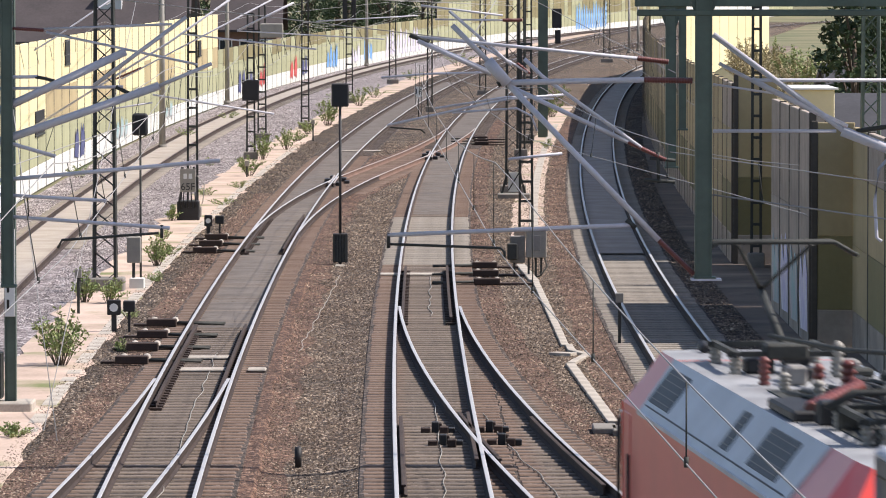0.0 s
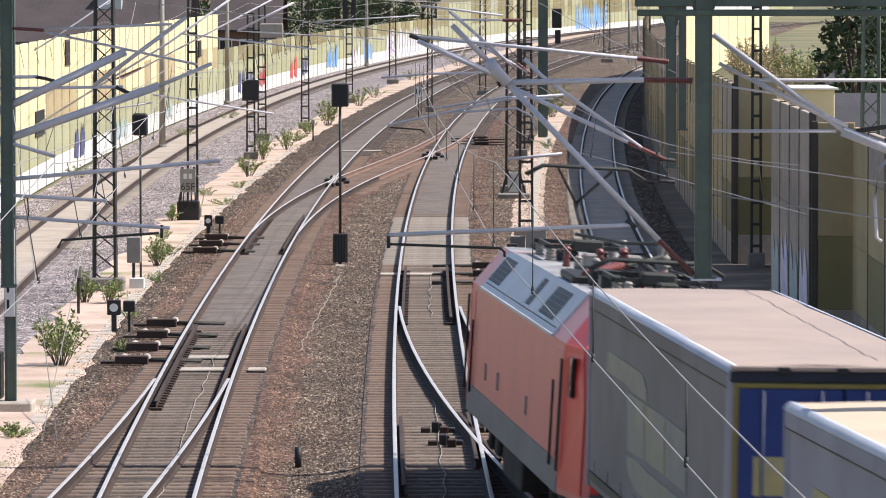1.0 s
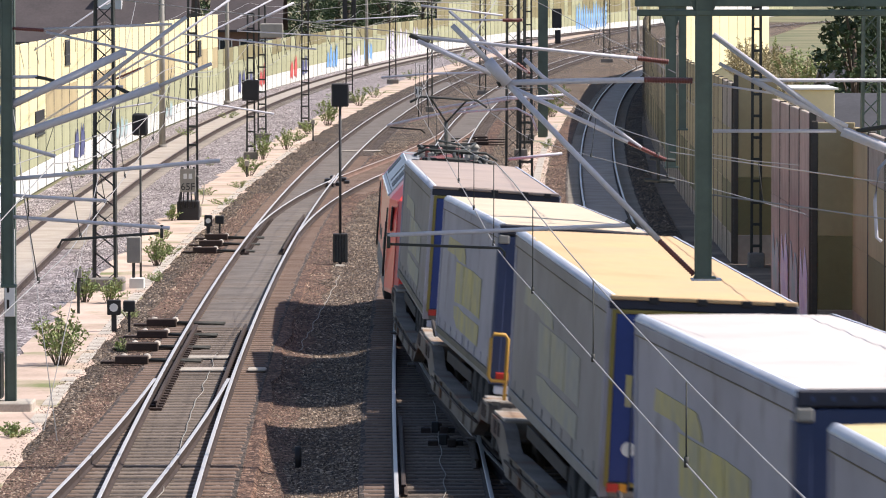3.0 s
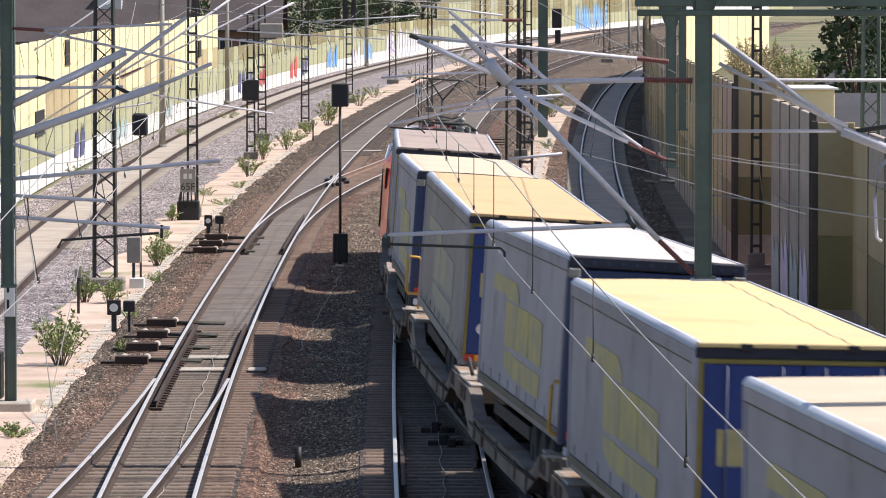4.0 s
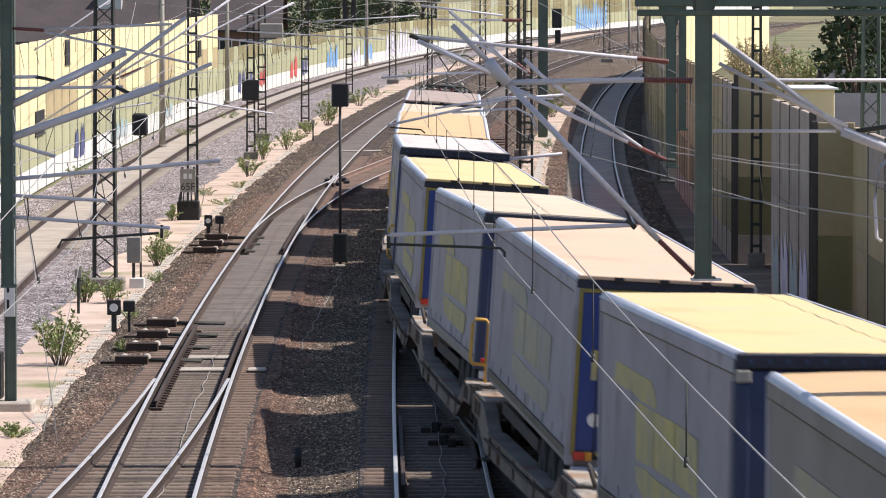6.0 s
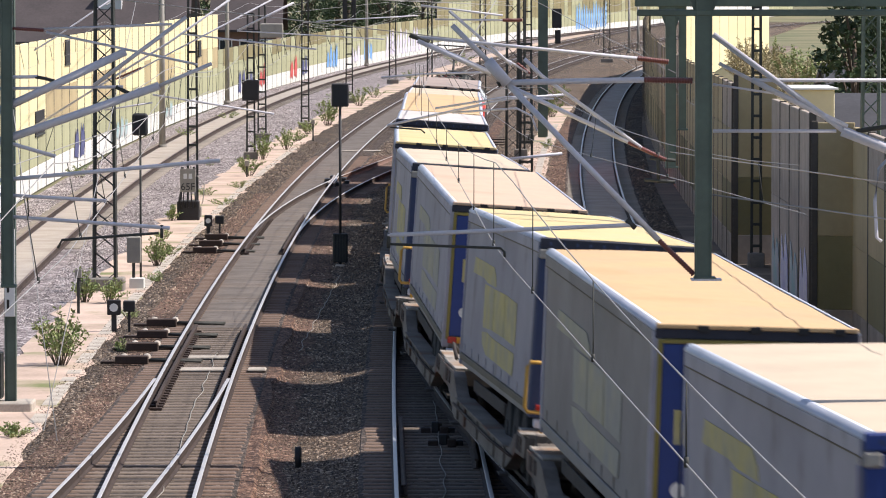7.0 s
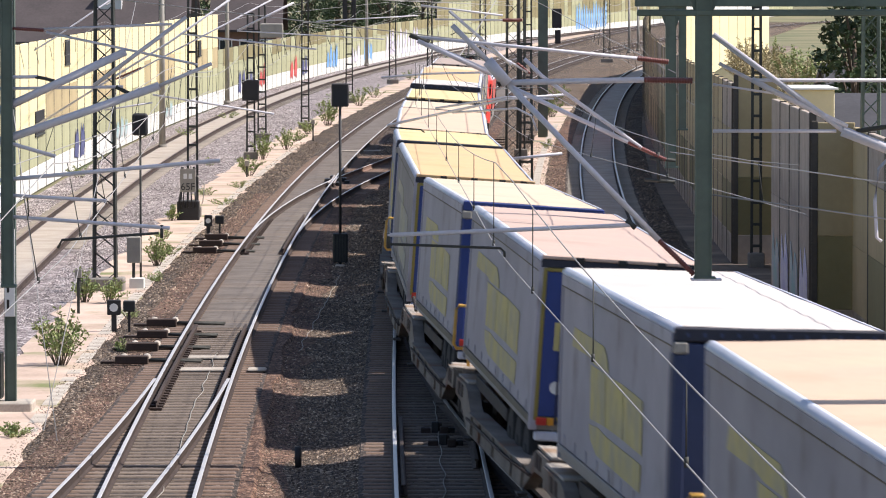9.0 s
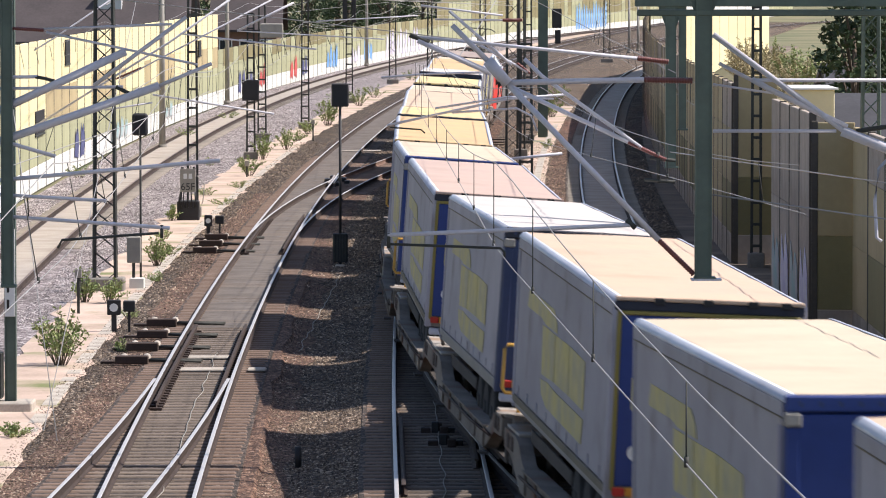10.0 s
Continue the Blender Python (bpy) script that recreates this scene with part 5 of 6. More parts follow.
# ---- overhead wires ----
def wire(f, z, y0, y1, stagger, supports, messenger=True, r=0.0055, ends={}):
    """A contact wire with its sagging carrier wire and droppers."""
    root = tagged(empty("overhead_wire"), "thin contact wire with carrier wire and droppers", "overhead wire", "overhead wires")

    def x_at(y):
        for i, (a, b) in enumerate(zip(supports, supports[1:])):
            if a <= y <= b:
                t = (y - a) / (b - a)
                p, q = [ends.get(c, stagger if k % 2 else -stagger) for c, k in ((a, i), (b, i + 1))]
                return f(a) + p + (f(b) + q - f(a) - p) * t
        return f(y)

    def x_m(y):
        return x_at(y) if ends else f(y) + 0.5 * (x_at(y) - f(y))

    def z_m(y):
        for a, b in zip(supports, supports[1:]):
            if a <= y <= b:
                t = (y - a) / (b - a)
                return z + 0.44 + 0.46 * (2 * t - 1) ** 2
        return z + 0.5
    n = int((y1 - y0) / 4) + 1
    ys_ = [y0 + (y1 - y0) * i / n for i in range(n + 1)]
    part("contact_wire", tube([(x_at(y), y, z) for y in ys_], [r * max(1, y / 190) for y in ys_], 5), M_WIRE, root)
    if messenger:
        part("carrier_wire", tube([(x_m(y), y, z_m(y)) for y in ys_], [r * max(1, y / 190) for y in ys_], 5), M_WIRE, root)
        y = y0 + (0.5 if f is line_a else 3)
        while y < min(y1, 210):
            part("dropper", tube([(x_at(y), y, z), (x_m(y), y, z_m(y))], 0.005 * max(1, y / 110), 4), M_DARKSTEEL, root)
            if y < 90:
                part("clip", tube([(x_at(y), y, z - 0.02), (x_at(y), y, z + 0.04)], 0.016, 6), M_DARKSTEEL, root)
            y += 8.0
    return root


wire(line_a, 5.5, 5, 560, 0.3, (-8.5, 51.5, 110, 170, 230, 290, 350, 420, 490, 570), ends={-8.5: 1.07, 51.5: 0.05})
wire(line_c, 5.5, 20, 560, 0.3, (-10, 51.5, 101, 140, 200, 260, 320, 390, 470, 570))
wire(line_e, 5.5, 100, 420, 0.3, (-10, 52, 87, 148, 210, 270, 330, 400, 480))
wire(line_d, 5.5, 130, 560, 0.3, (100, 139, 200, 260, 320, 390, 470, 570))
wire(line_b, 5.5, 60, 132, 0.3, (-10, 51.5, 87, 140))
wire(line_f, 5.6, 18, 118, 0.2, (-10, 51.5, 101, 140), r=0.008)
wire(line_g, 5.6, 165, 280, 0.2, (130, 180, 240, 300))
# cross-span and feeder wires
sp = tagged(empty("span_wire"), "thin span wires strung between the posts and masts", "span wire", "overhead wires")
for pts_ in (((-8.4, 101, 8.0), (2.6, 87, 6.9)), ((2.6, 51.5, 6.1), (7.6, 51.5, 5.4)), 
             ((-9.0, 139, 8.8), (-0.8, 316, 8.0)), ((2.7, 199, 8.8), (-9.2, 264, 7.2)), ((2.7, 199, 7.0), (-8.7, 181, 7.6)), ((-7.5, 283, 8.5), (2.7, 360, 8.2)),
             ((2.69, 199.4, 8.2), (0.3, 112, 6.4)), ((-7.0, 94, -0.2), (-8.4, 101, 6.0)), ((-7.4, 96, -0.2), (-8.2, 139, 7.5)), ((3.9, 87, 6.6), (2.7, 199, 7.6)), ((3.9, 89.5, 5.2), (6.3, 58, 5.75)),
             ((-9, 139, 7.4), (-16.2, 300, 8.6)), ((5.15, 268, 7.9), (-0.8, 316, 7.4)), ((15.4, 489, 9), (5.2, 268, 8.8)), ((-3.8, 396, 8.6), (-16.2, 300, 9.4))):
    part("strand", tube(pts_, 0.009 if pts_[0][1] < 130 else 0.014, 5), M_WIRE, sp)


# ---- line-side signals, cabinets and signs ----
def letters(text, size, m, parent, material=M_BLACKTEXT):
    c = bpy.data.curves.new("lettering", "FONT")
    c.body, c.size, c.extrude, c.align_x, c.align_y = text, size, 0.003, "CENTER", "CENTER"
    c.materials.append(material)
    ob = new("lettering", c)
    ob.parent = parent
    ob.matrix_basis = m
    return ob


sg = tagged(empty("light_signal", pose(-3.01, 152.1, -0.31)), "slim black signal post with a square black head", "railway signal")
part("pole", tube([(0, 0, 0), (0, 0, 4.75)], 0.042, 10), M_BLACKBOX, sg)
hd = part("signal_head", box(-0.25, 0.25, -0.1, 0.1, 4.66, 5.34, 0.03), M_BLACKBOX, sg)
for i in range(2):
    part("hood", tube([(-0.0, 0.1, 4.85 + 0.3 * i), (0, 0.28, 4.85 + 0.3 * i)], 0.1, 10), M_BLACKBOX, hd)
bm = bmesh.new()
for i in range(5):
    add_box(bm, -0.2 + 0.08 * i, -0.14 + 0.08 * i, -0.14, 0.14, 0.12, 0.92, 0.01)
part("base_cabinet", box(-0.22, 0.22, -0.12, 0.12, 0.1, 0.95, 0.02), M_BLACKBOX, sg)
part("rib", bm, M_DARKSTEEL, sg)
part("footing", box(-0.15, 0.15, -0.75, -0.35, -0.05, 0.06, 0.02), M_CONC, sg)

cab = tagged(empty("signal_cabinet", pose(-8.75, 178.5, -0.3)), "dark cable housing with a white lettered plate", "cabinet")
bm = bmesh.new()
for s in (-1, 1):
    add_bar(bm, (s * 0.3, -0.1, 0.1), (s * 0.2, 0, 1.9), 0.06)
add_box(bm, -0.38, 0.38, -0.3, 0.3, 0.0, 0.75, 0.04)
part("housing", bm, M_BLACKBOX, cab)
part("plate", box(-0.27, 0.27, -0.36, -0.33, 1.05, 1.85, 0.01), M_GREYBOX, cab, "grey lettered plate")
letters("65F", 0.34, pose(0.0, -0.365, 1.22, 90, 0, 0), cab)
for s in (-1, 1):
    part("lettering_bar", box(s * 0.09 - 0.06, s * 0.09 + 0.06, -0.366, -0.36, 1.5, 1.68), M_WHITEPLATE, cab)
for i in range(5):
    part("cable", tube([(-0.25 + 0.12 * i, -0.3, 1.1), (-0.3 + 0.14 * i, -0.36, 0.8), (-0.22 + 0.11 * i, -0.3, 0.5)], 0.022, 6), M_BLACKBOX, cab)
part("cable", tube([(0.3, 0, 1.6), (0.55, 0, 1.3), (0.5, 0, 0.7), (0.35, 0, 0.4)], 0.02, 6), M_GREYBOX, cab)

ns = tagged(empty("number_sign", pose(-1.44, 305.0, -0.3)), "white sign lettered 16 on a thin post", "sign")
part("pole", tube([(0, 0, 0), (0, 0, 1.3)], 0.03, 8), M_DARKSTEEL, ns)
part("plate", box(-0.22, 0.22, -0.03, 0.0, 1.25, 1.85, 0.01), M_WHITEPLATE, ns)
letters("16", 0.46, pose(0.0, -0.034, 1.55, 90, 0, 0), ns)

cc = tagged(empty("control_cabinet", pose(2.5, 145.5, -0.25)), "weathered grey-brown control cabinets on legs beside the turnout", "cabinet")
part("cabinet_body", box(-0.18, 0.4, -0.2, 0.2, 0.55, 1.35, 0.02), M_GREYBOX, cc)
part("cabinet_door", box(-0.02, 0.22, -0.215, -0.2, 0.75, 1.18, 0.005), M_SKIRT, cc)
part("cabinet_body", box(-0.62, -0.2, -0.12, 0.25, 0.4, 1.15, 0.02), M_CONCDARK, cc)
part("cabinet_body", box(-0.7, -0.42, -0.3, -0.1, 0.5, 0.95, 0.02), M_DARKSTEEL, cc)
for x in (-0.5, -0.1, 0.1, 0.25):
    part("leg", box(x - 0.03, x + 0.03, -0.03, 0.03, -0.15, 0.6), M_DARKSTEEL, cc)
part("cable", tube([(0.33, 0, 0.6), (0.42, -0.2, 0.3), (0.2, -0.4, 0.05), (0.0, -0.3, 0.0)], 0.025, 6), M_DARKSTEEL, cc)

tri = tagged(empty("trackside_board", pose(2.66, 196.0, -0.25)), "white triangular trackside board with dark cross bracing", "sign")
part("board", box(-0.2, 0.2, -0.02, 0.02, 0.25, 1.0, 0.01), M_PLINTH, tri)
bm = bmesh.new()
for s in (-1, 1):
    add_bar(bm, (s * 0.45, -0.05, 0.15), (s * 0.2, -0.05, 1.1), 0.08)
    add_bar(bm, (s * 0.2, -0.06, 0.3), (-s * 0.2, -0.06, 0.95), 0.04)
part("frame", bm, M_DARKSTEEL, tri)
part("slab", box(-0.6, 0.62, -0.7, 0.3, -0.05, 0.2, 0.03), M_CONCDARK, tri)

for x, y, s in ((-7.80, 123.0, 1.0), (-7.5, 166.0, 0.8)):
    ss = tagged(empty("ground_signal", pose(x, y, -0.25)), "small black ground signal with a round white lens", "railway signal", "ground signals")
    part("head", box(-0.16 * s, 0.16 * s, -0.1, 0.1, 0.42, 0.78, 0.02), M_BLACKBOX, ss)
    part("lens", tube([(0, -0.1, 0.6), (0, -0.115, 0.6)], 0.1 * s, 16), M_WHITEPLATE, ss)
    part("stem", box(-0.06, 0.06, -0.05, 0.05, -0.02, 0.44), M_BLACKBOX, ss)
    bx = part("side_box", box(0.22, 0.5, -0.1, 0.1, 0.5, 0.76, 0.02), M_BLACKBOX, ss)
    part("stem", box(0.33, 0.39, -0.03, 0.03, -0.02, 0.5), M_BLACKBOX, ss)

bx = tagged(empty("junction_box", pose(-8.95, 140.5, -0.3)), "grey-brown junction box on a white plinth", "cabinet")
part("box_body", box(0.42, 0.8, -0.5, -0.2, 0.75, 1.45, 0.02), M_GREYBOX, bx)
part("plinth", box(0.5, 0.9, -0.7, -0.3, -0.05, 0.35, 0.02), M_PLINTH, bx)
part("leg", box(0.56, 0.64, -0.45, -0.35, 0.3, 0.8), M_DARKSTEEL, bx)
fl = tagged(empty("speaker_box", pose(-8.55, 141.5, -0.3)), "black lamp box hanging on the lattice mast", "signal box")
part("box_body", box(0.1, 0.52, -0.3, 0.0, 4.15, 4.75, 0.05), M_BLACKBOX, fl)
part("pole", tube([(0.32, -0.15, 0), (0.32, -0.15, 4.3)], 0.03, 8), M_DARKSTEEL, fl)
for x, y, z, w, h in ((-8.74, 235.9, 2.45, 0.75, 0.95), (-6.35, 336.8, 5.0, 0.3, 2.3), (-5.75, 336.8, 5.0, 0.25, 2.0), (5.85, 267.5, 5.4, 0.5, 1.0), (5.9, 267.5, 4.6, 0.3, 0.7)):
    bb = tagged(empty("signal_board", pose(x, y, z)), "black signal board fixed to a mast", "railway signal", "signal boards")
    part("board", box(-w / 2, w / 2, -0.12, 0.05, 0, h, 0.03), M_BLACKBOX, bb)
    part("bracket", box(-0.05, 0.05, 0.05, 0.45, h * 0.4, h * 0.5), M_DARKSTEEL, bb)
tv = tagged(empty("loudspeaker_box", pose(-8.2, 236.2, 5.2)), "pale grey box on top of a ladder mast", "signal box")
part("box_body", box(-0.1, 0.95, -0.3, 0.1, 0.1, 0.75, 0.04), M_GREYBOX, tv)
part("bracket", box(-0.6, -0.1, -0.05, 0.05, 0.3, 0.4), M_DARKSTEEL, tv)
stub = tagged(part("marker_stub", tube([(0, 0, 0), (0, 0, 0.38)], 0.062, 10), M_BLACKBOX, m=pose(-2.53, 90.5, -0.37)), "short black marker stub standing in the ballast", "marker")
for x, y, h in ((-9.1, 129.5, 0.95), (4.05, 119.0, 1.0), (-6.55, 262.0, 0.9), (-8.15, 216.0, 0.5)):
    mk = tagged(empty("marker_post", pose(x, y, -0.28)), "thin dark marker post beside the track", "marker", "marker posts")
    part("post", box(-0.035, 0.035, -0.035, 0.035, 0, h), M_DARKSTEEL, mk)
    part("cap", box(-0.09, 0.09, -0.06, 0.06, h, h + 0.22, 0.01), M_GREYBOX, mk)
for x, y, h in ((-13.9, 335.0, 10.5), (-6.9, 470.0, 12.0), (19.5, 545.0, 6.0), (21.0, 560.0, 5.0), (-13.5, 250.0, 10.0)):
    lp = tagged(empty("steel_pole", pose(x, y, -0.3)), "plain grey tapered steel pole", "pole", "steel poles")
    part("shaft", tube([(0, 0, 0), (0, 0, h)], [0.16, 0.1], 12), M_GREYBOX, lp)
    part("collar", tube([(0, 0, 0), (0, 0, 0.3)], 0.22, 12), M_CONCDARK, lp)


# ---- turnout gear ----
def point_gear(x, y, side, n, label):
    """Point machines and rodding on long ties beside a turnout."""
    root = tagged(empty("point_machine", pose(x, y, -0.22)), label, "point machine", "point machines")
    for i in range(n):
        d = i * 4.0
        part("crank_case", box(-0.36, 0.36, d - 0.14, d + 0.14, 0.02, 0.2, 0.02), M_RAILSIDE, root)
        part("tie_beam", box(-0.7, 1.3, d + 0.35, d + 0.6, -0.06, 0.05, 0.01), M_RAILSIDE, root)
        part("rod", tube([(side * 0.3, d + 0.2, 0.09), (side * 1.5, d + 0.2, 0.06)], 0.035, 6), M_DARKSTEEL, root)
        part("rod", tube([(side * 0.3, d + 0.75, 0.07), (side * 1.5, d + 0.75, 0.05)], 0.03, 6), M_DARKSTEEL, root)
        for s in (-0.22, 0.28):
            part("weight", tube([(s, d + 0.5, 0.07), (s, d + 0.95, 0.1)], [0.07, 0.09], 8), M_CONC, root)
    return root


point_gear(1.2, 141.0, -1, 3, "rusty point machines and rods beside the main turnout")
point_gear(-6.75, 112.5, 1, 4, "rusty point machines with pale weights beside the path")
point_gear(-7.2, 157.0, 1, 3, "small point machines with rods beside the second line")
point_gear(1.9, 255.0, -1, 3, "point machines at the far end of the crossover")
for f, off, ya, yb in ((line_a, G2 - 0.045 - 0.07, 88.5, 98.0), (line_a, -G2 + 0.12, 84, 97), (line_b, G2 - 0.12, 84, 97), (line_b, -G2 + 0.11, 88.5, 98)):
    cr = rail(None, f, off, ya, yb, (M_RAILSIDE, M_RAILSIDE), -0.01, name="check_rail")
    tagged(cr, "worn check rail beside the crossing", "check rail", "check rails")
fg = tagged(empty("crossing_nose"), "dark bolted crossing of the turnout", "rail crossing")
for cx, cy in ((-0.12, 95.6), (0.02, 93.0), (0.88, 95.8), (1.08, 93.2)):
    for i, (dx, dy_, w, h) in enumerate(((-0.2, 0.0, 0.09, 0.07), (-0.02, 0.1, 0.07, 0.17), (0.14, -0.1, 0.08, 0.1), (0.28, 0.05, 0.06, 0.07), (0.05, 0.5, 0.05, 0.12))):
        part("bolt_block", box(cx + dx - w, cx + dx + w, cy + dy_ - 0.1, cy + dy_ + 0.1, -0.21, -0.17 + h, 0.015), M_BLACKBOX if i % 2 else M_RAILSIDE, fg)


for gx, gy, lab in ((lambda y: line_c(y) + G2, 208.5, "dark greased crossing where the crossover leaves the second line"), (lambda y: line_a(y) - G2, 237.5, "dark greased crossing where the crossover joins the main line")):
    fx = tagged(empty("crossing_nose"), lab, "rail crossing", "rail crossings")
    for i, (dx, dy_, w, h) in enumerate(((-0.36, -3.0, 0.1, 0.1), (-0.3, 1.5, 0.12, 0.12), (-0.16, 4.0, 0.09, 0.14), (0.2, -2.0, 0.1, 0.12), (0.3, 2.5, 0.14, 0.12), (0.5, 0.5, 0.1, 0.08))):
        part("bolt_block", box(gx(gy) + dx - w, gx(gy) + dx + w, gy + dy_ - 0.5, gy + dy_ + 0.5, -0.21, -0.17 + h, 0.02), M_BLACKBOX, fx)
    for sd in (-1, 1):
        rail(fx, lambda y, g=gx, c=gy, q=sd: g(y) + q * (0.09 + 0.0016 * (y - c) ** 2), 0.0, gy - 4, gy + 4, (M_RAILTOP_DULL, M_RAILSIDE), -0.006, 1.0, "wing_rail")


def blades(f, off, ya, yb, label):
    """Dark slide chairs along a switch blade."""
    root = tagged(empty("switch_blade"), label, "switch blade", "switch blades")
    y = ya
    while y < yb:
        x = f(y) + off
        part("slide_chair", box(x - 0.13, x + 0.13, y - 0.09, y + 0.09, -0.21, -0.14, 0.01), M_RAILSIDE, root)
        y += 0.62
    rail(root, f, off, ya, yb, (M_RAILSIDE, M_RAILSIDE), -0.012, name="blade")
    return root


for f, yb in ((line_a, 147.0), (line_c, 122.5)):
    for s in (-1, 1):
        blades(f, s * (G2 - 0.17), yb - 22, yb, "dark greased switch blade beside the running rail")
blades(line_c, -G2 + 0.17, 156, 178, "dark switch blade of the crossover")
blades(line_c, G2 - 0.17, 156, 178, "dark switch blade of the crossover")

# pale tie bars across the track and a thin cable that winds along it
for f, y, a, b in ((line_c, 114.0, -0.45, 0.45), (line_c, 110.5, -0.5, 0.5), (line_c, 110.5, 0.95, 1.35), (line_a, 145.5, -1.3, 0.4), (line_c, 246.0, -0.3, 1.6)):
    tagged(part("tie_bar", box(f(y) + a, f(y) + b, y - 0.32, y + 0.32, -0.198, -0.145, 0.02), M_CONC), "pale tie bar lying between the rails", "tie bar", "tie bars")
for f, ya, yb, off in ((line_a, 80, 103, 0.05), (line_a, 128, 145, 0.1), (line_c, 80, 116, 0.15), (lambda y: -2.9 + 0.012 * (y - 150), 118, 148, 0.0), (line_b, 80, 100, -0.1)):
    n = int((yb - ya) / 0.5)
    tagged(part("track_cable", tube([(f(ya + 0.5 * i) + off + 0.1 * noise.noise((i * 0.23, off, 0)), ya + 0.5 * i, -0.178 if f in (line_a, line_c, line_b) else bed_z(f(ya + 0.5 * i) + off, ya + 0.5 * i) + 0.012) for i in range(n)], 0.01, 5), M_GREYBOX),
           "thin grey cable winding along the track", "cable", "track cables")


# ---- cable troughs ----
def trough(pts_, label, w=0.26, z=-0.2):
    root = tagged(empty("cable_trough"), label, "cable trough", "cable troughs")
    for p, q in zip(pts_, pts_[1:]):
        p, q = Vector((*p, z)), Vector((*q, z))
        d = q - p
        n = max(1, int(d.length / 1.0))
        ang = -math.degrees(math.atan2(d.x, d.y))
        for i in range(n):
            c = p.lerp(q, (i + 0.5) / n)
            part("lid", box(-w / 2, w / 2, -d.length / n / 2 + 0.012, d.length / n / 2 - 0.012, -0.06, 0.03, 0.01), M_CONC, root, m=pose(c.x, c.y, c.z + random.uniform(-0.008, 0.008), 0, 0, ang + random.uniform(-1, 1)))
    return root


trough([(2.53, 143.4), (2.78, 118.0)], "pale concrete cable trough lids across the ballast", 0.18)
trough([(2.42, 115.6), (2.92, 115.3)], "pale concrete cable trough lids across the ballast", 0.3)
trough([(2.86, 118.2), (2.9, 116.4), (3.18, 115.2), (2.78, 112.6)], "pale concrete cable trough lids turning aside", 0.18)
trough([(2.76, 112.4), (3.21, 97.8)], "pale concrete cable trough lids across the ballast", 0.21)
trough([(2.25, 150.5), (2.5, 143.0)], "pale concrete cable trough lids across the ballast")
trough([(line_c(y) - 2.75, y) for y in range(96, 260, 12)], "pale concrete trough lids along the sandy path", 0.3, -0.25)
trough([(line_e(y) - 2.55, y) for y in range(160, 300, 10)], "pale concrete trough lids between the tracks", 0.3, -0.23)
tagged(strip("slab_path", lambda y: line_e(y) - 3.3, lambda y: line_e(y) - 2.2, -0.228, 158, 330, M_SAND, step=2.0, edge=0.12), "sandy strip between the main line and the side track", "path", kind="structure")
cs = tagged(empty("concrete_slabs"), "weathered concrete slabs at the end of the trough", "concrete slab")
for a, b in ((3.0, 96.6), (3.35, 96.2)):
    part("slab", box(a - 0.22, a + 0.22, b - 0.9, b + 0.2, -0.24, -0.12, 0.02), M_CONCDARK, cs)


# ---- plants ----
def shrub(x, y, h, w, n, material, seed, base=-0.28):
    """Thin upright stems with many small narrow leaves."""
    r = random.Random(seed)
    root = tagged(empty("shrub", pose(x, y, base)), "light green wild shrub growing in the sandy path" if material is M_LEAF else "dry tan shrub on the bank", "shrub", "wild shrubs")
    sb, lb = bmesh.new(), bmesh.new()
    for i in range(max(5, n // 45)):
        a = r.uniform(0, 6.28)
        rad = w / 2 * math.sqrt(r.random())
        hh = h * (1 - 0.5 * (rad / (w / 2)) ** 2) * r.uniform(0.7, 1.0)
        tip = Vector((rad * math.cos(a), rad * math.sin(a), hh))
        foot = Vector((tip.x * 0.15, tip.y * 0.15, 0))
        mid = foot.lerp(tip, 0.5) + Vector((0, 0, 0.08 * h))
        add_tube(sb, [foot, mid, tip], [0.012, 0.008, 0.004], 4, cap=False)
        for k in range(45):
            t = r.uniform(0.25, 1.0)
            p = foot.lerp(mid, t * 2) if t < 0.5 else mid.lerp(tip, t * 2 - 1)
            d = Vector((r.gauss(0, 1), r.gauss(0, 1), r.gauss(0.7, 0.6))).normalized()
            L = r.uniform(0.05, 0.11) * (0.6 + 0.5 * h)
            sd = d.cross(Vector((r.gauss(0, 1), r.gauss(0, 1), r.gauss(0, 1)))).normalized() * L * 0.22
            q = p + Vector((r.gauss(0, 0.03), r.gauss(0, 0.03), 0))
            lb.faces.new([lb.verts.new(v) for v in (q, q + d * L * 0.5 + sd, q + d * L, q + d * L * 0.5 - sd)])
    part("branching", sb, M_BARK, root)
    part("foliage", lb, material, root)
    return root


tall_shrubs = ((-8.3, 112.5, 1.4, 1.6, 1000), (-9.25, 134.0, 1.0, 0.9, 700), (-8.62, 133.6, 0.85, 1.1, 700), (-8.3, 150.5, 1.1, 0.9, 800), (-9.3, 178, 0.7, 0.7, 450),
               (-8.1, 217, 1.2, 1.3, 800), (-8.2, 236, 1.5, 1.4, 800), (-7.5, 249, 1.3, 1.5, 800), (-6.4, 288, 1.9, 1.6, 900), (-7.1, 273, 1.0, 1.4, 700),
               (-5.3, 330, 1.4, 1.8, 700), (-4.6, 352, 1.0, 2.2, 600), (6.4, 305, 1.6, 1.6, 800), (7.6, 345, 1.3, 2.2, 700), (1.4, 470, 1.6, 4.0, 800))
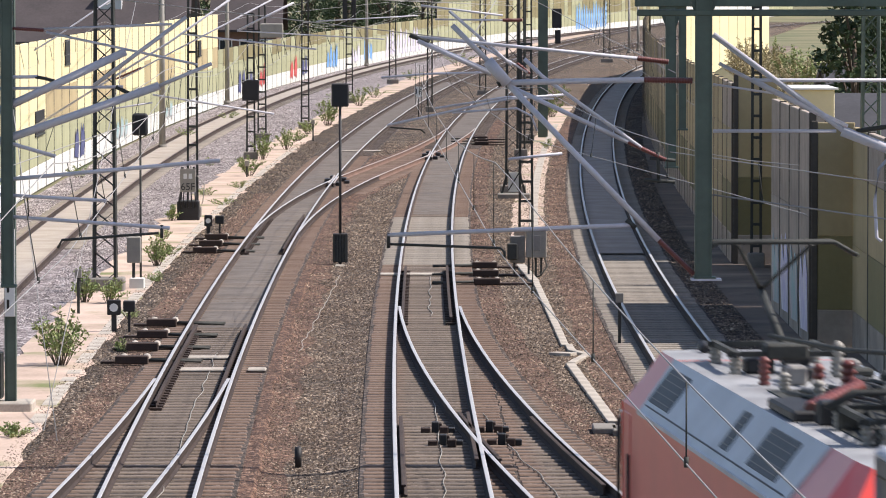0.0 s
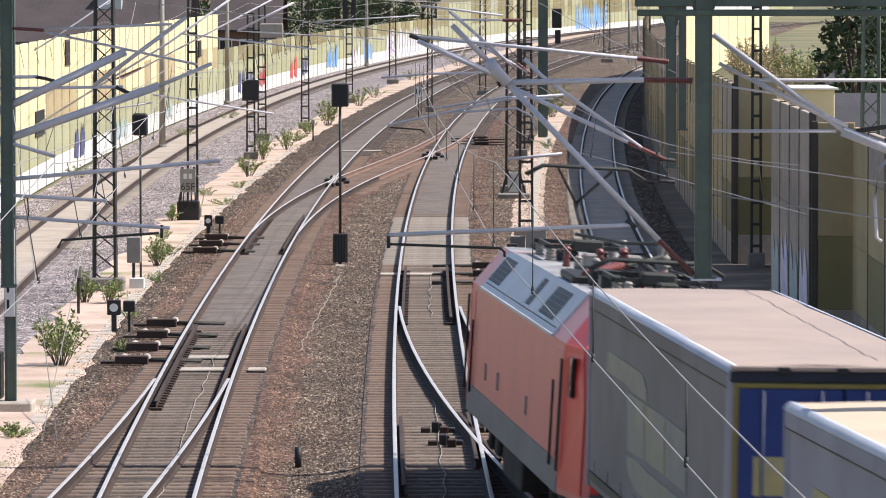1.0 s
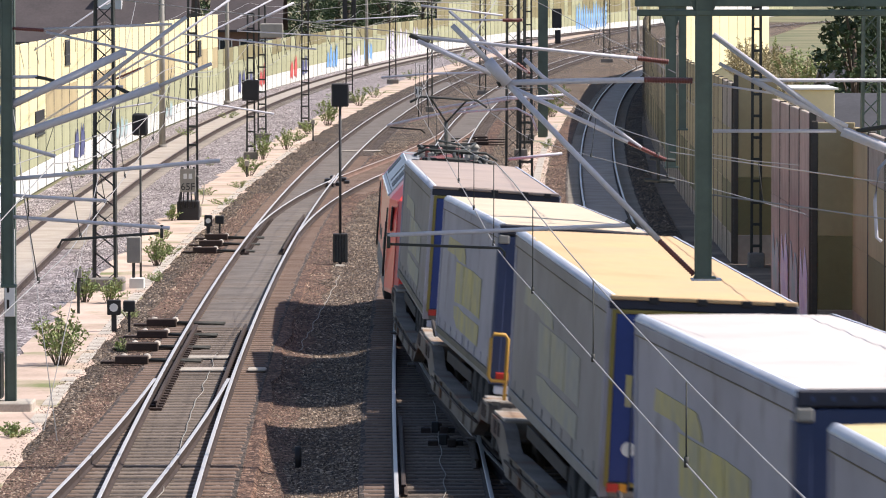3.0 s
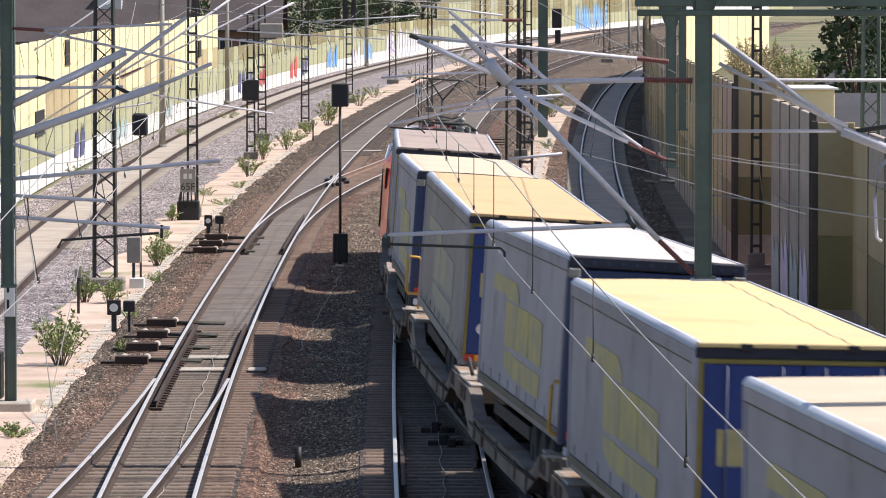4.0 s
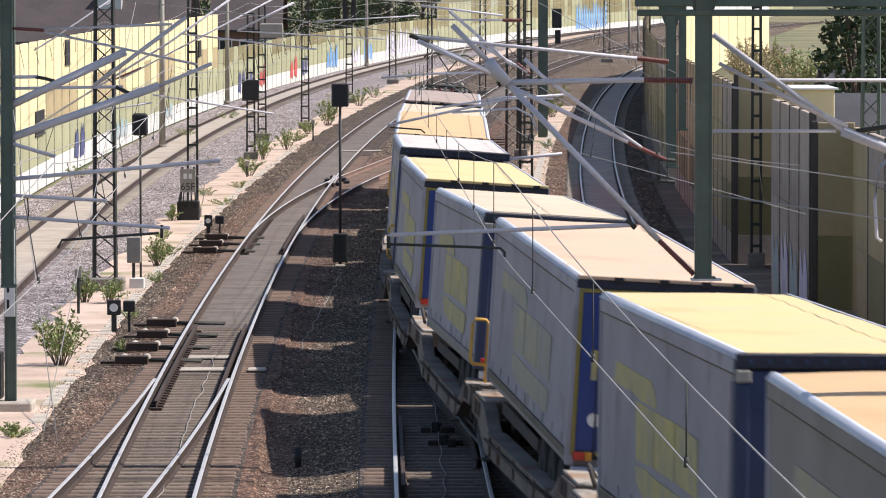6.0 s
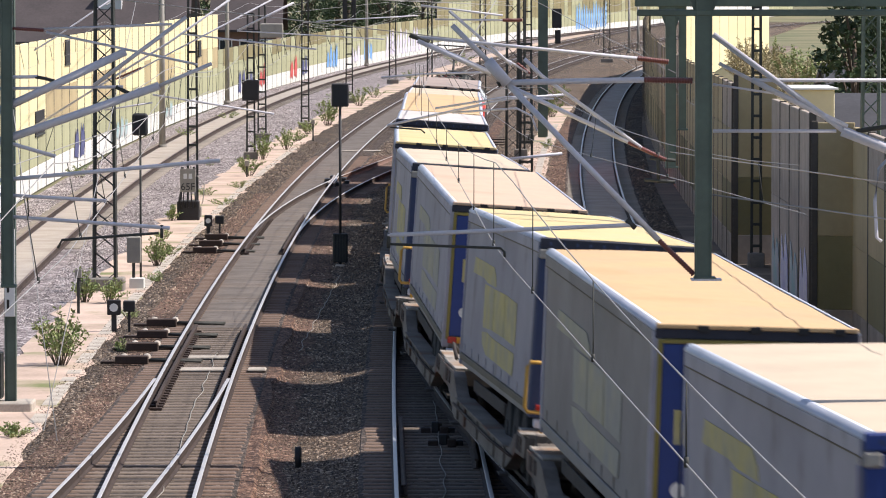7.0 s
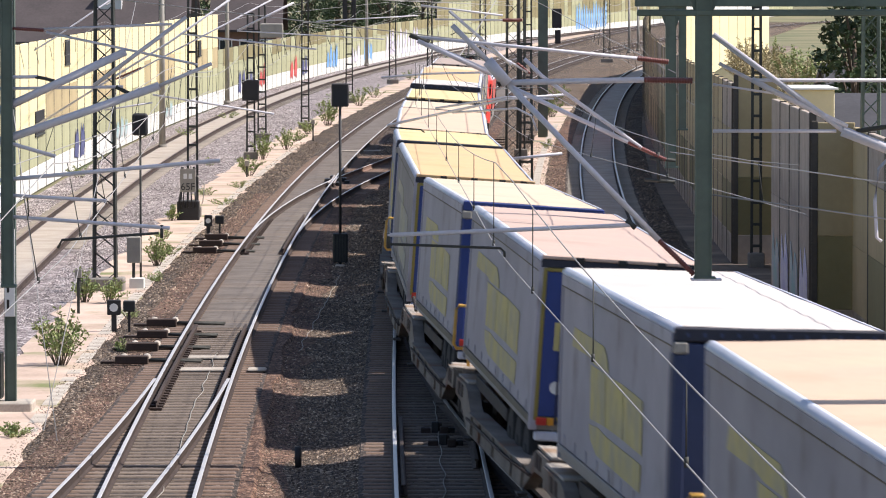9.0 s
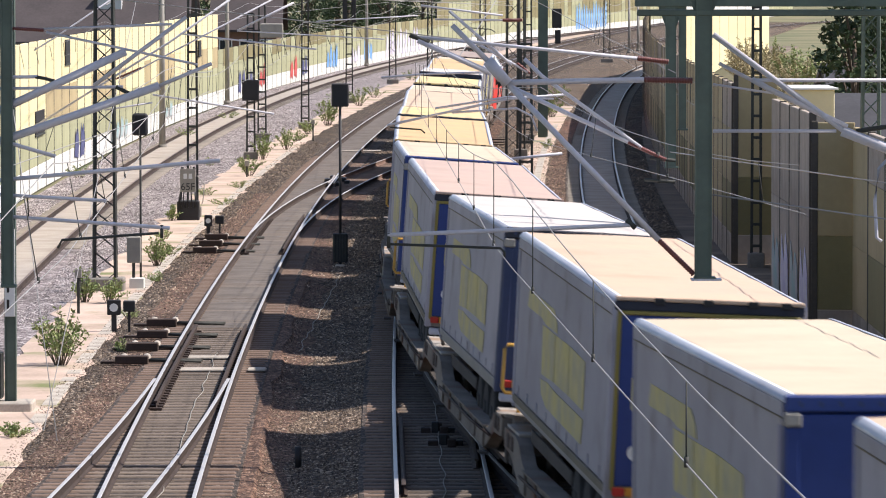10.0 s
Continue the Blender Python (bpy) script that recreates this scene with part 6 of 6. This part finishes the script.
low_weeds = ((-7.9, 95.0, 0.35, 0.9, 600), (-7.2, 116.5, 0.35, 0.7, 300), (-8.2, 156, 0.5, 1.2, 400), (-7.9, 190, 0.4, 1.6, 400), (-8.0, 205, 0.4, 1.2, 400), (-7.4, 262, 0.7, 1.2, 500),
             (-10.2, 228, 0.5, 1.0, 300), (-12.4, 300, 0.7, 1.6, 400), (-13.4, 268, 0.6, 1.6, 400), (5.0, 250, 0.7, 0.9, 350), (-15.0, 215, 0.7, 1.8, 400), (-8.9, 120, 0.3, 0.9, 300), (-2.6, 410, 1.0, 2.6, 500),
             (-7.75, 128, 0.3, 1.0, 350), (-7.8, 143, 0.35, 1.0, 350), (-8.9, 166, 0.4, 0.9, 350), (-9.0, 198, 0.45, 1.0, 350))
for i, (x, y, h, w, n) in enumerate(tall_shrubs + low_weeds):
    shrub(x, y, h, w, n, M_LEAF, i)


def tree(x, y, h, w, seed, z0=-0.4, material=M_TREELEAF, clump=140):
    """A tapered trunk with limbs and a crown of many leaf clumps with gaps."""
    r = random.Random(seed)
    root = tagged(empty("tree", pose(x, y, z0)), "dense dark green broadleaf tree behind the barrier", "tree", "trees")
    tb_, lb = bmesh.new(), bmesh.new()
    add_tube(tb_, [(0, 0, 0), (0.1, 0, h * 0.35), (0, 0.1, h * 0.8)], [0.028 * h, 0.02 * h, 0.006 * h], 8)
    for i in range(clump):
        a, el = r.uniform(0, 6.28), r.random()
        rad = w / 2 * (0.35 + 0.65 * math.sqrt(r.random())) * (1 - 0.55 * abs(el - 0.45))
        c = Vector((rad * math.cos(a), rad * math.sin(a), h * (0.12 + 0.86 * el)))
        if i % 9 == 0:
            add_tube(tb_, [(0, 0, max(0.5, c.z - 0.25 * h)), c * 0.5 + Vector((0, 0, 0.5 * c.z - 0.08 * h)), c], [0.008 * h, 0.005 * h, 0.002 * h], 5, cap=False)
        cs_ = r.uniform(0.5, 1.0) * w * 0.11
        for k in range(34):
            d = Vector((r.gauss(0, 1), r.gauss(0, 1), r.gauss(0, 0.8)))
            p = c + d * cs_ * 0.55
            n_ = Vector((r.gauss(0, 1), r.gauss(0, 1), r.gauss(0.6, 1))).normalized()
            u = n_.cross(Vector((r.gauss(0, 1), r.gauss(0, 1), r.gauss(0, 1)))).normalized()
            v = n_.cross(u)
            s = r.uniform(0.1, 0.24) * (0.5 + w * 0.06)
            lb.faces.new([lb.verts.new(q) for q in (p - u * s, p + v * s * 0.6, p + u * s, p - v * s * 0.6)])
    part("trunk", tb_, M_BARK, root)
    part("crown", lb, material, root)
    return root


for i, (x, y, h, w) in enumerate(((-16, 610, 11, 8), (-11, 600, 10, 7), (-6.5, 615, 12, 8), (-2.5, 625, 10, 6), (-19, 560, 9, 7), (-13, 640, 13, 9), (-8, 650, 14, 9),
                                  (19.0, 222, 10, 4.2), (20.2, 216, 11, 5), (21.6, 226, 11, 6), (20.6, 238, 9, 4), (25, 235, 12, 7), (18.9, 209, 8, 3.6), (14.3, 181, 8.4, 3.0), (15.6, 183, 8, 3.4), (-22, 480, 11, 8), (-28, 430, 12, 9))):
    tree(x, y, h, w, i + 50)
bank = bmesh.new()
g2 = []
for j in range(14):
    yy = 205 + 12 * j
    g2.append([bank.verts.new((wall_far(yy) + 1.2 + 2.4 * i, yy, -0.41 + (0 if i == 0 else min(3.1, 1.3 * i)) * (1 if 0 < j < 13 else 0) + 0.3 * noise.noise((i * 0.7, j * 0.7, 2)))) for i in range(7)])
for A, B in zip(g2, g2[1:]):
    for i in range(6):
        bank.faces.new((A[i], A[i + 1], B[i + 1], B[i])).smooth = True
tagged(part("ground_bank", bank, M_FIELD), "dry grassy bank behind the noise barrier", "bank", kind="structure")
for i in range(16):
    r = random.Random(900 + i)
    yy = 232 + 5.2 * i
    shrub(wall_far(yy) + 5.6 + r.uniform(-1.0, 2.6) + 0.012 * (yy - 230), yy, r.uniform(1.6, 2.6), r.uniform(1.8, 2.8), 900, M_DRYLEAF if i % 4 else M_LEAF, 300 + i, base=2.3)


# ---- buildings behind the barriers ----
M_ROOFTILE = mat("dark_brown_roof_tiles", (0.075, 0.06, 0.06), 0.85, var=0.25, scale=0.6, fine=6, tint=(0.055, 0.045, 0.045))
M_ROOFGREY = mat("grey_roof_tiles", (0.055, 0.055, 0.062), 0.8, var=0.25, scale=0.6, fine=6)
M_BRICKWALL = mat("brown_red_wall", (0.22, 0.13, 0.10), 0.85, var=0.2, scale=0.8, fine=8)
M_CREAMWALL = mat("cream_plaster", (0.75, 0.66, 0.42), 0.85, var=0.06, scale=0.5, fine=6)
M_PALEWALL = mat("pale_plaster", (0.62, 0.62, 0.6), 0.85, var=0.08, scale=0.5, fine=6)


def house(x0, x1, y0, y1, eave, ridge, wall_m, roof_m, label, z0=-0.4, windows=3, chimney=True):
    root = tagged(empty("house", pose(0, 0, z0)), label, "house", "houses behind the barriers")
    part("wall", box(x0, x1, y0, y1, 0, eave, 0.02), wall_m, root)
    bm = bmesh.new()
    ym, o = (y0 + y1) / 2, 0.5
    A = [bm.verts.new(p) for p in ((x0 - o, y0 - o, eave - 0.25), (x0 - o, ym, ridge), (x0 - o, y1 + o, eave - 0.25), (x0 - o, y1 + o, eave - 0.45), (x0 - o, ym, ridge - 0.25), (x0 - o, y0 - o, eave - 0.45))]
    B = [bm.verts.new((x1 + o, v.co.y, v.co.z)) for v in A]
    bm.faces.new(A)
    bm.faces.new(B[::-1])
    for i in range(6):
        bm.faces.new((A[i], B[i], B[(i + 1) % 6], A[(i + 1) % 6]))
    bmesh.ops.recalc_face_normals(bm, faces=bm.faces)
    rf = part("roof", bm, roof_m, root)
    for i in range(windows):
        xc = x0 + (x1 - x0) * (i + 0.5) / windows
        w = part("window", box(xc - 0.55, xc + 0.55, y0 - 0.04, y0 + 0.1, eave * 0.45, eave * 0.45 + 1.3, 0.02), M_WHITEPLATE, root)
        part("pane", box(xc - 0.45, xc + 0.45, y0 - 0.05, y0 - 0.042, eave * 0.45 + 0.1, eave * 0.45 + 1.2), M_GLASS, w)
    if chimney:
        xc = x0 + (x1 - x0) * 0.35
        part("chimney", box(xc - 0.35, xc + 0.35, ym - 0.4, ym + 0.4, ridge - 1.0, ridge + 0.9, 0.03), M_BRICKWALL, rf)
    return root


h1 = house(-40, -17.0, 338, 356, 4.4, 11.0, M_PALEWALL, M_ROOFTILE, "long house with a dark brown tiled roof behind the barrier", windows=6)
part("roof_light", box(-22.6, -21.0, 340.4, 341.2, 5.9, 7.3, 0.05), M_PALEWALL, h1, "pale roof light")
house(-18.6, -13.6, 425, 440, 4.2, 10.5, M_BRICKWALL, M_ROOFTILE, "house with a dark roof and small pale windows")
house(-40, -22, 392, 408, 5.0, 11.5, M_BRICKWALL, M_ROOFTILE, "house with a dark brown roof among trees")
house(14.5, 24.0, 188, 198, 4.2, 5.3, M_BRICKWALL, M_ROOFGREY, "house with a grey tiled roof behind the barrier", windows=2)
house(12.6, 18.0, 159, 167, 3.6, 4.9, M_CREAMWALL, M_ROOFGREY, "small cream outbuilding with a grey roof", windows=2, chimney=False)
sh = tagged(empty("shed", pose(0, 0, -0.4)), "plain bright cream shed wall behind the barrier", "shed")
part("wall", box(10.4, 11.6, 154, 158, 0, 5.2, 0.02), M_CREAMWALL, sh)
part("roof", box(10.3, 11.7, 153.9, 158.1, 5.2, 5.26, 0.01), M_WHITEPLATE, sh)
gh = tagged(empty("greenhouse_frame", pose(14.8, 186, -0.4)), "pale open roof frame beside the trees", "shed")
bm = bmesh.new()
for yy in (0, 2.5):
    add_bar(bm, (0, yy, 0), (0.25, yy, 5.7), 0.09)
    add_bar(bm, (2.4, yy, 0), (2.4, yy, 5.7), 0.09)
    add_bar(bm, (0.1, yy, 5.7), (2.6, yy, 5.7), 0.1)
part("frame", bm, M_GREYBOX, gh)
part("panel", box(0.1, 2.6, 0, 2.5, 5.76, 5.8), M_ROOFGREY, gh)


# ---- graffiti on the barriers: flat painted shapes a few millimetres proud ----
def tag_shape(pts_, name, label, m, material):
    bm = bmesh.new()
    prism(bm, pts_, -0.006, 0.006)
    return tagged(part(name, bm, material, m=m), label, "graffiti", "graffiti on the barriers")


rg = random.Random(77)
for y0, y1, zmax, col in ((352, 366, 2.0, "navy"), (372, 379, 2.2, "red"), (402, 410, 2.2, "red"), (414, 420, 2.2, "navy"), (440, 452, 2.6, "blue"), (466, 476, 2.2, "lilac"), (480, 490, 2.4, "blue"),
                          (505, 545, 3.1, "lilac"), (735, 775, 4.6, "blue"), (226, 233, 1.9, "navy"), (250, 262, 1.6, "teal"), (286, 296, 1.5, "teal")):
    n = max(2, int((y1 - y0) / 3.0))
    for i in range(n):
        ya, yb = y0 + (y1 - y0) * i / n, y0 + (y1 - y0) * (i + 0.8) / n
        ym = (ya + yb) / 2
        L = (yb - ya) / 2
        hh = zmax * rg.uniform(0.7, 1.0)
        sl = math.degrees(math.atan(line_wall_l(ym + 1) - line_wall_l(ym)))
        tag_shape([(-L, 0.25 + rg.uniform(0, 0.3)), (-L * 0.7, hh * 0.6), (-L * 0.4, hh), (0, hh * 0.75), (L * 0.5, hh * 0.98), (L, hh * 0.6), (L * 0.6, 0.2 + rg.uniform(0, 0.3)), (0, 0.5)],
                  "graffiti", "faded %s spray-painted shape on the barrier" % col, pose(line_wall_l(ym) + 0.11, ym, -0.3, 0, 0, -sl), M_SPRAY[col])
for i in range(4):
    ym = 121 + 3.4 * i
    tag_shape([(-1.4, 0.2), (-1.2, 1.5), (-0.4, 2.1 - 0.3 * (i % 2)), (0.3, 1.3), (1.0, 2.0), (1.4, 0.9), (0.8, 0.15)], "graffiti", "faded teal and red spray-painted shape on the barrier",
              pose(8.40, ym, -0.2), M_SPRAY["teal" if i % 2 else "lilac"])

for yy, z, w, h in ((206, 1.9, 1.4, 0.9), (222, 4.4, 0.8, 1.0), (318, 3.2, 0.9, 0.9)):
    ht = tagged(empty("wall_hatch", pose(line_wall_l(yy) + 0.1, yy, 0)), "dark hatch set into the cream barrier", "hatch", "barrier hatches")
    part("hatch_door", box(-0.03, 0.03, -w * 1.6, w * 1.6, z, z + h, 0.01), M_BLACKBOX, ht)
    part("hatch_frame", box(-0.04, 0.04, -w * 1.6 - 0.1, w * 1.6 + 0.1, z - 0.1, z - 0.005, 0.01), M_DARKSTEEL, ht)

# ---- loose stones over the ballast ----
def stones(label, n, x_lo, x_hi, ya, yb, keep_off, material, seed, z):
    """Many small crushed stones with real height, thinning out with distance."""
    g = np.random.default_rng(seed)
    yy = 1.0 / (1.0 / yb + (1.0 / ya - 1.0 / yb) * g.random(n))
    lo, hi = np.array([x_lo(v) for v in yy]), np.array([x_hi(v) for v in yy])
    xx = lo + (hi - lo) * g.random(n)
    near = np.full(n, 9.0)
    for f in keep_off:
        near = np.minimum(near, np.abs(xx - np.array([f(v) for v in yy])))
    ok = (near > 1.28 + 0.12 * g.random(n)) | (g.random(n) < 0.012)
    xx, yy = xx[ok], yy[ok]
    k = len(xx)
    s = g.uniform(0.014, 0.036, k) * (yy / 90) ** 0.35
    a = g.uniform(0, 6.283, k)
    base = np.array([(1, 0.1), (-0.2, 1), (-0.9, -0.3), (0.1, -0.9)])
    z = np.array([bed_z(p, q) for p, q in zip(xx, yy)]) + z
    vx = np.empty((k, 5, 3))
    for i, (dx, dy_) in enumerate(base):
        j = g.uniform(0.7, 1.25, k)
        vx[:, i, 0] = xx + s * j * (dx * np.cos(a) - dy_ * np.sin(a))
        vx[:, i, 1] = yy + s * j * (dx * np.sin(a) + dy_ * np.cos(a))
        vx[:, i, 2] = z
    vx[:, 4, 0] = xx + s * g.uniform(-0.4, 0.4, k)
    vx[:, 4, 1] = yy + s * g.uniform(-0.4, 0.4, k)
    vx[:, 4, 2] = z + s * g.uniform(0.5, 1.0, k)
    o = (np.arange(k) * 5)[:, None, None]
    fc = (np.array([(0, 1, 4), (1, 2, 4), (2, 3, 4), (3, 0, 4)])[None] + o).reshape(-1, 3)
    me = bpy.data.meshes.new("ballast_stones")
    me.from_pydata(vx.reshape(-1, 3).tolist(), [], fc.tolist())
    me.materials.append(material)
    return tagged(new("ballast_stones", me), label, "ballast", kind="stuff")


stones("loose brown crushed stones scattered over the ballast", 190000, lambda y: line_c(y) - 2.9, lambda y: line_e(y) + 2.1, 78, 260, (line_a, line_b, line_c, line_f, line_e), M_STONES, 5, -0.002)
stones("loose grey crushed stones beside the outer track", 45000, lambda y: line_d(y) - 2.4, lambda y: line_c(y) - 4.4, 125, 330, (line_d,), M_GREYSTONES, 6, -0.006)


def motions():
    for thing, off, half, tilt in MOVERS:
        walk(thing, [(0.25 * i, chord(START + SPEED * 0.25 * i + off, half) @ pose(0, 0, 0, tilt)) for i in range(41)])


# ---- sleepers ----
sleepers(ta, line_a, 151.2, 180, 180, SLEEPER_C, M_CONCSLEEPER)
sleepers(ta, line_a, 180, 250, 560, SLEEPER, M_SLEEPER_FAR)
sleepers(ta, line_a, 76.2, 151, 151, SLEEPER, M_SLEEPER_FAR, right=lambda y: (line_b(y) if 108 < y < 140 else line_a(y)) + 1.3, y_near=-60)
sleepers(tb, line_b, 70.4, 107.8, 107.8, SLEEPER, M_SLEEPER_FAR, left=lambda y: max(line_b(y) - 1.3, line_a(y) + 1.32), y_near=-60)
sleepers(tc_, line_c, 76.2, 240, 560, SLEEPER, M_SLEEPER_FAR, left=lambda y: (line_f(y) if y < 117 else line_c(y)) - 1.3, y_near=-60)
sleepers(tg, line_g, 199.0, 246, 246, SLEEPER_R, M_RUSTSLEEPER, top=-0.201)
sleepers(td, line_d, 160, 320, 560, SLEEPER_C, M_CONCSLEEPER)
sleepers(te, line_e, 100, 270, 480, SLEEPER_C, M_CONCSLEEPER, y_near=-30)

motions()
